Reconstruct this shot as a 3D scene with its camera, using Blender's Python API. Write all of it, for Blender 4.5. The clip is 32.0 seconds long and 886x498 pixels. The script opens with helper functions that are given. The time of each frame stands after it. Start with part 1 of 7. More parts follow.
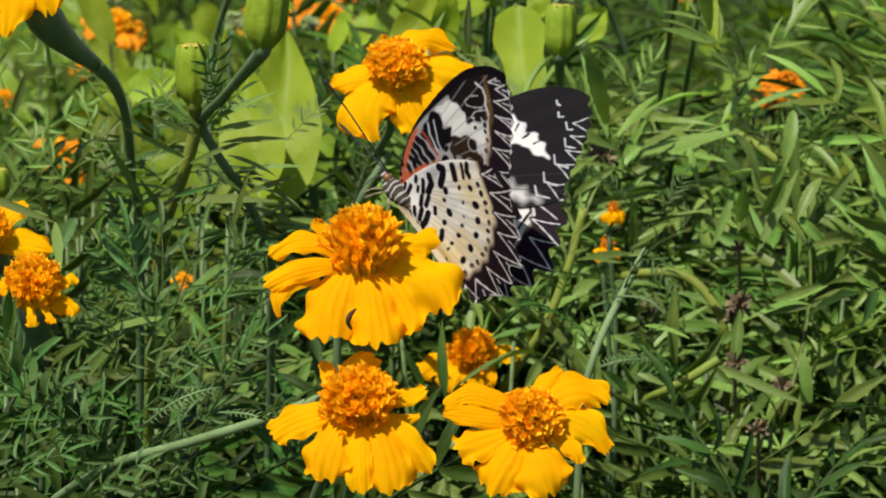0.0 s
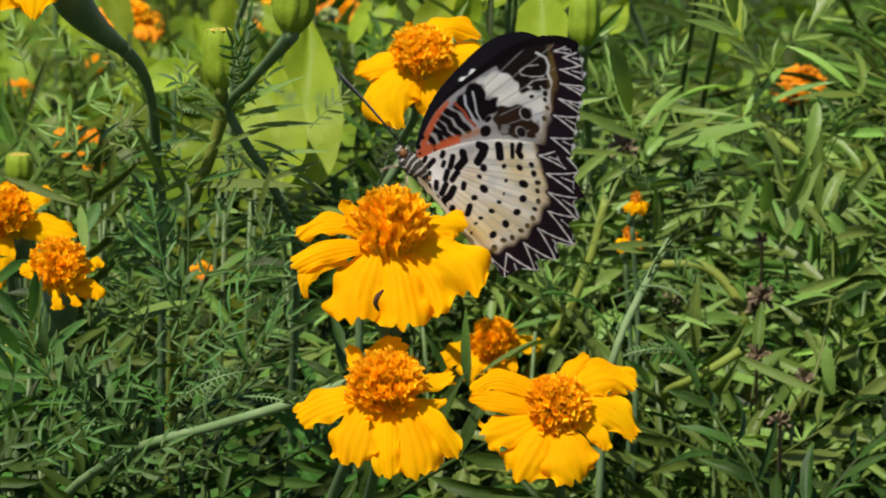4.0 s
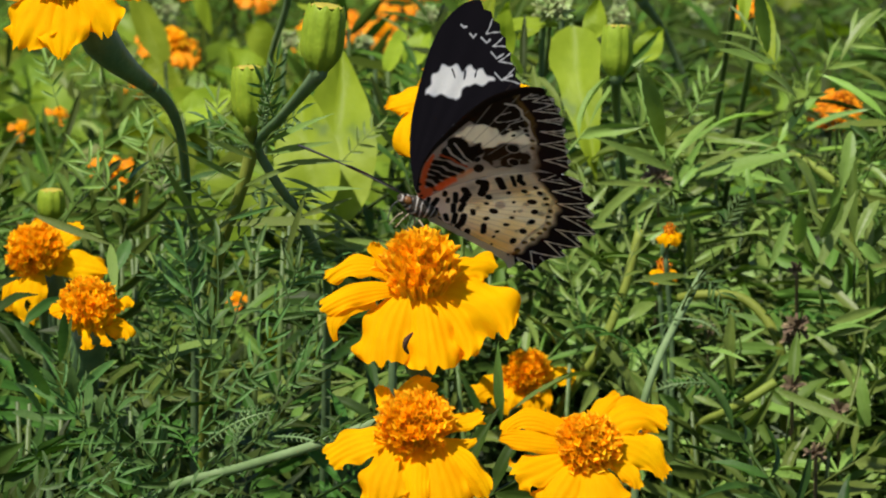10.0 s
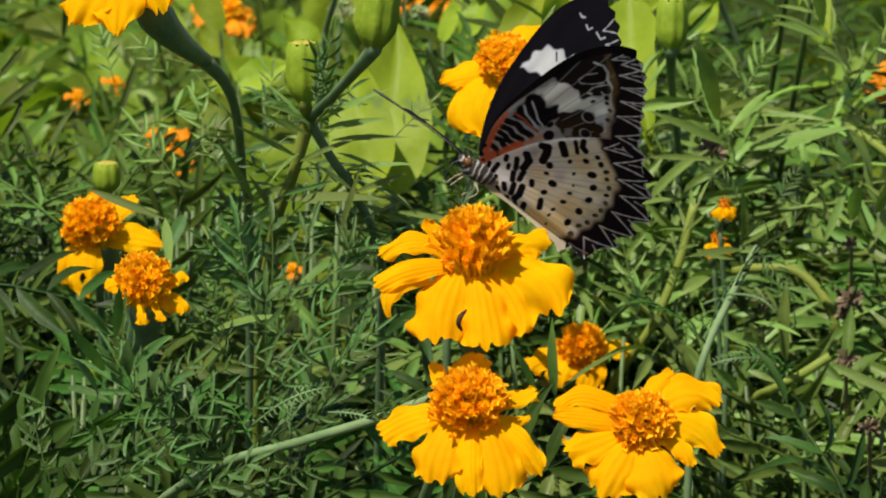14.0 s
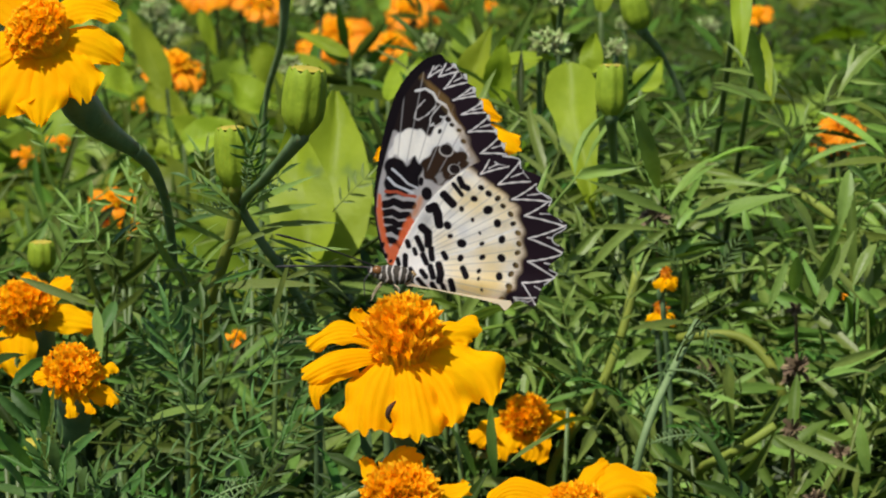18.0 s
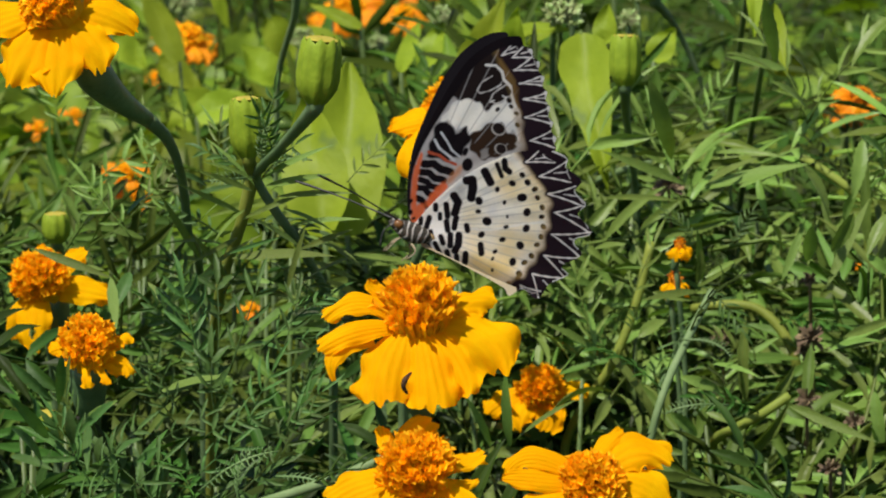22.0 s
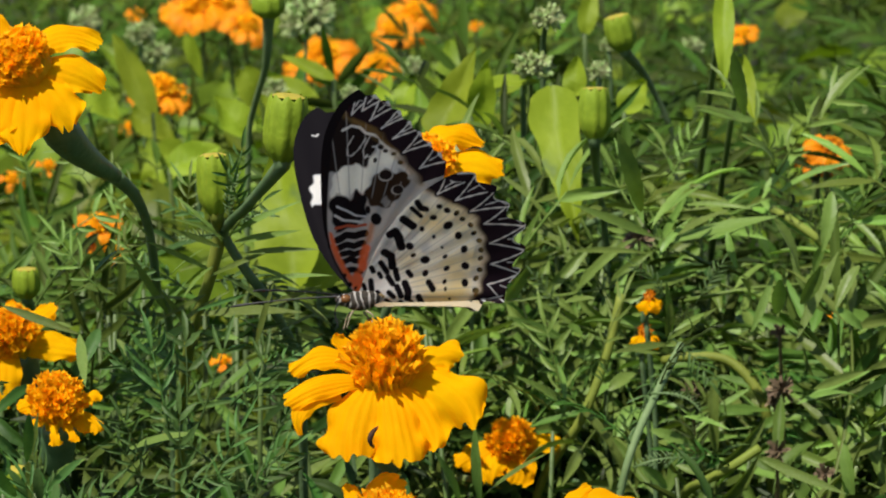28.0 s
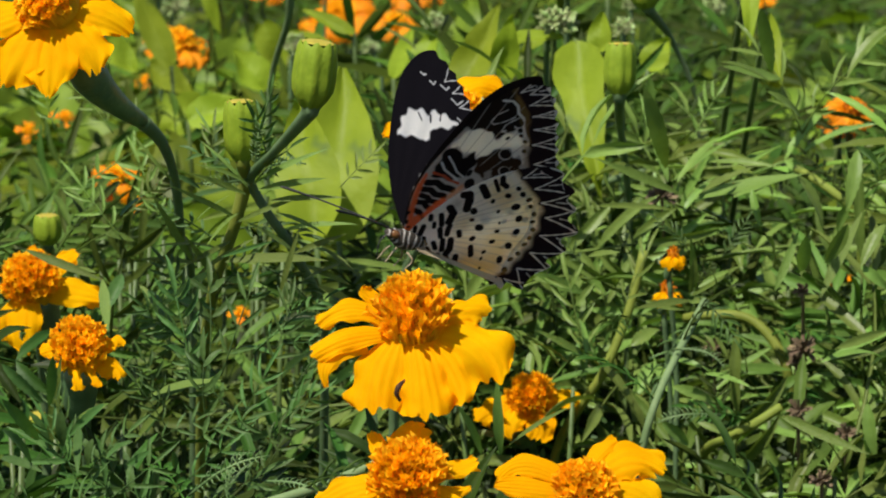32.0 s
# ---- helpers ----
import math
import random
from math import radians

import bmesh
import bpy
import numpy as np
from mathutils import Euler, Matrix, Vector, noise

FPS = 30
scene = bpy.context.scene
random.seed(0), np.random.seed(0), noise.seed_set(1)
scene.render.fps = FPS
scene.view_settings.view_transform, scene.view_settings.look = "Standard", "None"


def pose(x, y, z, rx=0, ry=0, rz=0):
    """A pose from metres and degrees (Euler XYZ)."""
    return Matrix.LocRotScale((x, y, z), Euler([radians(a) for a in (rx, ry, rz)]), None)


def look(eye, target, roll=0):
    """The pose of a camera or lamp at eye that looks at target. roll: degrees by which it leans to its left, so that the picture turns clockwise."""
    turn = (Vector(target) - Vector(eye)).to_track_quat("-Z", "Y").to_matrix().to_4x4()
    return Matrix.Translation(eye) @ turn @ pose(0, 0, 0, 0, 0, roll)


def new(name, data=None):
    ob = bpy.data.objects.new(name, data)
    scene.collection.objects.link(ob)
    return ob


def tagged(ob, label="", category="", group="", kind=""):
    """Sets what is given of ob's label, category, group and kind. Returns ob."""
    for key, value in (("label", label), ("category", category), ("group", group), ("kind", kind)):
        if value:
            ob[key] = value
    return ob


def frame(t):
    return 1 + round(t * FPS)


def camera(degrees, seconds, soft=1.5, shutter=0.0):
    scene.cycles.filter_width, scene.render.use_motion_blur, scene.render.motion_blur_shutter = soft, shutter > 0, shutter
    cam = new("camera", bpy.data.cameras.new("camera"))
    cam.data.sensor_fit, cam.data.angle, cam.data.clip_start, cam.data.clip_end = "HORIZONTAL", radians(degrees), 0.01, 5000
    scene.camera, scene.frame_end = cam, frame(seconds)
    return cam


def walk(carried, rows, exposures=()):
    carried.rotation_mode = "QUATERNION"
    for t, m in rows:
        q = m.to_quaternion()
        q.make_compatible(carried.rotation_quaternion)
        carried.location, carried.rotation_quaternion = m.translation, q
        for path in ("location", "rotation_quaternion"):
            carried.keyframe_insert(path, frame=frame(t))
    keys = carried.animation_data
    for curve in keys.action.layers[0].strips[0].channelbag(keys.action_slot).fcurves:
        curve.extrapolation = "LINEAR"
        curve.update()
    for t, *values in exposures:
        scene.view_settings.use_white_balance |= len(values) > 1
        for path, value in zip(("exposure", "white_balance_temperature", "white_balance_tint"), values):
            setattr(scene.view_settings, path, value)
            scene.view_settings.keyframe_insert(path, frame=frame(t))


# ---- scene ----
cam = camera(14.0, 32.0, soft=2.0)
cam.data.dof.use_dof = True
cam.data.dof.focus_distance, cam.data.dof.aperture_fstop = 0.63, 104.0
PATH = [
    (0, (0.00160, -0.58767, 0.15342), (0.06011, 0.38915, -0.05251), 0.45),
    (0.5, (0.00144, -0.58835, 0.15268), (0.05994, 0.38879, -0.05174), 0.68),
    (1, (0.00017, -0.58808, 0.15223), (0.05827, 0.38937, -0.05079), 0.94),
    (1.5, (0.00035, -0.58853, 0.15171), (0.05879, 0.38892, -0.05121), 1.01),
    (2, (-0.00029, -0.58790, 0.15128), (0.05750, 0.38919, -0.05354), 1.06),
    (2.5, (-0.00029, -0.58757, 0.15084), (0.05606, 0.38925, -0.05571), 0.94),
    (3, (-0.00083, -0.58669, 0.15086), (0.05579, 0.39007, -0.05585), 1.01),
    (3.5, (-0.00134, -0.58693, 0.15091), (0.05540, 0.39007, -0.05466), 0.89),
    (5.5, (-0.00243, -0.58763, 0.15057), (0.05246, 0.38882, -0.05810), 1.12),
    (6, (-0.00176, -0.58683, 0.15228), (0.05210, 0.39110, -0.04960), 0.94),
    (6.5, (-0.00121, -0.58625, 0.15326), (0.04932, 0.39304, -0.04280), 0.65),
    (7, (-0.00114, -0.58613, 0.15376), (0.04738, 0.39352, -0.04097), 0.61),
    (7.5, (0.00096, -0.58531, 0.15389), (0.04892, 0.39444, -0.04054), 0.52),
    (8, (0.00224, -0.58527, 0.15437), (0.04691, 0.39404, -0.04303), 0.34),
    (8.5, (0.00282, -0.58509, 0.15543), (0.04592, 0.39384, -0.04419), 0.26),
    (9, (0.00236, -0.58456, 0.15542), (0.04674, 0.39411, -0.04517), 0.22),
    (9.5, (0.00168, -0.58464, 0.15504), (0.04721, 0.39389, -0.04595), 0.28),
    (10, (0.00097, -0.58441, 0.15418), (0.04506, 0.39402, -0.04768), 0.36),
    (10.5, (0.00023, -0.58535, 0.15399), (0.04328, 0.39294, -0.04872), 0.53),
    (11, (0.00037, -0.58634, 0.15490), (0.04312, 0.39183, -0.04845), 0.32),
    (11.5, (0.00270, -0.58702, 0.15693), (0.04151, 0.39053, -0.05019), -0.48),
    (12, (0.00384, -0.58591, 0.15685), (0.04107, 0.39111, -0.05306), -0.49),
    (12.5, (0.00419, -0.58587, 0.15674), (0.03849, 0.39109, -0.05392), -0.37),
    (13, (0.00278, -0.58586, 0.15669), (0.03339, 0.39138, -0.05323), -0.01),
    (13.5, (0.00252, -0.58581, 0.15561), (0.03093, 0.39147, -0.05445), 0.12),
    (14, (0.00122, -0.58464, 0.15649), (0.02988, 0.39225, -0.05531), 0.29),
    (14.5, (0.00284, -0.58663, 0.15701), (0.03243, 0.39176, -0.04759), 0.28),
    (15, (0.00343, -0.58254, 0.15923), (0.04099, 0.39694, -0.03879), 0.20),
    (15.5, (0.00576, -0.58058, 0.15997), (0.04762, 0.39846, -0.03935), 0.10),
    (17.5, (0.00818, -0.57537, 0.16541), (0.04386, 0.40312, -0.03777), -0.35),
    (18, (0.00823, -0.57429, 0.16541), (0.04549, 0.40376, -0.03961), -0.54),
    (18.5, (0.00828, -0.57372, 0.16718), (0.04626, 0.40485, -0.03518), -0.56),
    (19, (0.00882, -0.57536, 0.16673), (0.04399, 0.40256, -0.03926), -0.65),
    (19.5, (0.00861, -0.57312, 0.16634), (0.04308, 0.40482, -0.03970), -0.72),
    (20, (0.00894, -0.57414, 0.16540), (0.04188, 0.40343, -0.04265), -0.74),
    (20.5, (0.00776, -0.57490, 0.16552), (0.03987, 0.40222, -0.04475), -0.53),
    (21, (0.00701, -0.57503, 0.16454), (0.04062, 0.40197, -0.04603), -0.46),
    (21.5, (0.00745, -0.57417, 0.16512), (0.04109, 0.40237, -0.04755), -0.75),
    (22, (0.00761, -0.57474, 0.16469), (0.04157, 0.40195, -0.04726), -0.72),
    (22.5, (0.00738, -0.57437, 0.16448), (0.04129, 0.40240, -0.04711), -0.71),
    (23, (0.00746, -0.57416, 0.16414), (0.04213, 0.40218, -0.04930), -0.56),
    (23.5, (0.00815, -0.57482, 0.16545), (0.04244, 0.40274, -0.04238), -0.72),
    (24, (0.00817, -0.57528, 0.16644), (0.04263, 0.40317, -0.03717), -0.86),
    (24.5, (0.00781, -0.57552, 0.16633), (0.04293, 0.40309, -0.03637), -0.68),
    (25, (0.00749, -0.57467, 0.16554), (0.04326, 0.40431, -0.03522), -0.63),
    (25.5, (0.00741, -0.57493, 0.16592), (0.04490, 0.40434, -0.03314), -0.52),
    (27.5, (0.00879, -0.57393, 0.16742), (0.04944, 0.40484, -0.03344), -0.76),
    (28, (0.00959, -0.57506, 0.16685), (0.04972, 0.40390, -0.03317), -0.89),
    (28.5, (0.00899, -0.57434, 0.16629), (0.04863, 0.40448, -0.03457), -0.54),
    (29, (0.00924, -0.57501, 0.16631), (0.04812, 0.40362, -0.03560), -0.80),
    (29.5, (0.00877, -0.57614, 0.16651), (0.04476, 0.40244, -0.03621), -0.77),
    (30, (0.00822, -0.57618, 0.16607), (0.04466, 0.40197, -0.03858), -0.33),
    (30.5, (0.00815, -0.57463, 0.16552), (0.04535, 0.40269, -0.04294), -0.66),
    (31, (0.00799, -0.57518, 0.16403), (0.04567, 0.40195, -0.04525), -0.37),
    (31.5, (0.00705, -0.57512, 0.16414), (0.04385, 0.40185, -0.04601), -0.09),
    (32, (0.00628, -0.57219, 0.16364), (0.04413, 0.40485, -0.04599), 0.00),
]
walk(cam, [(t, look(eye, target, roll)) for t, eye, target, roll in PATH],
     [(0, 0.31), (3, 0.31), (7, 0.35), (9, 0.39), (15, 0.35), (18, 0.24), (28, 0.25), (30, 0.32), (32, 0.29)])

# ---- light ----
TO_SUN = Vector((-0.33, -0.38, 0.865)).normalized()
world = bpy.data.worlds.new("sky")
scene.world = world
world.use_nodes = True
wn = world.node_tree
sky = wn.nodes.new("ShaderNodeTexSky")
sky.sky_type, sky.sun_disc = "NISHITA", False
sky.sun_elevation = math.asin(TO_SUN.z)
sky.sun_rotation = math.atan2(TO_SUN.x, TO_SUN.y)
wn.links.new(sky.outputs[0], wn.nodes["Background"].inputs[0])
wn.nodes["Background"].inputs[1].default_value = 0.080
sun = new("sun", bpy.data.lights.new("sun", "SUN"))
sun.data.energy, sun.data.angle, sun.data.color = 5.0, radians(0.55), (1.0, 0.95, 0.86)
sun.matrix_world = look(TO_SUN * 5, (0, 0, 0))


# ---- materials ----
def ramp(nt, fac, stops):
    r = nt.nodes.new("ShaderNodeValToRGB")
    while len(r.color_ramp.elements) < len(stops):
        r.color_ramp.elements.new(0.5)
    for e, (p, c) in zip(r.color_ramp.elements, stops):
        e.position, e.color = p, (*c, 1)
    nt.links.new(fac, r.inputs[0])
    return r.outputs[0]


def mixed(nt, a, b, fac, mode="MIX"):
    m = nt.nodes.new("ShaderNodeMix")
    m.data_type, m.blend_type = "RGBA", mode
    for sock, v in ((m.inputs[0], fac), (m.inputs[6], a), (m.inputs[7], b)):
        if hasattr(v, "is_linked"):
            nt.links.new(v, sock)
        else:
            sock.default_value = v if isinstance(v, float) else (*v, 1)
    return m.outputs[2]


def noise_tex(nt, scale, detail=4.0, vec=None, rough=0.55):
    n = nt.nodes.new("ShaderNodeTexNoise")
    n.inputs["Scale"].default_value, n.inputs["Detail"].default_value = scale, detail
    n.inputs["Roughness"].default_value = rough
    if vec is None:
        vec = nt.nodes.new("ShaderNodeTexCoord").outputs["Object"]
    nt.links.new(vec, n.inputs["Vector"])
    return n.outputs[0]


def material(name, stops, scale=300.0, rough=0.5, thin=0.0, glow_tint=None, bump=0.15, bump_scale=900.0, vary=0.0,
             per="object", spec=0.4, wear=None, sheen=0.0):
    """Colour by noise through stops; thin: share of light that passes through; vary: spread of brightness from piece to piece."""
    m = bpy.data.materials.new(name)
    m.use_nodes = True
    nt = m.node_tree
    b = nt.nodes["Principled BSDF"]
    col = ramp(nt, noise_tex(nt, scale), stops)
    if wear:
        fac = ramp(nt, noise_tex(nt, wear[1], 3.0), [(wear[2], (0, 0, 0)), (wear[2] + 0.12, (1, 1, 1))])
        col = mixed(nt, col, wear[0], fac)
    if vary:
        if per == "object":
            rnd = nt.nodes.new("ShaderNodeObjectInfo").outputs["Random"]
        else:
            rnd = nt.nodes.new("ShaderNodeNewGeometry").outputs["Random Per Island"]
        hsv = nt.nodes.new("ShaderNodeHueSaturation")
        for sock, lo, hi in (("Value", 1 - vary, 1 + vary), ("Hue", 0.5 - 0.06 * vary, 0.5 + 0.05 * vary)):
            mr = nt.nodes.new("ShaderNodeMapRange")
            mr.inputs["To Min"].default_value, mr.inputs["To Max"].default_value = lo, hi
            nt.links.new(rnd, mr.inputs["Value"])
            nt.links.new(mr.outputs[0], hsv.inputs[sock])
        nt.links.new(col, hsv.inputs["Color"])
        col = hsv.outputs[0]
    nt.links.new(col, b.inputs["Base Color"])
    b.inputs["Roughness"].default_value = rough
    b.inputs["Specular IOR Level"].default_value = spec
    if bump:
        bp = nt.nodes.new("ShaderNodeBump")
        bp.inputs["Strength"].default_value, bp.inputs["Distance"].default_value = bump, 0.0006
        nt.links.new(noise_tex(nt, bump_scale, 3.0), bp.inputs["Height"])
        nt.links.new(bp.outputs[0], b.inputs["Normal"])
    if thin:
        tr = nt.nodes.new("ShaderNodeBsdfTranslucent")
        nt.links.new(mixed(nt, col, glow_tint or (1, 1, 1), 1.0, "MULTIPLY"), tr.inputs[0])
        mx = nt.nodes.new("ShaderNodeMixShader")
        mx.inputs[0].default_value = thin
        nt.links.new(b.outputs[0], mx.inputs[1])
        nt.links.new(tr.outputs[0], mx.inputs[2])
        nt.links.new(mx.outputs[0], nt.nodes["Material Output"].inputs[0])
    return m


def painted(name, rough=0.6, thin=0.46):
    """Pigment from the mesh's own colour layer."""
    m = bpy.data.materials.new(name)
    m.use_nodes = True
    nt = m.node_tree
    b = nt.nodes["Principled BSDF"]
    at = nt.nodes.new("ShaderNodeAttribute")
    at.attribute_name = "pigment"
    g = ramp(nt, noise_tex(nt, 2500.0, 3.0), [(0.3, (0.94, 0.94, 0.94)), (0.7, (1.0, 1.0, 1.0))])
    col = mixed(nt, at.outputs[0], g, 1.0, "MULTIPLY")
    nt.links.new(col, b.inputs["Base Color"])
    b.inputs["Roughness"].default_value, b.inputs["Specular IOR Level"].default_value = rough, 0.10
    tr = nt.nodes.new("ShaderNodeBsdfTranslucent")
    nt.links.new(mixed(nt, col, (1.0, 0.92, 0.68), 1.0, "MULTIPLY"), tr.inputs[0])
    mx = nt.nodes.new("ShaderNodeMixShader")
    mx.inputs[0].default_value = thin
    nt.links.new(b.outputs[0], mx.inputs[1])
    nt.links.new(tr.outputs[0], mx.inputs[2])
    nt.links.new(mx.outputs[0], nt.nodes["Material Output"].inputs[0])
    return m


M_PETAL = material("petal", [(0.3, (0.98, 0.425, 0.001)), (0.7, (1.0, 0.535, 0.002))], 140, 0.65, 0.45, (1.0, 0.92, 0.4), 0.3, 500, 0.05, spec=0.02)
M_PETAL_FAR = material("petal_deep", [(0.3, (0.80, 0.23, 0.002)), (0.7, (0.90, 0.35, 0.004))], 140, 0.55, 0.28, (1.0, 0.7, 0.4), 0.2, 700, 0.08, spec=0.2)
M_FLORET = material("floret", [(0.25, (1.0, 0.57, 0.004)), (0.7, (1.0, 0.74, 0.022))], 500, 0.6, 0.55, (1.0, 1.0, 0.7), 0.1, 2000, 0.14, per="island", spec=0.15)
M_FLORET_RUST = material("floret_rust", [(0.25, (0.50, 0.13, 0.002)), (0.7, (0.85, 0.34, 0.006))], 500, 0.6, 0.2, None, 0.1, 2000, 0.35, per="island", spec=0.2)
M_CALYX = material("calyx", [(0.3, (0.050, 0.098, 0.038)), (0.7, (0.100, 0.17, 0.070))], 220, 0.45, 0, None, 0.2, 900, 0.1)
M_BUD = material("bud", [(0.3, (0.165, 0.250, 0.014)), (0.7, (0.280, 0.380, 0.028))], 220, 0.55, 0.15, None, 0.25, 1200, 0.1, spec=0.2)
M_BUDTIP = material("bud_tip", [(0.3, (0.36, 0.30, 0.03)), (0.7, (0.48, 0.40, 0.05))], 500, 0.6, 0.1, None, 0.25, 1500)
M_STALK = material("stalk_green", [(0.3, (0.098, 0.165, 0.066)), (0.7, (0.160, 0.245, 0.108))], 160, 0.55, 0.25, (0.95, 1.0, 0.5), 0.2, 800, 0.08, spec=0.2)
M_STEM_DARK = material("stem_dark", [(0.3, (0.05, 0.085, 0.02)), (0.7, (0.10, 0.15, 0.035))], 160, 0.5, 0, None, 0.2, 800, 0.12)
M_STEM_OLIVE = material("stem_olive", [(0.3, (0.19, 0.24, 0.035)), (0.7, (0.29, 0.34, 0.06))], 110, 0.55, 0.25, (0.95, 1.0, 0.5), 0.25, 700, 0.1, spec=0.2)
M_STEM_BLUE = material("stem_blue", [(0.3, (0.105, 0.175, 0.070)), (0.7, (0.170, 0.255, 0.115))], 140, 0.55, 0.25, (0.95, 1.0, 0.5), 0.2, 800, 0.08, spec=0.2)
M_STEM_PALE = material("stem_pale", [(0.3, (0.14, 0.22, 0.08)), (0.7, (0.24, 0.33, 0.15))], 160, 0.55, 0.25, (0.95, 1.0, 0.5), 0.2, 800, 0.08, spec=0.2)
M_LEAF = material("leaf_dark", [(0.3, (0.024, 0.058, 0.008)), (0.7, (0.058, 0.118, 0.019))], 120, 0.5, 0.20, (0.9, 1.0, 0.4), 0.3, 500, 0.60, spec=0.10)
# darker copy of the light leaf, with shade mixed into its green
M_LEAF_SHADED = material("leaf_shaded", [(0.3, (0.055, 0.100, 0.014)), (0.7, (0.105, 0.170, 0.030))], 120, 0.5, 0.24, (0.9, 1.0, 0.4), 0.3, 500, 0.45, spec=0.15)
M_LEAF_BLUE = material("leaf_blue_green", [(0.3, (0.042, 0.098, 0.021)), (0.7, (0.092, 0.175, 0.042))], 120, 0.5, 0.22, (0.9, 1.0, 0.45), 0.3, 500, 0.32, spec=0.22)
M_LEAF_LIGHT = material("leaf_light", [(0.3, (0.125, 0.200, 0.034)), (0.7, (0.200, 0.295, 0.062))], 120, 0.42, 0.30, (0.9, 1.0, 0.4), 0.3, 500, 0.34, spec=0.28)
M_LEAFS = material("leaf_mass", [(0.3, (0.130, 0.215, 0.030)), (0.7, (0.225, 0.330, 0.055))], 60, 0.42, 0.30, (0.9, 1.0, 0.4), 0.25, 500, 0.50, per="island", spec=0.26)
# darker leaf copy with the shade inside the bed put into its colour
M_LEAFS_SHADED = material("leaf_mass_shaded", [(0.3, (0.014, 0.033, 0.005)), (0.7, (0.045, 0.085, 0.013))], 60, 0.5, 0.22, (0.9, 1.0, 0.4), 0.25, 500, 0.50, per="island", spec=0.18)
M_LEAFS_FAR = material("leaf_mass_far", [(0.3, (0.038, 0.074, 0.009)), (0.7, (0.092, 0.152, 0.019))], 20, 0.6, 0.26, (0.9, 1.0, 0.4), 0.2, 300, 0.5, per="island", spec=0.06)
# back copy of the leaf colour, darkened to stand for deep shade
M_LEAFS_BACK_SHADE = material("leaf_mass_back_shade", [(0.3, (0.026, 0.054, 0.007)), (0.7, (0.068, 0.116, 0.015))], 40, 0.55, 0.24, (0.9, 1.0, 0.4), 0.2, 400, 0.5, per="island", spec=0.10)
M_BROAD = material("broad_leaf", [(0.3, (0.200, 0.285, 0.014)), (0.7, (0.285, 0.375, 0.026))], 90, 0.5, 0.38, (1.0, 1.0, 0.30), 0.3, 420, 0.2, spec=0.2, wear=((0.10, 0.17, 0.05), 60.0, 0.66))
M_BROADS = material("broad_leaf_mass", [(0.3, (0.090, 0.145, 0.009)), (0.7, (0.195, 0.275, 0.020))], 50, 0.45, 0.35, (1.0, 1.0, 0.30), 0.2, 420, 0.35, per="island", spec=0.22)
M_WHITE = material("white_floret", [(0.3, (0.26, 0.36, 0.08)), (0.7, (0.58, 0.64, 0.34))], 300, 0.6, 0.3, None, 0.1, 900, 0.5, per="island")
M_DRY = material("dried_flower", [(0.3, (0.06, 0.040, 0.020)), (0.7, (0.20, 0.14, 0.075))], 300, 0.8, 0, None, 0.4, 900, 0.3, per="island")
M_TEAR = material("tear_dark_brown", [(0.3, (0.020, 0.008, 0.002)), (0.7, (0.06, 0.022, 0.004))], 600, 0.8, 0, None, 0.3, 1500)
M_SOIL = material("soil", [(0.3, (0.020, 0.017, 0.010)), (0.55, (0.026, 0.034, 0.012)), (0.75, (0.035, 0.060, 0.018))], 9, 0.9, 0, None, 0.8, 120)
M_WING = painted("wing_scales")
M_BODY = material("body_fur", [(0.3, (0.012, 0.010, 0.008)), (0.7, (0.05, 0.038, 0.025))], 900, 0.75, 0, None, 0.4, 2500)
nt = M_BODY.node_tree
bands = nt.nodes.new("ShaderNodeTexWave")
bands.inputs["Scale"].default_value, bands.inputs["Distortion"].default_value = 300.0, 6.0
co = nt.nodes.new("ShaderNodeTexCoord")
nt.links.new(co.outputs["Object"], bands.inputs["Vector"])
dark = nt.nodes["Principled BSDF"].inputs["Base Color"].links[0].from_socket
nt.links.new(mixed(nt, dark, (0.34, 0.32, 0.29), ramp(nt, bands.outputs[0], [(0.74, (0, 0, 0)), (0.88, (1, 1, 1))])), nt.nodes["Principled BSDF"].inputs["Base Color"])
M_ABDOMEN = material("abdomen_fur", [(0.3, (0.16, 0.10, 0.04)), (0.7, (0.40, 0.28, 0.13))], 700, 0.8, 0, None, 0.4, 2500)
M_EYE = material("eye", [(0.3, (0.10, 0.045, 0.015)), (0.7, (0.20, 0.09, 0.03))], 600, 0.2, 0, None, 0, 900)
M_BLACK = material("antenna_black", [(0.3, (0.012, 0.011, 0.012)), (0.7, (0.03, 0.028, 0.028))], 900, 0.5, 0, None, 0, 900)
M_LEG = material("leg_buff", [(0.3, (0.16, 0.12, 0.07)), (0.7, (0.34, 0.28, 0.18))], 900, 0.6, 0, None, 0, 900)


# ---- mesh helpers ----
def mesh_of(name, verts, faces, mat, smooth=True):
    me = bpy.data.meshes.new(name)
    me.from_pydata([tuple(v) for v in verts], [], faces)
    me.materials.append(mat)
    if smooth:
        me.polygons.foreach_set("use_smooth", [True] * len(me.polygons))
    me.update()
    return me


def part(name, data, parent, m=None, label=""):
    ob = new(name, data)
    ob.parent = parent
    if m is not None:
        ob.matrix_basis = m
    return tagged(ob, label)


def thing(name, place, label, category, group="", kind=""):
    ob = new(name)
    ob.empty_display_size = 0.01
    ob.location = place
    return tagged(ob, label, category, group, kind)


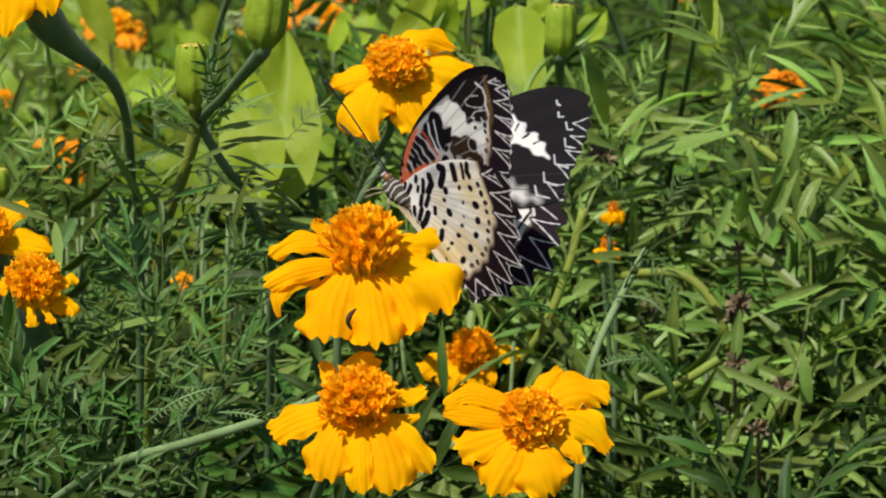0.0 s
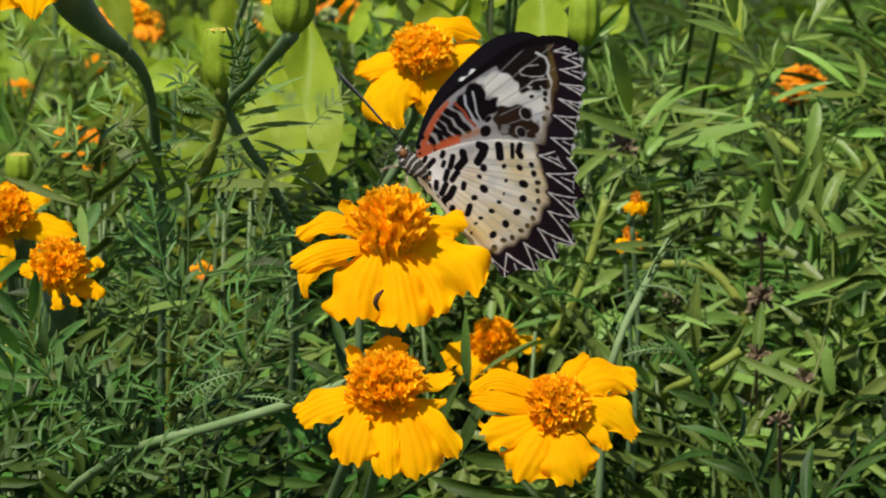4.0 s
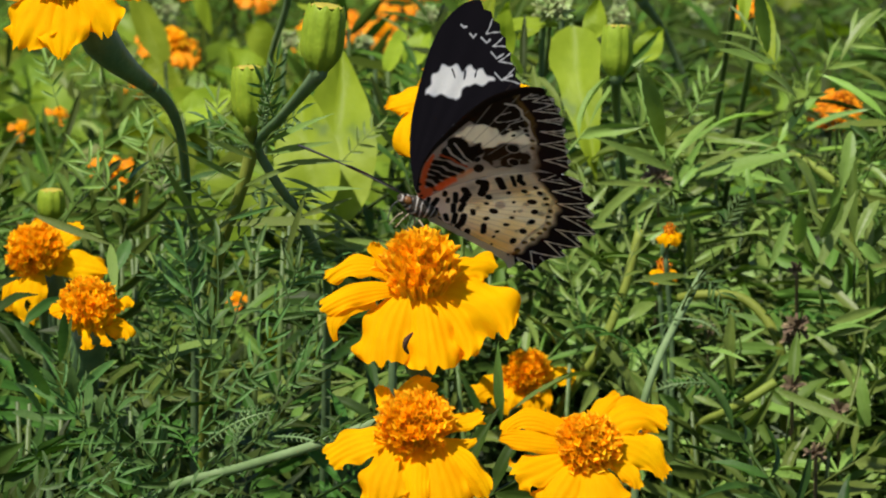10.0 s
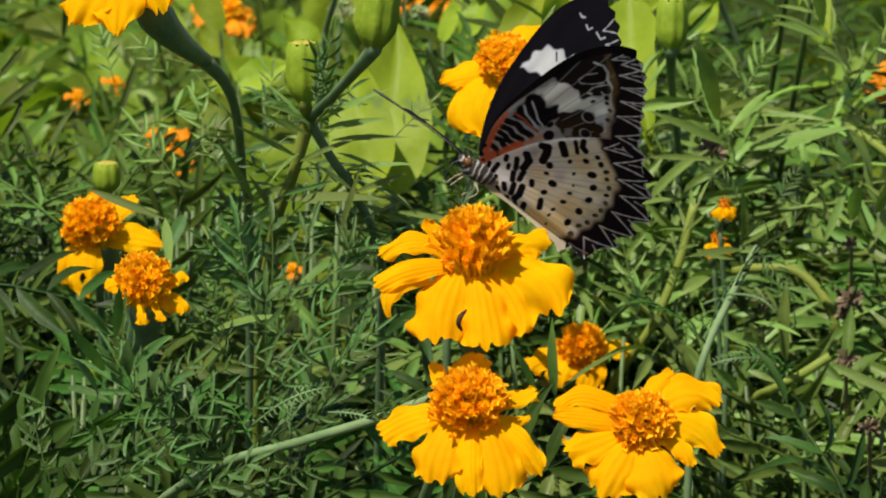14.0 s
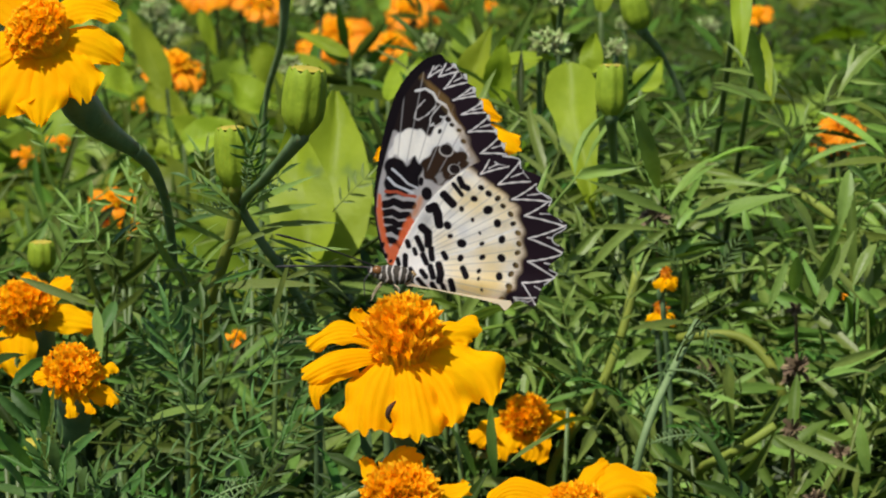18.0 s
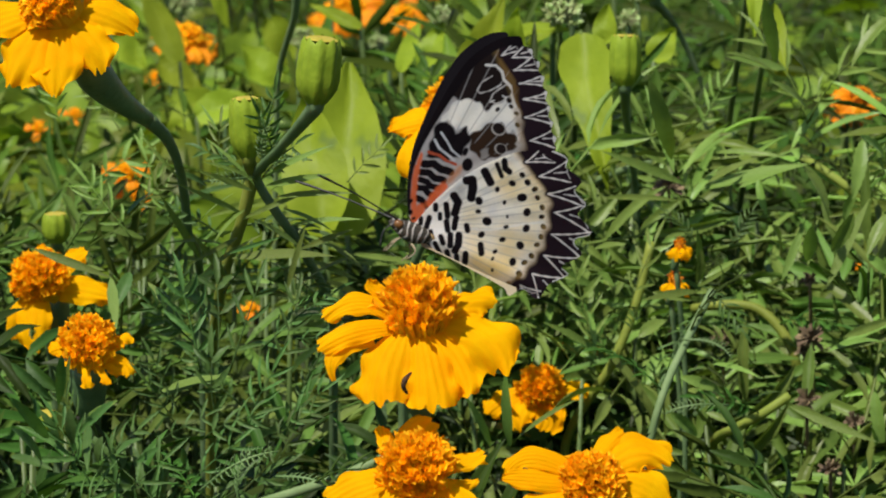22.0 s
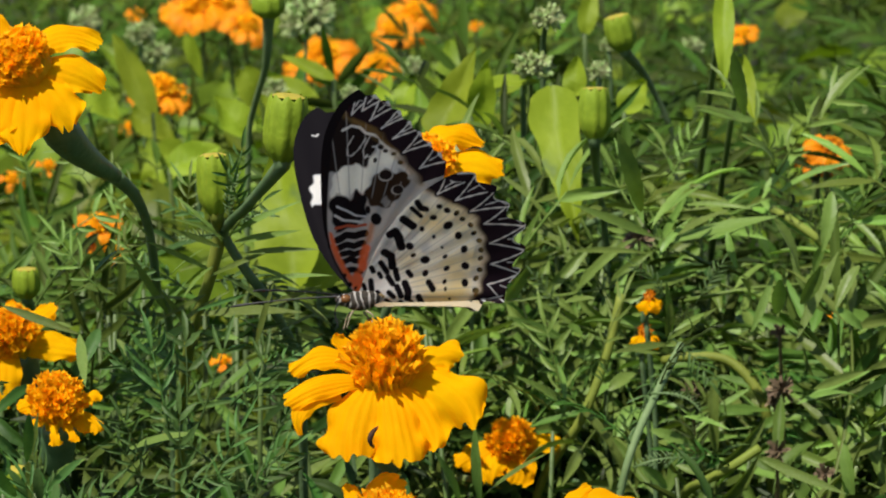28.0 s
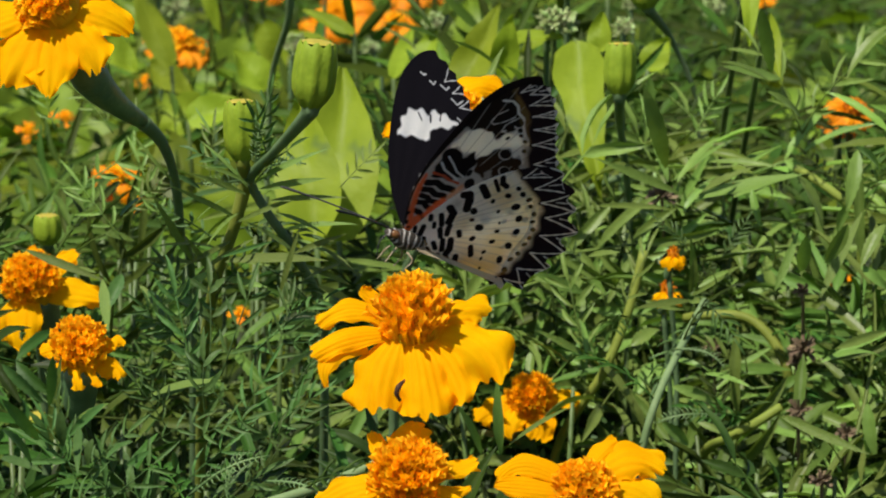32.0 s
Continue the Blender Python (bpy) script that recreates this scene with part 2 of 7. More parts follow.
def smooth_line(points, n=6):
    """Points along a curve through the given ones, with no overshoot where long and short spans meet."""
    p = [Vector(v) for v in points]
    tan = []
    for i in range(len(p)):
        a, b = p[max(i - 1, 0)], p[min(i + 1, len(p) - 1)]
        back, ahead = (p[i] - a).length, (b - p[i]).length
        d = ((p[i] - a).normalized() + (b - p[i]).normalized())
        tan.append(d.normalized() * min(x for x in (back, ahead) if x > 0))
    out = []
    for i in range(len(p) - 1):
        for k in range(n):
            t = k / n
            t2, t3 = t * t, t * t * t
            out.append(p[i] * (2 * t3 - 3 * t2 + 1) + tan[i] * (t3 - 2 * t2 + t) + p[i + 1] * (3 * t2 - 2 * t3) + tan[i + 1] * (t3 - t2))
    out.append(p[-1].copy())
    return out


def tube(points, radii, sides=8, n=6, ribs=0.0):
    """Verts and faces of a tapered tube; radii are given at the points."""
    line = smooth_line(points, n)
    rad = np.interp(np.linspace(0, len(radii) - 1, len(line)), range(len(radii)), radii)
    verts, faces = [], []
    side = None
    for i, c in enumerate(line):
        d = (line[min(i + 1, len(line) - 1)] - line[max(i - 1, 0)]).normalized()
        if side is None:
            side = d.cross(Vector((0.3, 1, 0.2))).normalized()
        side = (side - d * side.dot(d)).normalized()
        up = d.cross(side)
        for k in range(sides):
            a = 2 * math.pi * k / sides
            r = rad[i] * (1 + (ribs if k % 2 else -ribs))
            verts.append(c + (side * math.cos(a) + up * math.sin(a)) * r)
    for i in range(len(line) - 1):
        for k in range(sides):
            a, b = i * sides + k, i * sides + (k + 1) % sides
            faces.append((a, b, b + sides, a + sides))
    faces.append(tuple(range(sides))[::-1])
    faces.append(tuple(len(verts) - sides + k for k in range(sides)))
    return verts, faces


def turn_to(axis, spin=0.0):
    """A turn that takes z to the axis, with x kept to the right."""
    z = Vector(axis).normalized()
    y = Vector((0, 1, 0)) - z * z.y
    y = y.normalized() if y.length > 0.1 else Vector((0, 0, -1))
    x = y.cross(z)
    return Matrix((x, y, z)).transposed().to_4x4() @ Matrix.Rotation(radians(spin), 4, "Z")


# ---- flowers ----
def petal_mesh(rnd, length, width, droop, start, point=0.30, curl=0.0, mat=None, nu=20, nv=29):
    """A ray petal along +x: fan-shaped, pleated lengthwise, bending down by droop degrees, with a notched and frilled end."""
    verts, faces = [], []
    ph, ph2, ph3 = (rnd.uniform(0, 6.3) for _ in range(3))
    lobes = rnd.choice([2, 3, 3])
    pleats = rnd.choice([3, 4])
    notch = rnd.uniform(-0.35, 0.35)
    for i in range(nu):
        u = i / (nu - 1)
        b = u * u * (3 - 2 * u)
        ang = radians(-18 + (droop * 1.25 + 18) * b) + radians(curl) * max(0, u - 0.7) / 0.3
        if i == 0:
            x, z = start, 0.0
        else:
            step = length / (nu - 1)
            x, z = x + math.cos(ang) * step, z - math.sin(ang) * step
        w = width * (0.22 + 0.86 * math.sin(min(1.0, u * 1.28) * math.pi / 2))
        if u > 0.80:
            w *= 1 - point * ((u - 0.80) / 0.20) ** 2
        for j in range(nv):
            v = 2 * j / (nv - 1) - 1
            end = u ** 5
            tip = end * length * (0.018 * math.cos(v * math.pi * lobes + ph) - 0.20 * v * v * abs(v) + 0.012 * math.sin(v * 17 + ph2) - 0.045 * math.exp(-((v - notch) / 0.10) ** 2))
            pleat = (0.5 - abs(((v * pleats / 2 + ph3) % 1) - 0.5)) * 0.12 * width * (0.25 + 0.75 * math.sin(min(1, u * 1.2) * math.pi * 0.62))
            wave = math.sin(v * 4.2 + ph) * 0.07 * width * (0.25 + u)
            frill = math.sin(v * 9 + ph2 + u * 3) * 0.045 * width * u ** 4 + math.sin(v * 23 + ph) * 0.012 * width * u ** 6
            side = math.sin(u * 13 + ph2 + (4 if v > 0 else 0)) * 0.11 * width * abs(v) ** 3 * u
            hem = math.sin(u * 17 + ph3 + (2 if v > 0 else 0)) * 0.10 * width * abs(v) ** 4 * u
            verts.append((x + math.cos(ang) * tip, v * w / 2 + side, z - math.sin(ang) * tip + pleat + wave + frill + hem - 0.12 * width * v * v * (1 - 0.4 * u)))
    for i in range(nu - 1):
        for j in range(nv - 1):
            a = i * nv + j
            faces.append((a, a + nv, a + nv + 1, a + 1))
    me = mesh_of("petal", verts, faces, mat or M_PETAL)
    return me


OUTWARD = Vector((0.0, -0.97, 0.24))


def laid_petal(rnd, base, mid, tip, w0, w1, w2, mat, hole=None, nu=20, nv=25):
    """A ray petal whose midrib runs from base over mid to tip (millimetres), with its widths there: pleated, frilled, its end notched and rounded."""
    b, c, e = (Vector(q) * 0.001 for q in (base, mid, tip))
    b = b * 0.7
    ahead = OUTWARD * max(0.0, -1.1 * base[1]) * 0.001  # front petals leave the disc at its rim
    b, c, e = b + ahead, c + ahead, e + ahead
    ctrl = c * 2 - (b + e) * 0.5
    face = Vector((-0.12, -0.72, 0.68))
    ph, ph2, ph3 = (rnd.uniform(0, 6.3) for _ in range(3))
    pleats, lobes, notch = rnd.choice([2, 3, 3]), rnd.choice([2, 3]), rnd.uniform(-0.5, 0.5)
    w0, w1, w2 = w0 * 1.35, w1 * 1.26, w2 * 1.26
    big = max(w0, w1, w2) * 0.001
    verts, faces = [], []
    for i in range(nu):
        u = i / (nu - 1)
        p = b * (1 - u) ** 2 + ctrl * 2 * u * (1 - u) + e * u * u
        t = ((ctrl - b) * (1 - u) + (e - ctrl) * u).normalized()
        n = (face - t * face.dot(t)).normalized()
        side = t.cross(n)
        w = 0.001 * (w0 * (1 - u) * (1 - 2 * u) + w1 * 4 * u * (1 - u) + w2 * u * (2 * u - 1))
        w = max(w, 0.0008) * (1 + 0.05 * math.sin(u * 9 + ph2))
        for j in range(nv):
            v = 2 * j / (nv - 1) - 1
            end = u ** 5
            out = end * big * (0.03 * (1 - abs(v) ** 2.2) - 0.16 * v * v + 0.035 * math.cos(v * math.pi * lobes + ph) + 0.026 * math.sin(v * 15 + ph2) - 0.08 * math.exp(-((v - notch) / 0.08) ** 2))
            ridge = math.cos(v * math.pi * pleats + ph3)
            lift = 0.048 * big * (1 - abs(ridge) ** 0.7) * -1 * (0.3 + 0.7 * u) + 0.05 * big * math.sin(v * 3.4 + ph + u * 2) * u - 0.14 * w * v * v
            lift += 0.05 * big * math.sin(v * 7 + ph2 + u * 4) * u ** 4 + 0.17 * big * math.sin(u * 13 + ph3 + (2.5 if v > 0 else 0)) * abs(v) ** 4 * u
            edge_in = 0.06 * big * math.sin(u * 13 + ph + (3 if v > 0 else 0)) * abs(v) ** 3 * u
            verts.append(p + t * out + side * (v * w / 2 + edge_in) + n * lift)
    for i in range(nu - 1):
        for j in range(nv - 1):
            a = i * nv + j
            if hole and math.hypot(((i + 0.5) / (nu - 1) - hole[0]) * 1.3, (2 * (j + 0.5) / (nv - 1) - 1 - hole[1]) * 0.7) < hole[2]:
                continue
            faces.append((a, a + 1, a + nv + 1, a + nv))
    return mesh_of("petal", verts, faces, mat)


def disc_mesh(rnd, radius, height, count, mat, spread=0.35, loose=1.0):
    """A dome of crowded tubular florets, each a small flared spike."""
    verts, faces = [], []
    # core under the florets
    n0 = 12
    for k, (r, z) in enumerate(((0.82, -0.2), (0.90, 0.10), (0.80, 0.40), (0.4, 0.60))):
        for j in range(n0):
            a = 2 * math.pi * j / n0
            verts.append((math.cos(a) * r * radius, math.sin(a) * r * radius, z * height))
    for k in range(3):
        for j in range(n0):
            a, b = k * n0 + j, k * n0 + (j + 1) % n0
            faces.append((a, b, b + n0, a + n0))
    faces.append(tuple(3 * n0 + j for j in range(n0)))
    for i in range(count):
        f = (i + 0.5) / count
        r = math.sqrt(f)
        a = i * 2.39996 + rnd.uniform(-0.2, 0.2)
        base = Vector((math.cos(a) * r * radius * 0.84, math.sin(a) * r * radius * 0.84, height * (-0.04 + 0.56 * (1 - r ** 3.6))))
        out = Vector((math.cos(a) * r * spread * 1.6, math.sin(a) * r * spread * 1.6, 1.0)).normalized()
        out = (out + Vector((rnd.gauss(0, 0.16), rnd.gauss(0, 0.16), rnd.gauss(0, 0.1))) * loose).normalized()
        ln = height * rnd.uniform(0.24, 0.54) * (1.0 + 0.1 * r)
        s = out.orthogonal().normalized()
        t = out.cross(s)
        w = radius * rnd.uniform(0.052, 0.082) * (1.5 if count < 100 else 1.0)
        o = len(verts)
        tw = rnd.uniform(0, 6.3)
        ring = []
        for lv, (h, ww) in enumerate(((0.0, 0.8), (0.66, 1.0), (0.92, 1.95))):
            for k in range(4):
                q = tw + k * math.pi / 2
                wob = 1 + (0.5 if (lv == 2 and k % 2) else 0)
                verts.append(base + out * ln * (h + (0.12 if lv == 2 and k % 2 else 0)) + (s * math.cos(q) + t * math.sin(q)) * w * ww * wob)
        for lv in range(2):
            for k in range(4):
                p, q = o + lv * 4 + k, o + lv * 4 + (k + 1) % 4
                faces.append((p, q, q + 4, p + 4))
        verts.append(base + out * ln * 0.62)
        c = len(verts) - 1
        for k in range(4):
            faces.append((o + 8 + k, o + 8 + (k + 1) % 4, c))
    return mesh_of("disc", verts, faces, mat, smooth=False)


def calyx_mesh(r_top, length, r_stem):
    verts, faces = [], []
    n0, prof = 14, ((1.0, 0.0), (1.06, -0.18), (1.0, -0.42), (0.80, -0.66), (0.52, -0.86), (0.0, -1.0))
    for k, (r, z) in enumerate(prof):
        for j in range(n0):
            a = 2 * math.pi * j / n0
            rr = (r_stem + (r_top - r_stem) * r) * (1 + (0.05 if j % 2 else -0.03))
            zz = z * length + (0.10 * length * (1 if j % 2 else -0.3) if k == 0 else 0)
            verts.append((math.cos(a) * rr, math.sin(a) * rr, zz))
    for k in range(len(prof) - 1):
        for j in range(n0):
            a, b = k * n0 + j, k * n0 + (j + 1) % n0
            faces.append((a, a + n0, b + n0, b))
    faces.append(tuple(range(n0)))
    return mesh_of("calyx", verts, faces, M_CALYX)


def marigold(place, axis, petals, r_disc, h_disc, label, stem, seed, florets=150, group="marigold flowers", far=False, rust=False,
             calyx=0.012, r_stem=0.0010, spread=0.34, loose=1.0, name="marigold_flower", petal_mat=None, stem_mat=None, point=0.14, slim=1.0, cone=False, laid=(), hole=None):
    """petals: (angle, length, width, droop, curl, lift); laid: petals given by their midribs. stem: places from the calyx's foot down."""
    rnd = random.Random(seed)
    root = thing(name, place, label, "flower", group)
    BLOOMS.append((Vector(place), 0.012 + max([p[1] for p in petals] + [(Vector(q[2]) - Vector(q[0])).length * 0.001 for q in laid])))
    m = turn_to(axis)
    part("disc", disc_mesh(rnd, r_disc, h_disc, florets, M_FLORET_RUST if rust else M_FLORET, spread, loose), root, m)
    for ang, ln, wd, droop, curl, lift in petals:
        pm = m @ Matrix.Rotation(radians(ang), 4, "Z") @ Matrix.Translation((0, 0, lift)) @ Matrix.Rotation(radians(rnd.uniform(-15, 15)), 4, "X")
        part("petal", petal_mesh(rnd, ln, wd * slim, droop, r_disc * 0.72, point=point, curl=curl, mat=petal_mat or (M_PETAL_FAR if far else M_PETAL)), root, pm)
    for k, row in enumerate(laid):
        part("petal", laid_petal(rnd, *row, petal_mat or M_PETAL, hole if k == 3 else None), root)
    if cone:
        line = [m @ Vector((0, 0, -0.0012))] + [Vector(p) - Vector(place) for p in stem]
        v, f = tube(line[:4], [r_disc * 0.55, r_disc * 0.62, r_disc * 0.42, r_stem * 1.6], 16, 6, 0.03)
        part("calyx", mesh_of("calyx", v, f, M_CALYX), root, None, "dark green ribbed calyx")
        v, f = tube(line[3:], [r_stem * 1.6, r_stem * 1.25] + [r_stem] * (len(line) - 5), 10, 6)
        part("stem", mesh_of("stem", v, f, stem_mat or M_STALK), root)
        return root
    if calyx:
        part("calyx", calyx_mesh(r_disc * 0.80, calyx, r_stem), root, m @ Matrix.Translation((0, 0, -0.0016)), "dark green ribbed calyx")
        foot = m @ Vector((0, 0, -calyx * 0.9))
    else:
        foot = Vector((0, 0, 0))
    if stem:
        line = [foot] + [Vector(p) - Vector(place) for p in stem]
        v, f = tube(line, [r_stem * 1.05] + [r_stem] * (len(line) - 1), 8, 5)
        part("stem", mesh_of("stem", v, f, stem_mat or M_STALK), root)
    return root


def ring_of_petals(rnd, n, ln, wd, droop, jitter=8):
    return [(360 * k / n + rnd.uniform(-jitter, jitter), ln * rnd.uniform(0.88, 1.1), wd * rnd.uniform(0.85, 1.15), droop + rnd.uniform(-14, 14),
             rnd.uniform(-20, 20), rnd.uniform(-0.0006, 0.0006)) for k in range(n)]


def bud(place, axis, radius, length, stem, label, seed, r_stem=0.0008, tip=0.12, name="marigold_bud", stem_mat=None):
    """A closed bud: ribbed green cup, pale tip, swollen neck that runs into the stem. place: the tip's middle."""
    root = thing(name, place, label, "flower bud", "marigold buds")
    BLOOMS.append((Vector(place) + Vector((0, 0, -length * 0.5)), length * 0.5 + 0.018))
    m = turn_to(axis)
    prof = ((0.0, 0.0, 0), (0.60, 0.0, 0), (0.80, -0.03, 0.6), (0.90, -0.09, 1), (0.97, -0.30, 1), (1.0, -0.60, 1), (0.94, -0.80, 1), (0.72, -0.94, 1), (0.46, -1.06, 1))
    n0 = 32
    for nm, lo, hi, mat in (("cup", 2, 8, M_BUD), ("tip", 0, 2, M_BUDTIP)):
        verts, faces = [], []
        for k in range(lo, hi + 1):
            r, z, rib = prof[k]
            for j in range(n0):
                a = 2 * math.pi * j / n0
                rr = radius * r * (1 + rib * 0.085 * math.cos(a * 8 + 0.4)) + 1e-6
                zz = z * length + (0.05 * length * (math.cos(a * 8 + 0.4) if nm == "cup" and k == lo else 0) - (0.04 * length if nm == "tip" and k == 0 else 0))
                verts.append((math.cos(a) * rr, math.sin(a) * rr, zz))
        for k in range(hi - lo):
            for j in range(n0):
                a, b = k * n0 + j, k * n0 + (j + 1) % n0
                faces.append((a, a + n0, b + n0, b))
        part(nm, mesh_of(nm, verts, faces, mat), root, m, "yellowing crimped tip" if nm == "tip" else "")
    line = [m @ Vector((0, 0, -length * 1.03)), m @ Vector((0, 0, -length * 1.13))] + [Vector(p) - Vector(place) for p in stem]
    v, f = tube(line, [radius * 0.50, radius * 0.42, r_stem * 1.25] + [r_stem] * (len(line) - 3), 8, 5)
    part("stem", mesh_of("stem", v, f, stem_mat or M_STALK), root)
    return root


# ---- leaves ----
def leaflet(length, width, bend=0.15, fold=0.3):
    """A lance-shaped leaflet along +x, folded along its midrib."""
    prof = ((0.10, 0.45), (0.32, 0.95), (0.58, 0.95), (0.82, 0.50))
    verts = [(0, 0, 0)]
    for t, w in prof:
        z = -bend * length * t * t
        hw = width * w / 2
        verts += [(t * length, hw, z + fold * hw), (t * length, 0, z), (t * length, -hw, z + fold * hw)]
    verts.append((length, 0, -bend * length))
    faces = [(0, 2, 1), (0, 3, 2)]
    for k in range(3):
        a = 1 + 3 * k
        faces += [(a, a + 1, a + 4, a + 3), (a + 1, a + 2, a + 5, a + 4)]
    faces += [(10, 11, 13), (11, 12, 13)]
    return np.array(verts), faces


def lance(length, width, bend=0.3, fold=0.45, side=0.0, twist=0.0, n=9, jag=0.10):
    """A finer leaflet: arched along its length, bowed to one side, twisting, channelled along the midrib, with a toothed edge."""
    verts = [(0, 0, 0)]
    x = z = 0.0
    for k in range(1, n):
        t = k / n
        ang = bend * 1.7 * (t - 0.25)
        x, z = x + math.cos(ang) * length / n, z - math.sin(ang) * length / n
        w = width / 2 * (math.sin(math.pi * t ** 0.8) ** 0.75) * (1 + (jag if k % 2 else -jag))
        a = twist * t
        y = side * length * t * t
        for e in (1, 0.5, 0, -0.5, -1):
            h = abs(e) * fold * w * (1.2 - 0.35 * abs(e))
            shift = 0.25 * length / n * abs(e)
            verts.append((x + shift, y + e * w * math.cos(a) - h * math.sin(a), z + e * w * math.sin(a) + h * math.cos(a)))
    verts.append((x + length / n, side * length, z - math.sin(bend * 1.2) * length / n))
    faces = [(0, 2 + j, 1 + j) for j in range(4)]
    for k in range(n - 2):
        for j in range(4):
            a = 1 + 5 * k + j
            faces.append((a, a + 1, a + 6, a + 5))
    o = 1 + 5 * (n - 2)
    faces += [(o + j, o + j + 1, len(verts) - 1) for j in range(4)]
    return np.array(verts), faces


def pinnate(rnd, length, pairs, lf_len, lf_wid, droop=0.5, fine=False):
    """A feather-shaped marigold leaf: a rachis with leaflets in pairs and one at the tip."""
    V, Fc = [], []

    def put(v, f, m):
        o = sum(len(x) for x in V)
        V.append(v @ np.array(m.to_3x3()).T + np.array(m.translation))
        Fc.extend(tuple(i + o for i in q) for q in f)

    def spine(t):
        return Vector((length * t * (1 - 0.12 * droop * t), rnd_side * length * t * t, length * (0.10 * math.sin(t * 2.0) - 0.30 * droop * t * t)))

    rnd_side = rnd.uniform(-0.12, 0.12)
    v, f = tube([spine(t) for t in (0, 0.33, 0.66, 1.0)], [0.0006, 0.0005, 0.0004, 0.0003], 3, 2)
    put(np.array(v), f, Matrix())
    for k in range(pairs):
        t = 0.26 + 0.68 * k / max(1, pairs - 1) if pairs > 1 else 0.5
        size = math.sin(0.55 + 2.1 * (k + 0.6) / (pairs + 0.6)) * 0.9 + 0.1
        d = spine(min(1, t + 0.05)) - spine(t - 0.05)
        yaw = math.atan2(d.y, d.x)
        pitch = math.atan2(d.z, math.hypot(d.x, d.y))
        for s in (1, -1):
            if fine:
                lv, lf = lance(lf_len * size * rnd.uniform(0.8, 1.12), lf_wid * rnd.uniform(0.85, 1.2), rnd.uniform(0.0, 0.75), rnd.uniform(0.3, 0.8), rnd.uniform(-0.1, 0.22) * -s, rnd.uniform(-0.7, 0.7), 5)
            else:
                lv, lf = leaflet(lf_len * size * rnd.uniform(0.85, 1.12), lf_wid * rnd.uniform(0.8, 1.15), rnd.uniform(-0.1, 0.5), rnd.uniform(0.15, 0.65))
            put(lv, lf, Matrix.Translation(spine(t)) @ Matrix.Rotation(yaw + s * radians(rnd.uniform(38, 58)), 4, "Z") @ Matrix.Rotation(-pitch * 0.6 + rnd.uniform(-0.25, 0.2), 4, "Y")
                @ Matrix.Rotation(s * rnd.uniform(-0.35, 0.35), 4, "X"))
    lv, lf = lance(lf_len * 1.1, lf_wid, 0.4, 0.5, 0.05, 0.2, 5) if fine else leaflet(lf_len * 1.1, lf_wid, 0.25)
    put(lv, lf, Matrix.Translation(spine(1.0)) @ Matrix.Rotation(math.atan2(rnd_side * 2, 1), 4, "Z") @ Matrix.Rotation(0.25 * droop, 4, "Y"))
    return np.concatenate(V), Fc


def joined(name, templates, picks, mats, mat, label, category):
    """One object of kind stuff from many placed copies of a few templates."""
    V, loops, sizes, o = [], [], [], 0
    for k, m in zip(picks, mats):
        v, f = templates[k]
        a = np.array(m)
        V.append(v @ a[:3, :3].T + a[:3, 3])
        flat, size = FLAT[id(templates[k])]
        loops.append(flat + o)
        sizes.append(size)
        o += len(v)
    V, loops, sizes = np.concatenate(V), np.concatenate(loops), np.concatenate(sizes)
    me = bpy.data.meshes.new(name)
    me.vertices.add(len(V))
    me.vertices.foreach_set("co", V.astype(np.float32).ravel())
    me.loops.add(len(loops))
    me.loops.foreach_set("vertex_index", loops.astype(np.int32))
    me.polygons.add(len(sizes))
    me.polygons.foreach_set("loop_start", np.concatenate([[0], np.cumsum(sizes)[:-1]]).astype(np.int32))
    me.polygons.foreach_set("use_smooth", np.ones(len(sizes), bool))
    me.update(calc_edges=True)
    me.validate()
    me.materials.append(mat)
    return tagged(new(name, me), label, category, kind="stuff")


FLAT = {}


def keep(template):
    v, f = template
    FLAT[id(template)] = (np.array([i for q in f for i in q]), np.array([len(q) for q in f]))
    return template


rl = random.Random(5)
FINE = [keep(pinnate(rl, rl.uniform(0.030, 0.042), rl.choice([4, 5, 6]), rl.uniform(0.0100, 0.0140), rl.uniform(0.0016, 0.0023), rl.uniform(0.2, 1.0), True)) for _ in range(8)]
WIDE = [keep(pinnate(rl, rl.uniform(0.036, 0.050), rl.choice([3, 4, 4]), rl.uniform(0.0155, 0.0225), rl.uniform(0.0022, 0.0032), rl.uniform(0.3, 1.0), True)) for _ in range(8)]
PLAIN = [keep(pinnate(rl, rl.uniform(0.036, 0.050), rl.choice([3, 3, 4]), rl.uniform(0.0155, 0.022), rl.uniform(0.0024, 0.0036), rl.uniform(0.2, 0.8))) for _ in range(8)]


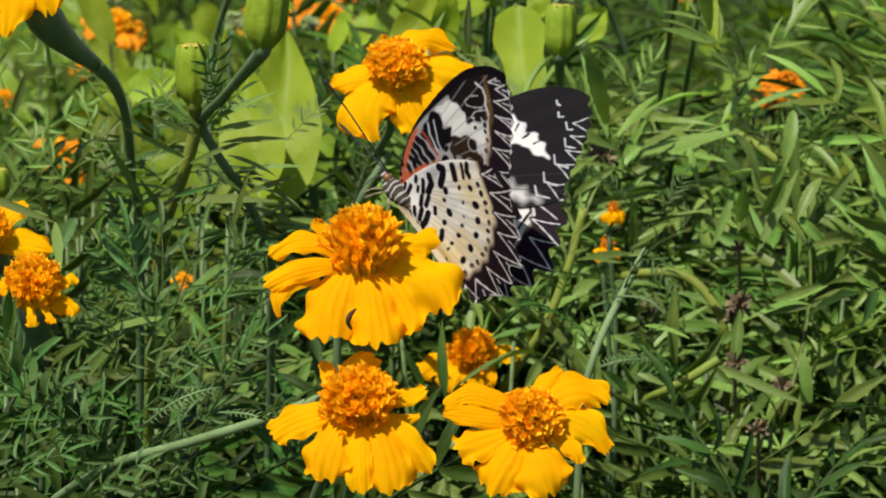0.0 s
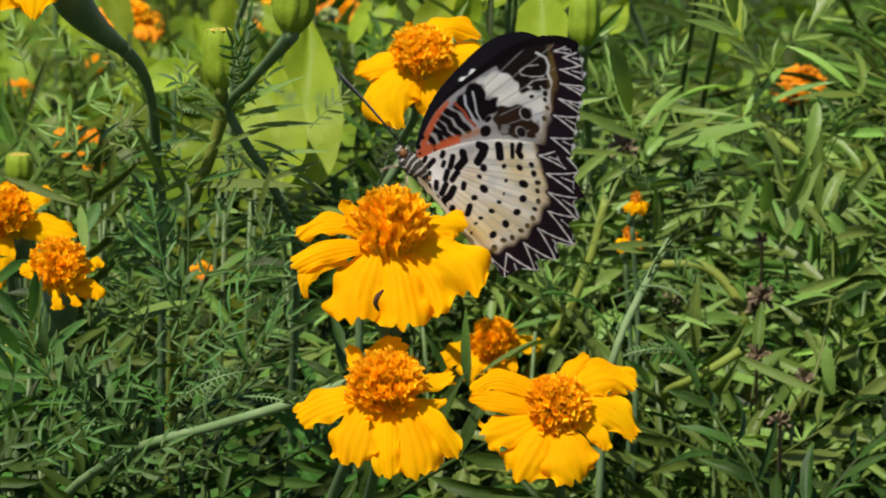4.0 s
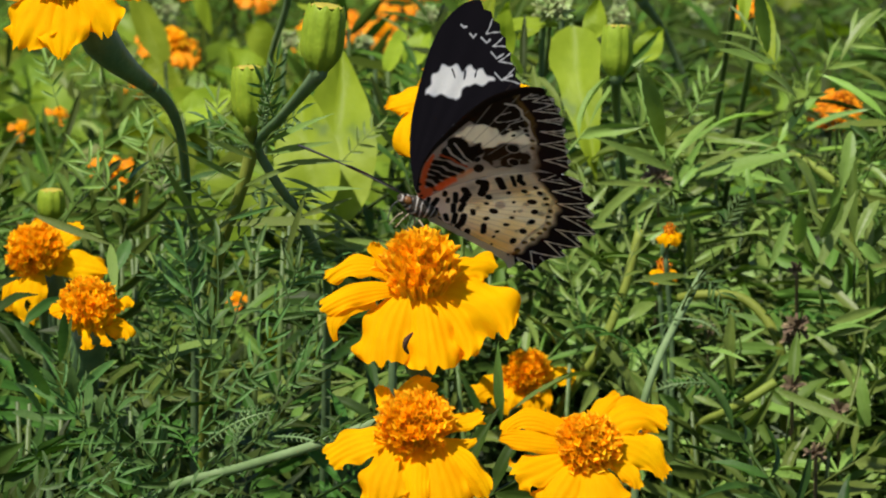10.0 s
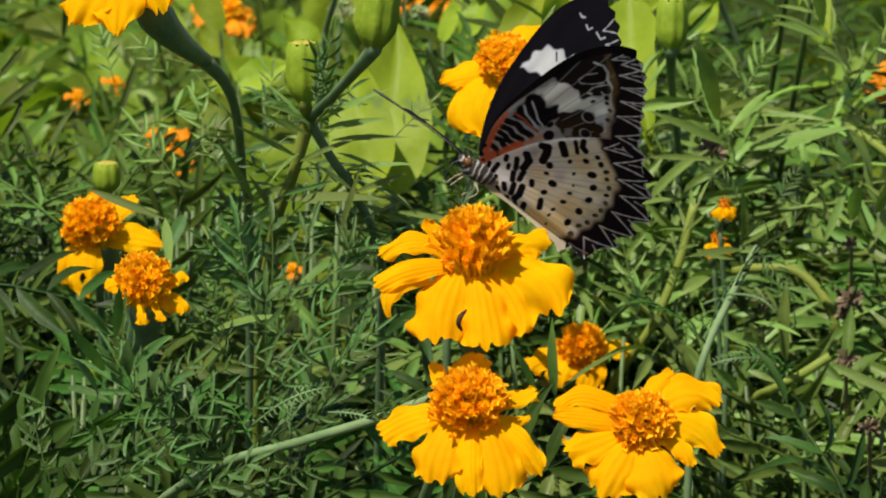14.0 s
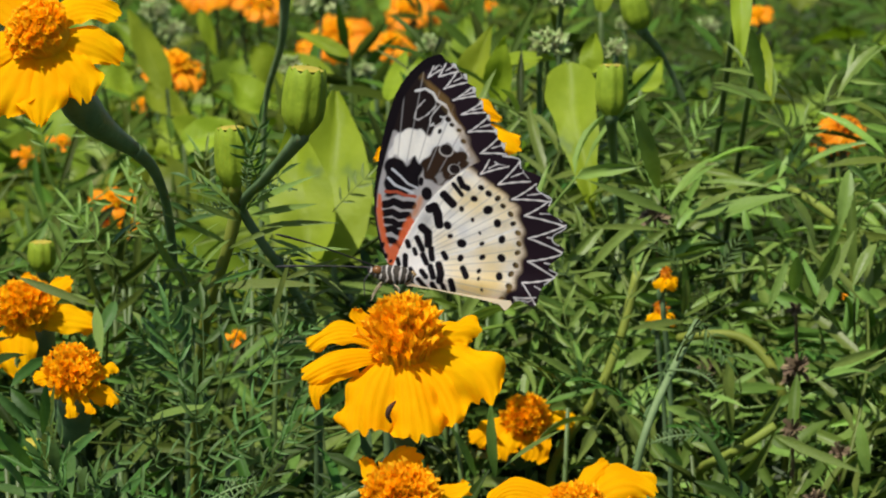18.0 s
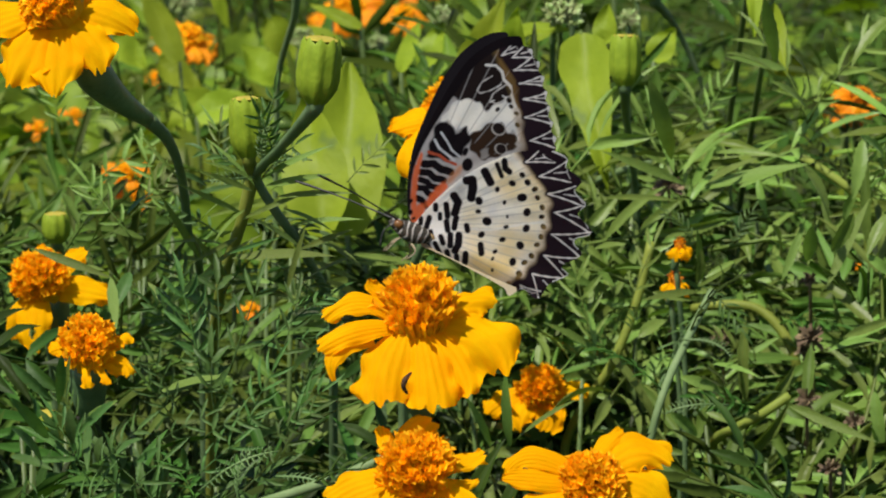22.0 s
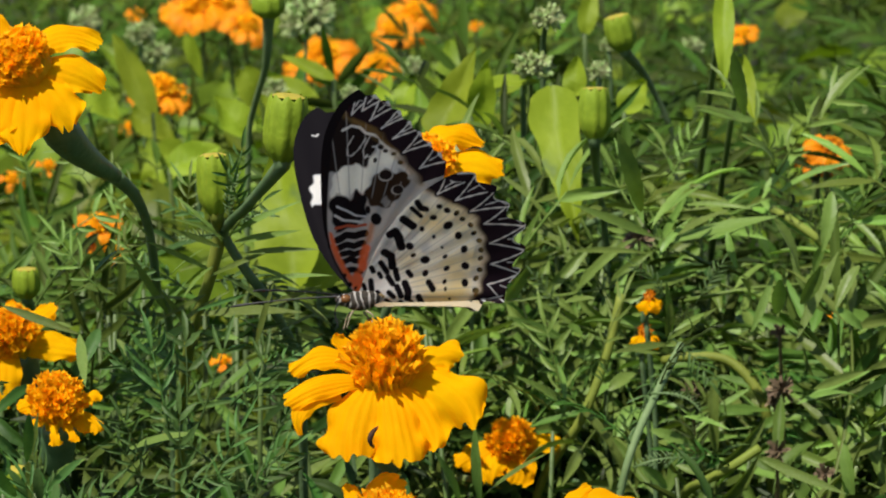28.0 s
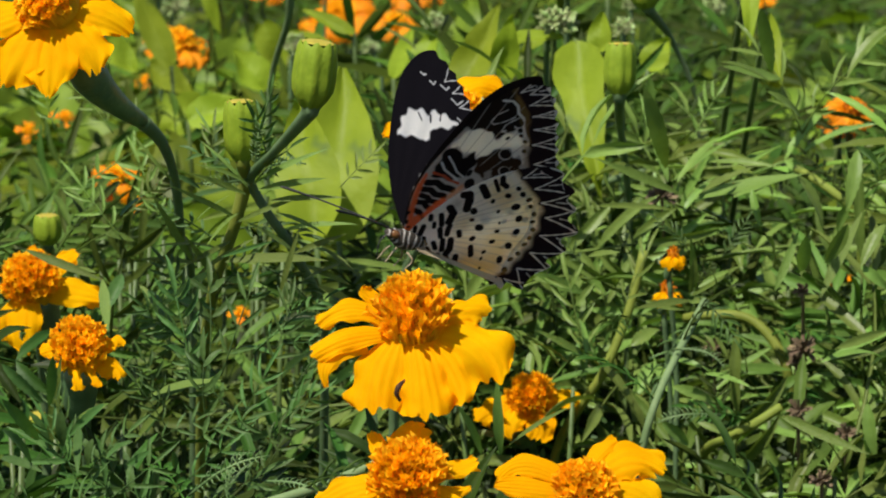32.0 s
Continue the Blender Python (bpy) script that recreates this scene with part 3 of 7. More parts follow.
def fern(rnd, length, pairs=13):
    """A thread-fine leaf: an arched rachis with short hair-like leaflets on both sides, curling at its tip."""
    V, Fc = [], []

    def put(v, f):
        o = sum(len(x) for x in V)
        V.append(np.array([tuple(p) for p in v]))
        Fc.extend(tuple(i + o for i in q) for q in f)

    def spine(t):
        return Vector((length * (t - 0.10 * t * t * t), 0.10 * length * math.sin(t * 2.2), 0.16 * length * math.sin(t * 3.0)))

    put(*tube([spine(t / 5) for t in range(6)], [0.00028] * 5 + [0.00012], 4, 2))
    for k in range(pairs):
        t = 0.12 + 0.84 * k / pairs
        c = spine(t)
        for sd in (1, -1):
            ln = length * 0.12 * math.sin(0.5 + 2.3 * k / pairs) * rnd.uniform(0.8, 1.1)
            way = Vector((rnd.uniform(0.1, 0.5), sd, rnd.uniform(0.0, 0.5))).normalized()
            put(*tube([c, c + way * ln * 0.55, c + (way + Vector((0.35, 0, 0.1))) * ln * 0.95], [0.00018, 0.00015, 0.00006], 3, 1))
    return np.concatenate(V), Fc


def broad(rnd, length, width, lobes=0.0, bend=0.3, nu=12, nv=7, heart=False):
    """A broad blade along +x with a midrib fold, wavy edge and side veins."""
    verts, faces = [], []
    ph = rnd.uniform(0, 6)
    for i in range(nu):
        u = i / (nu - 1)
        w = width * (math.sin(math.pi * min(1, (u * 0.93 + 0.05)) ** 0.75)) ** 0.9 + 0.0004
        if heart:
            w = width * (1 - u ** 1.7) * min(1.0, 0.80 + 1.6 * u) + 0.0004
        w *= 1 + lobes * math.sin(u * 21 + ph)
        for j in range(nv):
            v = 2 * j / (nv - 1) - 1
            vein = 0.012 * width * math.cos(u * 40 - abs(v) * 9)
            back = -0.10 * length * abs(v) ** 1.5 * (1 - u) ** 3 if heart else 0
            verts.append((u * length - back, v * w / 2, -bend * length * u * u + 0.14 * width * abs(v) + 0.05 * width * math.sin(u * 8 + v * 2 + ph) + vein))
    for i in range(nu - 1):
        for j in range(nv - 1):
            a = i * nv + j
            faces.append((a, a + nv, a + nv + 1, a + 1))
    return np.array(verts), faces


BROADS = [keep(broad(rl, rl.uniform(0.03, 0.05), rl.uniform(0.016, 0.028), 0.04, rl.uniform(0.05, 0.4), 8, 5)) for _ in range(4)]


CANOPY_Y = [-0.2, 0.04, 0.10, 0.15, 0.20, 0.25, 0.33, 0.45, 0.60, 1.0, 1.9, 3.0, 6.0]
CANOPY_L = [-0.06, -0.012, 0.004, 0.006, -0.002, -0.012, -0.024, -0.045, -0.070, -0.112, -0.205, -0.29, -0.36]
CANOPY_R = [-0.10, -0.060, -0.040, -0.034, -0.026, -0.012, 0.004, -0.020, -0.050, -0.105, -0.200, -0.28, -0.36]


def canopy(x, y):
    """Height of the top of the foliage: taller plants stand near on one side, farther off on the other."""
    side = min(1.0, max(0.0, (x - 0.0) / 0.035))
    z = np.interp(y, CANOPY_Y, CANOPY_L) * (1 - side) + np.interp(y, CANOPY_Y, CANOPY_R) * side
    return z + 0.014 * noise.noise(Vector((x * 14, y * 8, 3.1)))


def leaf_pose(rnd, x, y, z, lean=0.9, size=1.0):
    """A leaf at a place, turned any way, its face leaning to the light."""
    yaw = rnd.uniform(0, 2 * math.pi)
    pitch = rnd.gauss(-0.45, 0.35) * lean
    return (Matrix.Translation((x, y, z)) @ Matrix.Rotation(rnd.gauss(0.45, 0.35), 4, "X") @ Matrix.Rotation(yaw, 4, "Z") @ Matrix.Rotation(pitch, 4, "Y")
            @ Matrix.Rotation(rnd.gauss(0, 0.45), 4, "X") @ Matrix.Scale(size, 4))


BLOOMS = []


def clear(x, y, z, margin=0.0):
    """False where a leaf would press against the open face of a bloom or bud."""
    p = Vector((x, y, z))
    for c, r in BLOOMS:
        way = OPEN - c
        d = p - c
        run = d.dot(way.normalized())
        if -0.01 < run and (p.y > 0.13 or c.y < 0.13 or r > 0.02) and (d - way.normalized() * run).length < (r + margin) * (1 - 0.7 * run / way.length):
            return False
        sunward = d.dot(TO_SUN)
        if 0 < sunward < 0.13 and r < 0.035 and (d - TO_SUN * sunward).length < r * 0.85 + margin * 0.6:
            return False
    return True


OPEN = Vector((0.004, -0.58, 0.16))
LIGHT_SIDE = Vector((-0.10, -0.75, 0.65)).normalized()


# ---- ground ----
GROUND = -0.40
gv, gf = [], []
edges = [-400, -60, -12, -4] + [-2 + 0.2 * k for k in range(36)] + [6, 12, 60, 400]
for yy in edges:
    for xx in edges:
        near = abs(xx) < 3 and -2 < yy < 6
        gv.append((xx, yy, GROUND + (0.02 * noise.noise(Vector((xx * 2, yy * 2, 0))) if near else -0.01)))
k = len(edges)
gf = [(j * k + i, j * k + i + 1, (j + 1) * k + i + 1, (j + 1) * k + i) for j in range(k - 1) for i in range(k - 1)]
tagged(new("ground", mesh_of("ground", gv, gf, M_SOIL)), "dark soil with low green growth under the plants", "ground", kind="structure")


# ---- main flowers ----
MAIN_PETALS = [
    ((-5.1, 0.8, 6.2), (-6.9, 2.0, 6.9), (-8.0, 2.0, 8.5), 0.9, 2.2, 0.7), ((-5.2, -0.0, 3.8), (-9.8, -0.0, 5.2), (-15.5, -1.0, 2.7), 2.0, 3.3, 2.0),
    ((-5.2, -1.2, 1.4), (-10.3, -3.0, 1.2), (-16.5, -4.0, -1.6), 1.5, 3.5, 2.8), ((-10.9, -1.6, -0.9), (-13.6, -4.0, -2.4), (-14.1, -5.0, -6.7), 2.0, 2.4, 0.9),
    ((-4.0, -2.0, -0.1), (-5.4, -5.0, -4.4), (-6.3, -8.0, -9.8), 3.1, 7.9, 7.2), ((0.5, -2.4, -0.4), (1.3, -6.0, -5.0), (2.0, -9.0, -10.7), 2.9, 6.1, 7.0),
    ((3.4, -2.0, -0.5), (5.8, -5.0, -5.0), (6.6, -7.5, -9.0), 2.0, 5.1, 4.2), ((4.2, -0.8, 0.6), (9.4, -2.0, -1.8), (12.5, -3.5, -6.4), 4.0, 10.3, 7.7),
    ((5.2, 1.2, 4.1), (8.9, 3.0, 4.2), (12.3, 4.0, 3.3), 2.4, 4.2, 4.6),
]
UNDER_PETALS = [
    ((-0.4, 2.0, 4.9), (0.9, 5.0, 6.3), (3.5, 7.0, 7.7), 4.5, 7.2, 5.9), ((-4.5, 1.6, 4.9), (-4.9, 4.0, 6.6), (-5.3, 5.0, 8.3), 1.4, 2.2, 1.6),
    ((4.6, 0.8, 4.1), (8.0, 2.0, 3.0), (11.2, 2.0, 4.1), 2.2, 2.7, 2.0), ((-4.6, -0.4, 1.1), (-9.2, -1.0, 0.2), (-14.4, -1.0, -2.7), 2.3, 5.0, 4.3),
    ((-2.8, -2.0, -0.4), (-4.7, -5.0, -4.1), (-5.8, -7.0, -8.7), 2.9, 7.0, 5.2), ((0.4, -2.4, -0.7), (-0.2, -6.0, -4.9), (-0.0, -8.0, -10.6), 2.0, 3.6, 3.2),
    ((3.3, -2.4, -0.8), (3.9, -6.0, -5.5), (4.7, -8.0, -10.5), 3.2, 6.7, 6.5), ((4.8, -1.6, 0.1), (8.3, -4.0, -3.5), (11.2, -5.0, -8.1), 2.3, 4.0, 2.7),
    ((5.0, -0.4, 0.6), (7.7, -1.0, -0.1), (9.9, -1.0, 0.8), 1.3, 1.6, 0.7),
]
OPEN_PETALS = [
    ((-4.3, 0.4, 4.5), (-9.5, 1.0, 5.6), (-13.8, 1.0, 3.0), 2.0, 3.3, 1.6), ((-4.7, -0.4, 1.8), (-10.2, -1.0, 2.5), (-14.5, -1.0, 2.6), 2.2, 3.4, 1.3),
    ((-4.4, -1.2, -0.7), (-8.8, -3.0, -1.9), (-12.3, -4.0, -3.1), 2.4, 4.7, 5.3), ((-2.2, -2.0, -2.3), (-4.9, -5.0, -5.4), (-7.0, -6.0, -9.6), 3.3, 7.1, 5.6),
    ((0.4, -2.4, -2.6), (1.6, -6.0, -5.9), (3.0, -7.0, -10.1), 2.9, 7.3, 5.8), ((4.1, -1.2, -1.4), (6.7, -3.0, -2.9), (7.8, -4.0, -5.4), 1.4, 2.5, 1.6),
    ((4.5, -0.4, 1.7), (9.0, -1.0, 0.6), (12.9, -2.0, -4.1), 2.7, 5.3, 2.2), ((4.2, 0.8, 4.7), (8.1, 2.0, 6.0), (13.1, 1.0, 3.8), 2.9, 5.6, 2.9),
    ((0.7, 1.6, 6.2), (3.4, 4.0, 7.1), (5.9, 5.0, 8.2), 2.0, 2.4, 1.8),
]
BALD_PETALS = [
    ((4.4, -0.4, 0.7), (9.3, -1.0, 0.1), (15.1, -1.0, -1.9), 3.9, 5.6, 2.2), ((4.0, 1.2, 4.6), (6.3, 3.0, 6.0), (9.3, 4.0, 7.5), 2.4, 3.9, 2.9),
    ((-0.7, 1.6, 6.4), (-0.3, 4.0, 7.5), (0.2, 5.0, 8.8), 2.7, 3.1, 1.2), ((-1.7, -2.0, -1.9), (-1.9, -5.0, -6.9), (-1.2, -6.0, -12.1), 4.3, 6.0, 3.6),
    ((-4.7, -1.2, -2.3), (-6.4, -3.0, -5.4), (-5.5, -3.0, -9.9), 1.7, 2.4, 1.7),
]
RAGGED_PETALS = [
    ((-3.5, -0.4, 2.7), (-5.1, -1.0, 2.3), (-7.0, -1.0, 1.5), 2.6, 3.2, 2.0), ((3.9, -0.8, 0.0), (5.8, -2.0, -1.3), (6.9, -3.0, -2.9), 1.8, 3.4, 2.0),
    ((-1.0, -1.6, -0.9), (-0.3, -4.0, -2.3), (-0.0, -5.0, -4.5), 1.2, 1.2, 2.0), ((1.8, -1.6, -0.9), (2.8, -4.0, -2.4), (3.3, -5.0, -3.9), 1.0, 1.1, 1.8),
    ((4.5, 0.0, 2.5), (6.2, 0.0, 3.1), (7.4, 0.0, 2.3), 1.8, 2.4, 1.6), ((-2.7, -1.2, 0.2), (-3.6, -3.0, -0.5), (-4.5, -3.0, -1.1), 1.4, 1.6, 1.0),
]
RAISED_PETALS = [
    ((1.7, 0.8, 3.4), (6.2, 2.0, 5.5), (12.9, 2.0, 3.6), 3.2, 4.6, 3.0), ((4.2, -0.4, 0.2), (8.7, -1.0, -0.7), (13.4, -1.0, -4.0), 3.6, 6.1, 2.8),
    ((2.6, -1.6, -3.3), (5.3, -4.0, -6.2), (7.1, -5.0, -10.5), 3.6, 7.3, 4.0), ((-0.8, -2.0, -4.6), (-0.8, -5.0, -9.0), (-1.0, -7.0, -14.2), 4.2, 7.7, 2.0),
    ((-4.6, -1.6, -3.8), (-6.2, -4.0, -7.6), (-8.4, -5.0, -12.6), 4.2, 7.7, 4.8), ((-6.6, -0.4, -0.1), (-10.2, -1.0, -1.0), (-14.0, -1.0, -3.1), 3.6, 6.1, 2.8),
    ((-3.8, 1.6, 4.4), (-6.9, 4.0, 6.5), (-10.0, 5.0, 9.4), 3.6, 6.1, 4.0),
]
BEHIND_PETALS = [
    ((2.4, 1.2, 4.8), (5.8, 3.0, 6.9), (12.4, 3.0, 4.3), 3.0, 5.3, 1.9), ((5.5, 0.0, 1.2), (10.4, 0.0, 0.7), (15.6, 0.0, -1.6), 4.2, 7.2, 5.8),
    ((5.0, -1.2, -2.7), (9.0, -3.0, -5.2), (11.5, -4.0, -8.8), 3.0, 4.9, 2.6), ((2.4, -1.6, -4.0), (3.5, -4.0, -7.6), (5.4, -5.0, -11.1), 3.7, 7.4, 6.0),
    ((-3.0, -1.6, -3.6), (-6.3, -4.0, -7.0), (-4.5, -6.0, -13.3), 4.9, 9.8, 3.3), ((-5.1, 0.0, 0.0), (-9.6, 0.0, -1.3), (-13.8, 0.0, -3.2), 3.7, 4.9, 1.6),
    ((-1.5, 1.6, 5.2), (-2.0, 4.0, 5.7), (-2.4, 4.0, 7.2), 1.6, 1.6, 0.9),
]
SMALL_PETALS = [
    ((-5.0, -0.8, 2.7), (-8.8, -2.0, 0.2), (-12.5, -2.0, -2.6), 2.8, 4.9, 3.9), ((-3.1, -1.6, 0.4), (-4.9, -4.0, -2.5), (-5.4, -5.0, -6.1), 3.4, 5.4, 3.1),
    ((2.5, -1.6, 0.3), (1.8, -4.0, -2.4), (0.3, -5.0, -6.2), 4.1, 6.5, 5.2), ((5.8, -0.0, 2.9), (8.7, -0.0, 2.1), (11.8, -0.0, 1.0), 2.8, 3.9, 3.1),
]
main_flower = marigold((0.0236, -0.0006, 0.0261), (-0.02, -0.14, 1.0), [],
    0.0046, 0.0108, "large orange-yellow marigold with drooping petals and a butterfly on it", [(0.0227, 0.0018, 0.0087), (0.0224, 0.0232, -0.0063), (0.0139, 0.0477, -0.0363), (0.0061, 0.0173, -0.3219)], 1, 480, calyx=0.014, loose=1.3, spread=0.22, laid=MAIN_PETALS)
# thin dark brown tube that draws the curled tear
v, f = tube([Vector(q) - main_flower.location for q in ((0.0218, -0.0147, 0.0228), (0.0208, -0.0161, 0.0220), (0.0205, -0.0163, 0.0209), (0.0211, -0.0160, 0.0197))], [0.0002, 0.0005, 0.0004, 0.0002], 6, 4)
part("petal_tear", mesh_of("petal_tear", v, f, M_TEAR), main_flower, None, "dark curled tear between two petals")
marigold((0.0224, -0.0115, 0.0037), (-0.05, -0.50, 1.0), [],
    0.0046, 0.0090, "orange marigold with ragged petals close under a larger flower", [(0.0230, 0.0101, -0.0099), (0.0201, 0.0460, -0.0434), (0.0125, 0.0171, -0.3219)], 2, 420, loose=1.5, laid=UNDER_PETALS)
marigold((0.0510, -0.0069, 0.0007), (0.05, -0.95, 1.0), [],
    0.0045, 0.0066, "open orange marigold facing out, with a rusty disc", [(0.0534, 0.0143, -0.0143), (0.0583, 0.0437, -0.0485), (0.0637, 0.0417, -0.3427)], 3, 420, spread=0.32, laid=OPEN_PETALS)
marigold((0.0579, 0.2402, -0.0484), (0.1, -0.62, 1.0), [],
    0.0043, 0.0085, "small orange marigold with torn petals behind green leaflets", [(0.0599, 0.2554, -0.0631), (0.0603, 0.2791, -0.0955), (0.0583, 0.2170, -0.3849)], 4, 400, loose=1.4, laid=SMALL_PETALS)
marigold((0.0358, 0.1531, 0.0349), (0.05, -0.72, 1.0), [],
    0.0058, 0.0066, "orange marigold with broad pointed petals, behind the butterfly", [(0.0354, 0.1684, 0.0200), (0.0306, 0.2016, 0.0014), (0.0265, 0.2321, -0.0299), (0.0271, 0.2332, -0.3161)], 5, 400, spread=0.28, point=0.75, slim=0.82, laid=BEHIND_PETALS)
marigold((-0.0374, 0.0571, 0.0719), (-0.74, -0.55, 1.0), [],
    0.0054, 0.0070, "orange marigold raised on a thick bent dark green stalk", [(-0.0317, 0.0630, 0.0588), (-0.0280, 0.0700, 0.0534), (-0.0236, 0.0780, 0.0485), (-0.0205, 0.0830, 0.0441), (-0.0187, 0.0870, 0.0389), (-0.0179, 0.0940, 0.0314), (-0.0177, 0.1050, 0.0209), (-0.0186, 0.1975, -0.0173), (-0.0242, 0.2208, -0.2944)], 6, 380, calyx=0.024, cone=True, r_stem=0.0009, stem_mat=M_STALK, spread=0.25, point=0.85, slim=0.82, laid=RAISED_PETALS)
marigold((-0.0522, 0.1851, -0.0074), (-0.25, -0.45, 1.0), [],
    0.0052, 0.0085, "fading orange marigold with most petals gone", [(-0.0520, 0.1949, -0.0180), (-0.0521, 0.2087, -0.0395), (-0.0504, 0.1723, -0.3231)], 7, 420, loose=1.2, laid=BALD_PETALS, hole=(0.62, 0.05, 0.13))
marigold((-0.0345, 0.0593, 0.0084), (0.05, -0.35, 1.0), [],
    0.0042, 0.0078, "small ragged yellow-orange marigold with shrivelled petals", [(-0.0345, 0.0691, -0.0007), (-0.0351, 0.0830, -0.0219), (-0.0364, 0.0520, -0.3096)], 8, 340, loose=1.3, laid=RAGGED_PETALS)

# ---- far flowers ----
FAR = []
FAR += [
    ((0.0299, 1.7440, -0.1776), 1.15, 7), ((0.0835, 1.7460, -0.1569), 1.0, 6), ((-0.0501, 1.6945, -0.1361), 1.2, 8), ((-0.0177, 1.5118, -0.1239), 0.8, 7), ((-0.0457, 0.9117, -0.0667), 0.75, 6),
    ((0.1692, 0.4832, -0.0213), 0.38, 8), ((0.1671, 0.4942, -0.0277), 0.34, 6), ((0.0188, 1.7434, -0.1828), 0.9, 6), ((0.0752, 1.7155, -0.1579), 0.9, 6), ((-0.0340, 1.6939, -0.1356), 1.0, 7),
    ((-0.0511, 0.9124, -0.0644), 0.5, 6), ((0.0892, 1.7472, -0.1498), 0.8, 6), ((0.0575, 1.4444, -0.1386), 0.7, 6), ((0.2563, 1.3796, -0.1160), 0.5, 6),
]
FAR += [
    ((-0.0564, 0.6063, -0.0639), 0.42, 5), ((-0.0528, 0.6046, -0.0713), 0.36, 4), ((-0.0852, 0.7889, -0.0760), 0.3, 4), ((-0.0782, 1.3248, -0.1510), 0.35, 4), ((-0.1041, 0.8477, -0.0918), 0.3, 4),
    ((0.1771, 0.5308, -0.0865), 0.3, 4), ((-0.0999, 1.9341, -0.1731), 0.4, 5), ((0.1305, 1.8032, -0.1677), 0.3, 4), ((-0.0123, 0.4199, -0.0674), 0.2, 4),
]
for i, (p, s, n) in enumerate(FAR):
    rr = random.Random(100 + i)
    marigold(p, (rr.uniform(-0.3, 0.3), rr.uniform(-0.9, -0.3), 1), ring_of_petals(rr, n, 0.016 * s, 0.014 * s, 38), 0.0075 * s, 0.009 * s,
             "far orange marigold flower among leaves", [Vector(p) + Vector((0.004, 0.01, -0.05)), Vector((p[0], p[1], GROUND))], 200 + i, 50, far=True, rust=i in (5, 6), stem_mat=M_STEM_DARK, calyx=0.012 * s, r_stem=0.0012, group="far marigold flowers")

for k, (p, s) in enumerate((((0.0868, 0.2019, -0.0044), 1.0), ((0.0873, 0.2179, -0.0160), 1.25))):
    marigold(p, (0.2, -0.2, 1.0), [(-60, 0.0040 * s, 0.0028 * s, 74, 0, 0), (-110, 0.0042 * s, 0.0028 * s, 78, 0, 0), (-10, 0.0036 * s, 0.0024 * s, 70, 0, 0), (80, 0.003, 0.0026, 50, 0, 0)], 0.0012 * s, 0.0022 * s,
             "tiny withering orange marigold with folded petals", [Vector(p) + Vector((0.002, 0.006, -0.03)), Vector((p[0], p[1], GROUND))], 260 + k, 24, rust=True, calyx=0.004, r_stem=0.0006)

# ---- buds ----
bud((-0.0056, 0.0784, 0.0522), (-0.03, 0.05, 1), 0.0031, 0.0105, [(-0.0048, 0.0822, 0.0366), (-0.0073, 0.0860, 0.0264), (-0.0106, 0.0920, 0.0164), (-0.0134, 0.1050, 0.0002), (-0.0150, 0.1300, -0.0173), (-0.0242, 0.2208, -0.2944)], "slim yellow-green marigold bud with a crimped tip", 1, r_stem=0.0011, stem_mat=M_STEM_OLIVE)
bud((0.0086, 0.0422, 0.0686), (0.12, 0.0, 1), 0.0036, 0.0110, [(0.0040, 0.0535, 0.0506), (0.0004, 0.0660, 0.0445), (-0.0040, 0.0815, 0.0366), (-0.0008, 0.0840, 0.0299), (0.0025, 0.0880, 0.0242), (0.0081, 0.1000, 0.0111), (0.0099, 0.1300, -0.0059), (0.0036, 0.2207, -0.2944)], "plump ribbed green marigold bud on a blue-green stalk", 2, stem_mat=M_STEM_BLUE, r_stem=0.0009)
bud((0.0805, 0.2650, 0.0333), (0.02, 0.1, 1), 0.0036, 0.0115, [(0.0818, 0.2788, 0.0111), (0.0866, 0.3037, -0.0164), (0.0868, 0.3011, -0.3291)], "pale green marigold bud", 3)
bud((0.1036, 0.4642, 0.0226), (-0.25, 0.0, 1), 0.0042, 0.0100, [(0.1140, 0.4778, 0.0016), (0.1231, 0.4856, -0.0186), (0.1313, 0.5061, -0.0664), (0.1315, 0.4640, -0.4226)], "leaning olive-green marigold bud on a thin stalk", 4, stem_mat=M_STEM_PALE)
bud((0.0033, 0.3803, 0.0420), (0.02, 0.0, 1), 0.0042, 0.0060, [(0.0020, 0.3883, 0.0210), (-0.0033, 0.4086, -0.0008), (-0.0131, 0.4323, -0.3066)], "small green marigold bud on a long stalk", 5, stem_mat=M_STEM_PALE)
bud((-0.0516, 0.2212, 0.0020), (0.0, 0.0, 1), 0.0030, 0.0065, [(-0.0520, 0.2366, -0.0125), (-0.0631, 0.2527, -0.2959)], "small round green marigold bud", 6)
bud((-0.0522, 0.1831, -0.0343), (0.0, -0.2, 1), 0.0028, 0.0055, [(-0.0542, 0.2105, -0.0508), (-0.0631, 0.2527, -0.2959)], "small yellowish marigold bud low in the leaves", 7)


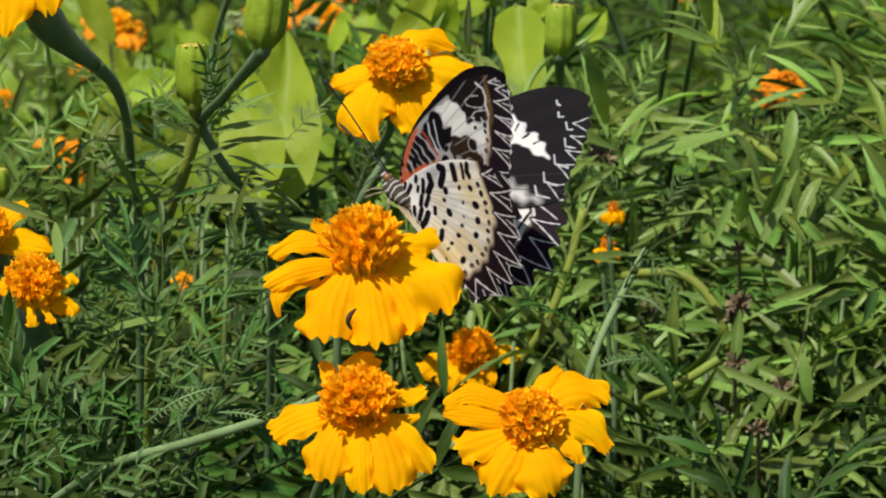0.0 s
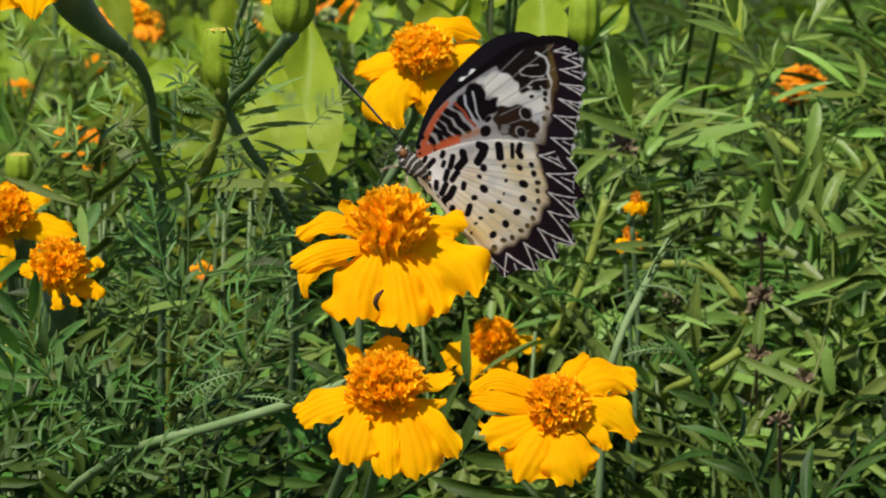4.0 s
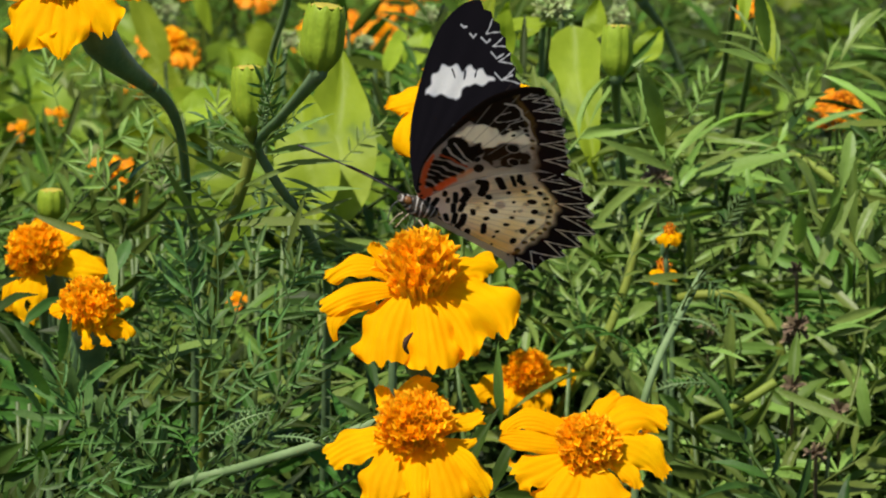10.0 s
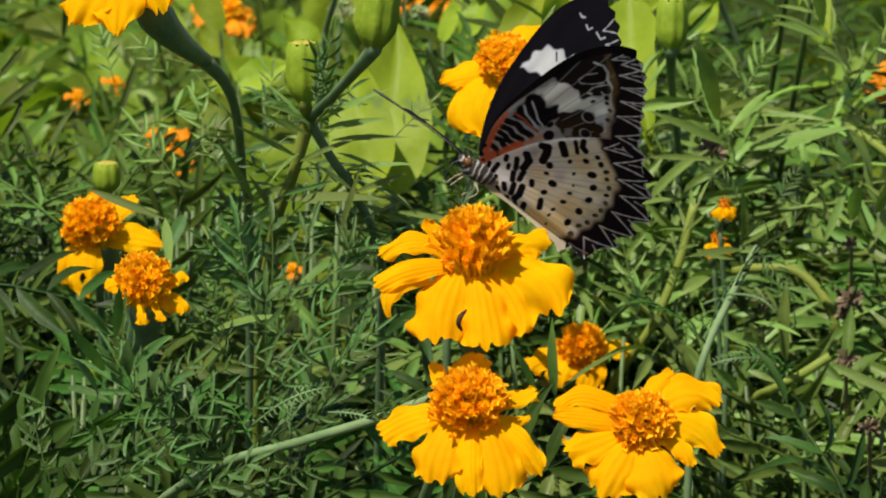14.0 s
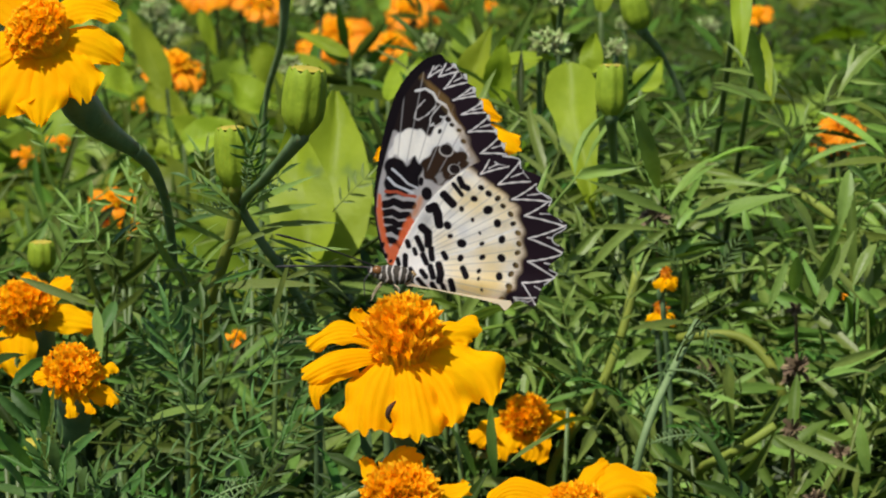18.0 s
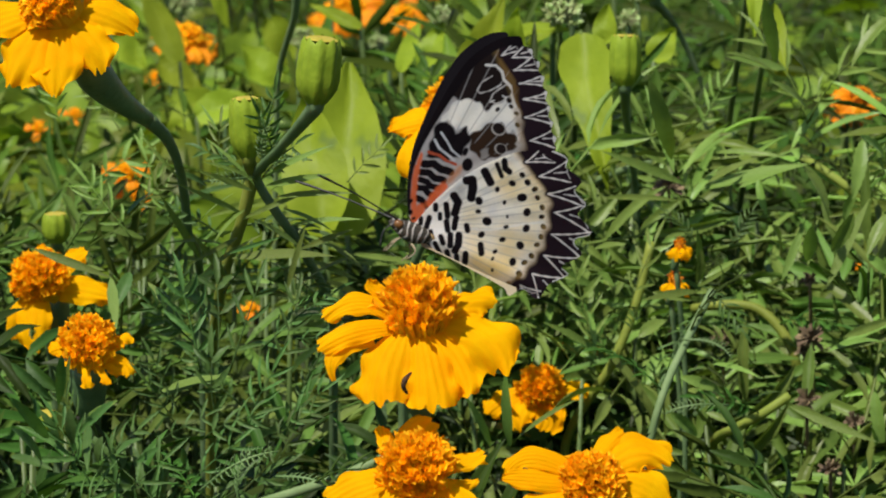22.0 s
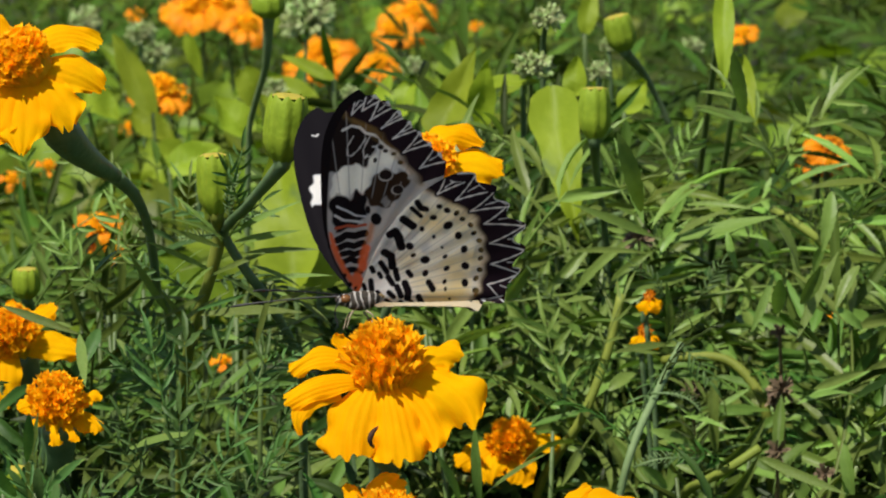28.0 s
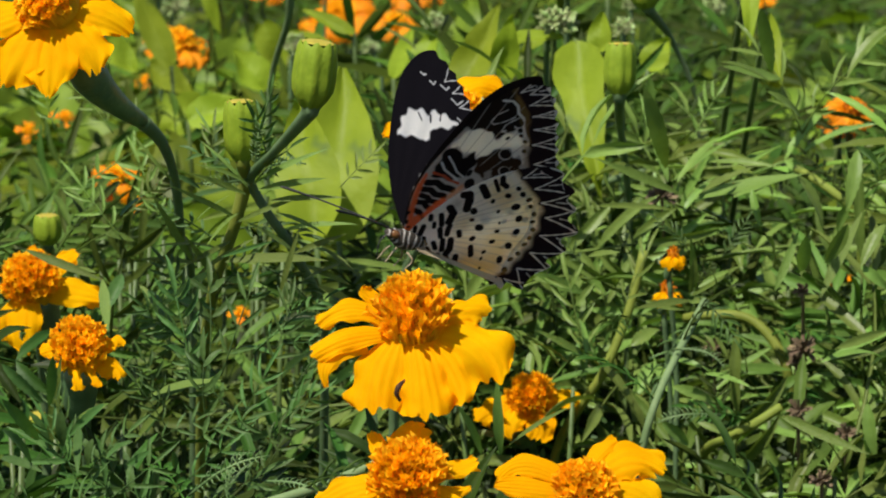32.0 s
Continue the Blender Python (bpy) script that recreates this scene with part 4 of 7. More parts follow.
BLADES = []
BLADES += [
    ((0.0145, 0.3049, -0.0224), (0.0154, 0.3260, 0.0198), 0.019, 0.02), ((0.0088, 0.2817, -0.0173), (0.0040, 0.3009, 0.0150), 0.016, 0.02),
    ((0.0479, 0.3823, 0.0009), (0.0581, 0.3870, 0.0258), 0.0125, 0.05), ((0.0594, 0.3826, 0.0045), (0.0610, 0.3741, 0.0234), 0.008, 0.03), ((0.0744, 0.3248, 0.0247), (0.0778, 0.2935, -0.0077), 0.0135, 0.05),
    ((0.0815, 0.3418, 0.0190), (0.0827, 0.3437, 0.0290), 0.006, 0.0), ((0.1171, 0.3159, 0.0494), (0.1154, 0.2995, 0.0289), 0.005, 0.0), ((0.1209, 0.3123, 0.0328), (0.1225, 0.2971, 0.0189), 0.0045, 0.0),
    ((0.1027, 0.4289, -0.0002), (0.1085, 0.4306, 0.0091), 0.008, 0.0), ((0.0612, 0.3848, 0.0156), (0.0734, 0.3728, 0.0195), 0.005, 0.0), ((0.0746, 0.4025, 0.0149), (0.0652, 0.4020, 0.0105), 0.004, 0.0),
]
BLADES += [
    ((-0.0424, 0.7318, -0.0468), (-0.0562, 0.7382, -0.0182), 0.010, 0.03), ((-0.0285, 0.6695, -0.0488), (-0.0446, 0.6674, -0.0621), 0.014, 0.03), ((-0.0325, 0.6090, -0.0458), (-0.0154, 0.6097, -0.0387), 0.012, 0.02),
    ((-0.0534, 0.7916, -0.0563), (-0.0364, 0.7886, -0.0672), 0.012, 0.02), ((-0.0075, 0.7286, -0.0554), (-0.0195, 0.7320, -0.0410), 0.013, 0.03), ((-0.0107, 0.8526, -0.0491), (-0.0021, 0.8481, -0.0691), 0.012, 0.02),
    ((-0.0364, 0.9756, -0.0523), (-0.0308, 0.9714, -0.0716), 0.006, 0.0), ((0.0179, 0.7889, -0.0553), (0.0009, 0.7922, -0.0423), 0.010, 0.02), ((0.0227, 0.6126, -0.0172), (0.0060, 0.6150, -0.0087), 0.0045, 0.0),
    ((0.1017, 0.5525, 0.0048), (0.1048, 0.5556, 0.0205), 0.006, 0.0), ((-0.0705, 0.7940, -0.0476), (-0.0578, 0.7913, -0.0584), 0.012, 0.02), ((-0.0986, 0.9136, -0.0682), (-0.1100, 0.9169, -0.0543), 0.012, 0.02),
]
BLADES += [
    ((0.0413, 0.5498, -0.0205), (0.0470, 0.5524, -0.0066), 0.008, 0.02), ((0.0342, 0.5498, -0.0222), (0.0407, 0.5828, -0.0093), 0.006, 0.0),
]
for p in ((-0.0073, 0.0860, 0.0264), (-0.0106, 0.0920, 0.0164), (0.0025, 0.0880, 0.0242), (0.0081, 0.1000, 0.0111), (-0.0045, 0.0820, 0.0366)):
    BLOOMS.append((Vector(p), -0.013))
for p0, p1, width, lobes in BLADES[:11]:
    for t in (0.2, 0.5, 0.8):
        BLOOMS.append((Vector(p0).lerp(Vector(p1), t), width * 0.55 + 0.004))

BLOOMS.append((Vector((0.0571, 0.2284, -0.0465)), 0.042))

# ---- foliage ----
rf = random.Random(21)


def half_width(y):
    return 0.10 + 0.115 * (y + 0.6)


def mid_x(y):
    return 0.045 + 0.055 * (y + 0.0)


def scatter(n, y0, y1, top, depth, power=1.0):
    """Places in the bed between two distances, most of them near its top."""
    out = []
    for _ in range(n):
        y = y0 + (y1 - y0) * rf.random() ** power
        x = mid_x(y) + rf.uniform(-1, 1) * half_width(y)
        p = (x, y, canopy(x, y) + top - depth * rf.random() ** 1.3)
        if clear(*p, 0.021 if y < 0.6 else 0.014):
            out.append(p)
    return out


def plant(place, label, leaves, seed, templates, size=(0.85, 1.2), spread=0.05, tall=0.16, up=0.0):
    """A marigold plant: a few upright stems, each hung with feathered leaves from the top of the bed downwards."""
    rp = random.Random(seed)
    x0, y0 = place
    root = thing("marigold_plant", (x0, y0, GROUND), label, "plant", "marigold plants")
    meshes = LEAF_MESH[templates]
    n_stem = 4
    tips = []
    for k in range(n_stem):
        a = 2 * math.pi * (k + rp.random()) / n_stem
        tx, ty = x0 + math.cos(a) * spread * rp.uniform(0.3, 1.0), y0 + math.sin(a) * spread * rp.uniform(0.3, 1.0)
        tz = canopy(tx, ty) - 0.02 + up
        tips.append((tx, ty, tz))
        line = [Vector((0, 0, 0)), Vector(((tx - x0) * 0.55, (ty - y0) * 0.55, (tz - GROUND) * 0.5)), Vector((tx - x0, ty - y0, tz - GROUND))]
        v, f = tube(line, [0.0018, 0.0013, 0.0005], 6, 5)
        part("stem", mesh_of("stem", v, f, M_STEM_DARK), root)
    for k in range(leaves):
        tx, ty, tz = tips[k % n_stem]
        down = tall * rp.random() ** 1.2
        t = 1 - down / (tz - GROUND)
        px, py = x0 + (tx - x0) * t + rp.gauss(0, 0.004), y0 + (ty - y0) * t + rp.gauss(0, 0.004)
        if not clear(px, py, tz - down, 0.020):
            continue
        m = leaf_pose(rp, px - x0, py - y0, tz - down - GROUND, 1.0, rp.uniform(*size))
        # lower leaves switch to the darker copy, which paints in their shade
        shaded = templates == "wide" and (down > 0.046 or rp.random() < 0.12 or (px > 0.11 and py < 0.30 and down > 0.018))
        part("leaf", (LEAF_MESH["shaded"] if shaded else meshes)[rp.randrange(len(meshes))], root, m)
    return root


LEAF_MESH = {"fine": [mesh_of("leaf", v, f, M_LEAF) for v, f in FINE], "wide": [mesh_of("leaf", v, f, M_LEAF_LIGHT) for v, f in WIDE], "shaded": [mesh_of("leaf", v, f, M_LEAF_SHADED) for v, f in WIDE]}
rp0 = random.Random(77)
for i in range(9):
    plant((-0.070 + 0.018 * (i % 5) + rp0.uniform(-0.008, 0.008), 0.055 + 0.05 * (i // 5) + rp0.uniform(-0.012, 0.012)),
          "bushy marigold plant with fine feathery dark green leaves", 44, 300 + i, "fine", size=(1.15, 1.6), spread=0.03)
for i in range(10):
    plant((0.055 + 0.03 * (i % 5) + rp0.uniform(-0.01, 0.01), 0.24 + 0.09 * (i // 5) + rp0.uniform(-0.02, 0.02)),
          "marigold plant with narrow pointed light green leaflets", 45, 330 + i, "wide", spread=0.05, tall=0.07, up=0.0 if i < 5 else -0.014)
# these plants wear the darker copy throughout, shade included in the colour
for i in range(8):
    plant((-0.075 + 0.020 * (i % 4) + rp0.uniform(-0.008, 0.008), 0.255 + 0.08 * (i // 4) + rp0.uniform(-0.02, 0.02)),
          "marigold plant with narrow pointed green leaflets, darkened for shade", 42, 360 + i, "shaded", size=(0.6, 0.95), spread=0.03, tall=0.05, up=0.016)
# hollows between the plants, where one looks down among bare stems
for p, r in (((0.1666, 0.5578, -0.1064), 0.030), ((0.1437, 0.4657, -0.1117), 0.026), ((0.1635, 0.4073, -0.0935), 0.010), ((0.0126, 0.2382, -0.0515), 0.012), ((-0.0043, 0.2402, -0.0454), 0.009), ((-0.0721, 0.2630, -0.0471), 0.012), ((0.0028, 0.2303, -0.0452), 0.010), ((-0.0419, 0.2304, -0.0517), 0.010), ((-0.0582, 0.1988, -0.0579), 0.008), ((0.0027, 0.2259, -0.0661), 0.008)):
    BLOOMS.append((Vector(p), r))
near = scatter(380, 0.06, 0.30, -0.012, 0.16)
# filler in the darkened green, so gaps between stems read as shade
joined("marigold_foliage", FINE, [rf.randrange(8) for _ in near], [leaf_pose(rf, *p, size=1.35) for p in near], M_LEAFS_SHADED,
       "feathery green marigold leaves between the stems, darkened for shade", "foliage")
right = [p for p in scatter(2300, 0.14, 0.5, 0.0, 0.10) if p[0] > 0.03 and not (p[1] < 0.215 and p[0] > 0.085 and rf.random() < 0.55)]
# shade painted by layer: near, deep and back leaflets get darker copies
layers = {"low": (M_LEAFS_SHADED, "crowded green marigold leaflets near the flowers, darkened for shade"), "top": (M_LEAFS, "crowded light green marigold leaflets and shoots"), "back": (M_LEAFS_BACK_SHADE, "crowded green marigold leaflets behind the shoots, darkened for shade")}
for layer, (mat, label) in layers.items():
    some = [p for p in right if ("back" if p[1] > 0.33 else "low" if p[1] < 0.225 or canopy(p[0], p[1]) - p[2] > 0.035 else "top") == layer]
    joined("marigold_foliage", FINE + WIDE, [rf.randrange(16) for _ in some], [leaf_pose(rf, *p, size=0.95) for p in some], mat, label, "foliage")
near = scatter(1150, 0.22, 0.62, -0.008, 0.16)
# again shade by colour: lower, left and back leaflets use darker copies
layers = {"top": (M_LEAFS, "narrow pointed light green leaflets on top of the bed"), "low": (M_LEAFS_SHADED, "green leaflets lower in the bed, darkened for shade"), "back": (M_LEAFS_BACK_SHADE, "green marigold leaflets farther back in the bed, darkened for shade")}
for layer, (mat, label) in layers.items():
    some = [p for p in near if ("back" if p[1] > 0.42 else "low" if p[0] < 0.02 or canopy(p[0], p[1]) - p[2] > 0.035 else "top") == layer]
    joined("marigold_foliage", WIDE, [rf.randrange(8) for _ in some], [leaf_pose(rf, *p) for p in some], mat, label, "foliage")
far = scatter(4200, 0.58, 6.5, 0.0, 0.20, 1.35)
# leaves far along one side take the back copy, shade in its colour
layers = {"light": (M_LEAFS_FAR, "distant green marigold leaves in a dense bed"), "dark": (M_LEAFS_BACK_SHADE, "distant green marigold leaves in a dense bed, darkened for shade")}
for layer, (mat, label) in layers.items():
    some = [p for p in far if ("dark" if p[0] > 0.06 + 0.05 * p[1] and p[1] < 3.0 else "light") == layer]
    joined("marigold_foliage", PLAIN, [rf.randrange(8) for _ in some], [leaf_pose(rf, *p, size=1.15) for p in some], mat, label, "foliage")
far = scatter(2200, 2.2, 8.0, 0.02, 0.15, 1.0)
joined("marigold_foliage", PLAIN, [rf.randrange(8) for _ in far], [leaf_pose(rf, *p, size=1.5) for p in far], M_LEAFS_FAR,
       "farthest green leaves that close the flower bed", "foliage")
far = scatter(400, 0.75, 5.0, 0.004, 0.06, 1.4)
joined("weed_foliage", BROADS, [rf.randrange(4) for _ in far], [leaf_pose(rf, *p, lean=0.6) for p in far], M_BROADS,
       "light green broad weed leaves among the marigolds", "foliage")

far = [p for p in scatter(1500, 0.40, 1.5, 0.010, 0.05, 1.2) if p[0] < 0.03 + 0.06 * p[1]]
joined("weed_foliage", BROADS, [rf.randrange(4) for _ in far], [leaf_pose(rf, *p, lean=0.6, size=0.75) for p in far], M_BROADS,
       "light green broad weed leaves behind the buds", "foliage")

# the bed goes on to both sides and round the viewer
aside = []
while len(aside) < 3200:
    x, y = rf.uniform(-1.6, 1.9), rf.uniform(-1.4, 5.0)
    if abs(x - mid_x(y)) > half_width(max(y, -0.45)) + 0.05 or y < -0.75:
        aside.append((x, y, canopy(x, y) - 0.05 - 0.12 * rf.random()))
# the whole surround shares the leaf colour that has shade in it
joined("marigold_foliage", PLAIN, [rf.randrange(8) for _ in aside], [leaf_pose(rf, *p, size=2.6) for p in aside], M_LEAFS_SHADED,
       "marigold leaves of the surrounding bed, in the shade-darkened green", "foliage")

# ---- single leaves, weeds and dried heads ----
def along(p0, p1, length, tilt=0.0, facing=None):
    """A pose that lays a leaf's +x from p0 to p1, its face turned to the open side, scaled to reach."""
    d = Vector(p1) - Vector(p0)
    x = d.normalized()
    z = facing or LIGHT_SIDE
    z = (z - x * z.dot(x)).normalized()
    z = Matrix.Rotation(radians(tilt), 3, x) @ z
    y = z.cross(x)
    m = Matrix((x, y, z)).transposed().to_4x4()
    return Matrix.Translation(p0) @ m @ Matrix.Scale(d.length / length, 4)


SPRIGS = []
SPRIGS += [  # blue-green feathered leaves low in front
    ("d", (-0.0323, 0.0249, -0.0063), (-0.0402, 0.0226, 0.0105)), ("d", (-0.0318, 0.0253, -0.0044), (-0.0226, 0.0217, 0.0086)), ("d", (-0.0308, 0.0240, -0.0102), (-0.0158, 0.0200, 0.0019)), ("d", (-0.0397, 0.0243, -0.0102), (-0.0529, 0.0212, 0.0019)), ("d", (-0.0374, 0.0170, -0.0153), (-0.0225, 0.0124, -0.0061)),
    ("d", (-0.0491, 0.0174, -0.0153), (-0.0529, 0.0206, -0.0009)), ("d", (-0.0448, 0.0110, -0.0155), (-0.0360, 0.0134, -0.0032)), ("d", (-0.0228, 0.0161, -0.0172), (-0.0118, 0.0118, -0.0070)), ("d", (-0.0141, 0.0218, -0.0179), (-0.0003, 0.0169, -0.0105)), ("d", (-0.0184, 0.0357, -0.0114), (-0.0042, 0.0323, 0.0038)),
    ("d", (-0.0044, 0.0408, -0.0140), (0.0038, 0.0377, 0.0014)), ("d", (-0.0177, 0.0363, 0.0040), (-0.0230, 0.0333, 0.0181)), ("d", (-0.0136, 0.0293, 0.0007), (-0.0016, 0.0246, 0.0097)), ("d", (-0.0332, 0.0302, 0.0010), (-0.0397, 0.0328, 0.0126)),
]
SPRIGS += [  # blue-green feathered leaves low in front
    ("d", (-0.0020, 0.0344, -0.0020), (0.0080, 0.0300, 0.0081)), ("d", (-0.0145, 0.0609, 0.0048), (-0.0188, 0.0593, 0.0262)), ("d", (-0.0113, 0.0611, 0.0067), (-0.0109, 0.0651, 0.0263)), ("d", (-0.0092, 0.0548, 0.0062), (-0.0006, 0.0585, 0.0259)), ("d", (-0.0011, 0.0544, 0.0061), (0.0065, 0.0576, 0.0229)),
    ("d", (-0.0166, 0.0680, 0.0094), (-0.0261, 0.0584, 0.0204)), ("d", (-0.0110, 0.0412, -0.0006), (-0.0134, 0.0389, 0.0175)), ("d", (-0.0061, 0.0408, -0.0016), (0.0004, 0.0381, 0.0163)), ("d", (-0.0180, 0.0415, -0.0005), (-0.0254, 0.0384, 0.0128)), ("d", (-0.0001, 0.0408, -0.0007), (0.0091, 0.0365, 0.0104)),
    ("d", (-0.0208, 0.0355, -0.0008), (-0.0106, 0.0302, 0.0055)), ("d", (-0.0136, 0.0750, 0.0141), (-0.0227, 0.0777, 0.0254)), ("d", (-0.0106, 0.0811, 0.0147), (-0.0028, 0.0770, 0.0262)), ("d", (0.0020, 0.0672, 0.0091), (0.0123, 0.0609, 0.0104)),
]
SPRIGS += [  # blue-green feathered leaves low in front
    ("d", (-0.0194, 0.0288, -0.0169), (-0.0408, 0.0291, 0.0077)), ("d", (-0.0155, 0.0281, -0.0188), (-0.0329, 0.0278, 0.0039)), ("d", (-0.0168, 0.0404, -0.0191), (0.0025, 0.0306, -0.0021)), ("d", (-0.0271, 0.0222, -0.0211), (-0.0103, 0.0168, -0.0127)), ("d", (-0.0380, 0.0232, -0.0193), (-0.0297, 0.0208, 0.0006)),
    ("d", (-0.0244, 0.0278, -0.0228), (-0.0212, 0.0255, -0.0037)),
]
SPRIGS += [  # fine feathered leaves
    ("f", (-0.0069, 0.0677, -0.0038), (-0.0205, 0.0710, 0.0085)), ("f", (0.0026, 0.0667, -0.0058), (0.0079, 0.0700, 0.0118)), ("f", (-0.0102, 0.0809, -0.0003), (-0.0251, 0.0848, 0.0142)), ("f", (-0.0037, 0.0755, 0.0052), (0.0133, 0.0771, 0.0178)), ("f", (-0.0004, 0.0768, 0.0416), (-0.0044, 0.0673, 0.0537)),
    ("f", (-0.0025, 0.0795, 0.0384), (-0.0011, 0.0707, 0.0558)), ("f", (-0.0032, 0.0850, 0.0352), (0.0060, 0.0747, 0.0465)), ("f", (-0.0038, 0.0848, 0.0342), (-0.0151, 0.0874, 0.0447)), ("f", (-0.0107, 0.0950, 0.0225), (-0.0222, 0.0972, 0.0310)), ("f", (-0.0085, 0.0953, 0.0245), (0.0108, 0.0886, 0.0255)),
    ("f", (-0.0022, 0.0937, 0.0181), (0.0125, 0.0855, 0.0109)), ("f", (0.0874, 0.1582, -0.0082), (0.0754, 0.1443, -0.0189)), ("f", (0.0875, 0.1592, -0.0035), (0.0984, 0.1510, -0.0116)), ("f", (0.0890, 0.1842, -0.0006), (0.0819, 0.1867, 0.0103)),
]
SPRIGS += [  # fine feathered leaves
    ("f", (0.0950, 0.1837, -0.0018), (0.1038, 0.1855, 0.0088)), ("f", (0.0713, 0.2429, -0.0169), (0.0624, 0.2457, -0.0052)),
]
SPRIGS += [  # thread-like leaflets about the bud stalks
    ("n", (-0.0033, 0.0732, 0.0376), (0.0070, 0.0624, 0.0467)), ("n", (-0.0041, 0.0731, 0.0366), (-0.0104, 0.0693, 0.0469)), ("n", (-0.0005, 0.0725, 0.0345), (0.0109, 0.0606, 0.0387)), ("n", (-0.0064, 0.0780, 0.0303), (-0.0157, 0.0677, 0.0379)), ("n", (-0.0069, 0.0778, 0.0293), (0.0027, 0.0667, 0.0366)),
    ("n", (0.0018, 0.0831, 0.0269), (0.0129, 0.0715, 0.0323)), ("n", (-0.0088, 0.0827, 0.0229), (-0.0181, 0.0724, 0.0307)), ("n", (0.0044, 0.0821, 0.0227), (-0.0037, 0.0720, 0.0315)), ("n", (-0.0148, 0.0884, 0.0196), (-0.0214, 0.0793, 0.0336)), ("n", (-0.0157, 0.0897, 0.0259), (-0.0089, 0.0792, 0.0354)),
    ("n", (-0.0093, 0.0756, 0.0181), (-0.0149, 0.0658, 0.0289)), ("n", (0.0053, 0.0810, 0.0175), (0.0137, 0.0700, 0.0251)), ("n", (-0.0147, 0.0819, 0.0178), (-0.0079, 0.0714, 0.0275)), ("n", (-0.0179, 0.0856, 0.0354), (-0.0253, 0.0815, 0.0439)),
]
SPRIGS += [  # thread-like leaflets about the bud stalks
    ("n", (0.0012, 0.0689, 0.0172), (0.0046, 0.0653, 0.0306)), ("n", (-0.0033, 0.0732, 0.0376), (0.0025, 0.0627, 0.0473)), ("n", (-0.0037, 0.0731, 0.0371), (-0.0087, 0.0626, 0.0445)), ("n", (-0.0025, 0.0730, 0.0365), (0.0089, 0.0612, 0.0412)), ("n", (-0.0044, 0.0729, 0.0356), (-0.0134, 0.0623, 0.0421)),
    ("n", (0.0004, 0.0779, 0.0312), (0.0087, 0.0656, 0.0325)), ("n", (-0.0075, 0.0772, 0.0262), (-0.0140, 0.0650, 0.0253)), ("n", (-0.0058, 0.0782, 0.0313), (-0.0118, 0.0661, 0.0308)), ("n", (-0.0016, 0.0786, 0.0343), (0.0038, 0.0674, 0.0406)), ("n", (0.0034, 0.0827, 0.0253), (0.0112, 0.0705, 0.0272)),
    ("n", (0.0059, 0.0816, 0.0206), (0.0136, 0.0690, 0.0201)), ("n", (-0.0083, 0.0825, 0.0219), (-0.0018, 0.0703, 0.0234)),
]
SPRIGS += [  # single lance-shaped leaflets
    ("s", (-0.0124, 0.1345, 0.0359), (-0.0156, 0.1358, 0.0414)), ("s", (-0.0146, 0.0826, 0.0209), (-0.0237, 0.0774, 0.0239)), ("s", (-0.0094, 0.0818, 0.0183), (-0.0010, 0.0753, 0.0179)), ("s", (0.1209, 0.2794, 0.0218), (0.1054, 0.2689, 0.0274)), ("s", (0.0879, 0.2228, 0.0081), (0.0823, 0.2272, 0.0282)),
    ("s", (0.0885, 0.2228, 0.0081), (0.0986, 0.2125, 0.0199)), ("s", (0.0929, 0.2218, 0.0042), (0.1164, 0.2104, 0.0130)), ("s", (0.0904, 0.2222, 0.0055), (0.0718, 0.2127, 0.0156)), ("s", (0.1218, 0.2162, -0.0175), (0.1312, 0.2199, 0.0024)), ("s", (0.1175, 0.2173, -0.0130), (0.1199, 0.2195, -0.0018)),
    ("s", (0.1116, 0.2169, -0.0161), (0.1173, 0.2195, -0.0024)), ("s", (0.0889, 0.1825, -0.0092), (0.0961, 0.1718, -0.0001)), ("s", (0.0889, 0.1823, -0.0101), (0.0777, 0.1710, -0.0076)), ("s", (0.0898, 0.1827, -0.0077), (0.0883, 0.1729, 0.0038)),
]
SPRIGS += [  # single lance-shaped leaflets
    ("s", (0.0894, 0.1824, -0.0095), (0.0929, 0.1704, -0.0075)), ("s", (0.1080, 0.1765, -0.0345), (0.1246, 0.1626, -0.0392)), ("s", (0.1267, 0.1739, -0.0436), (0.1252, 0.1649, -0.0280)), ("s", (0.1207, 0.2017, -0.0286), (0.1373, 0.2026, -0.0210)), ("s", (0.1223, 0.2017, -0.0284), (0.1394, 0.2018, -0.0244)),
    ("s", (0.0703, 0.2302, -0.0194), (0.0568, 0.2201, -0.0115)), ("s", (0.0703, 0.2154, -0.0317), (0.0596, 0.2057, -0.0213)), ("s", (0.0408, 0.1196, -0.0268), (0.0375, 0.1100, -0.0143)), ("s", (0.0461, 0.1197, -0.0249), (0.0564, 0.1094, -0.0132)), ("s", (0.0447, 0.1194, -0.0269), (0.0425, 0.1106, -0.0104)),
    ("s", (-0.0474, 0.1020, 0.0196), (-0.0323, 0.0944, 0.0152)), ("s", (-0.0322, 0.0944, 0.0154), (-0.0307, 0.0807, 0.0088)), ("s", (-0.0337, 0.1005, 0.0152), (-0.0405, 0.1071, 0.0161)), ("s", (-0.0219, 0.0995, 0.0124), (-0.0108, 0.0864, 0.0107)),
]
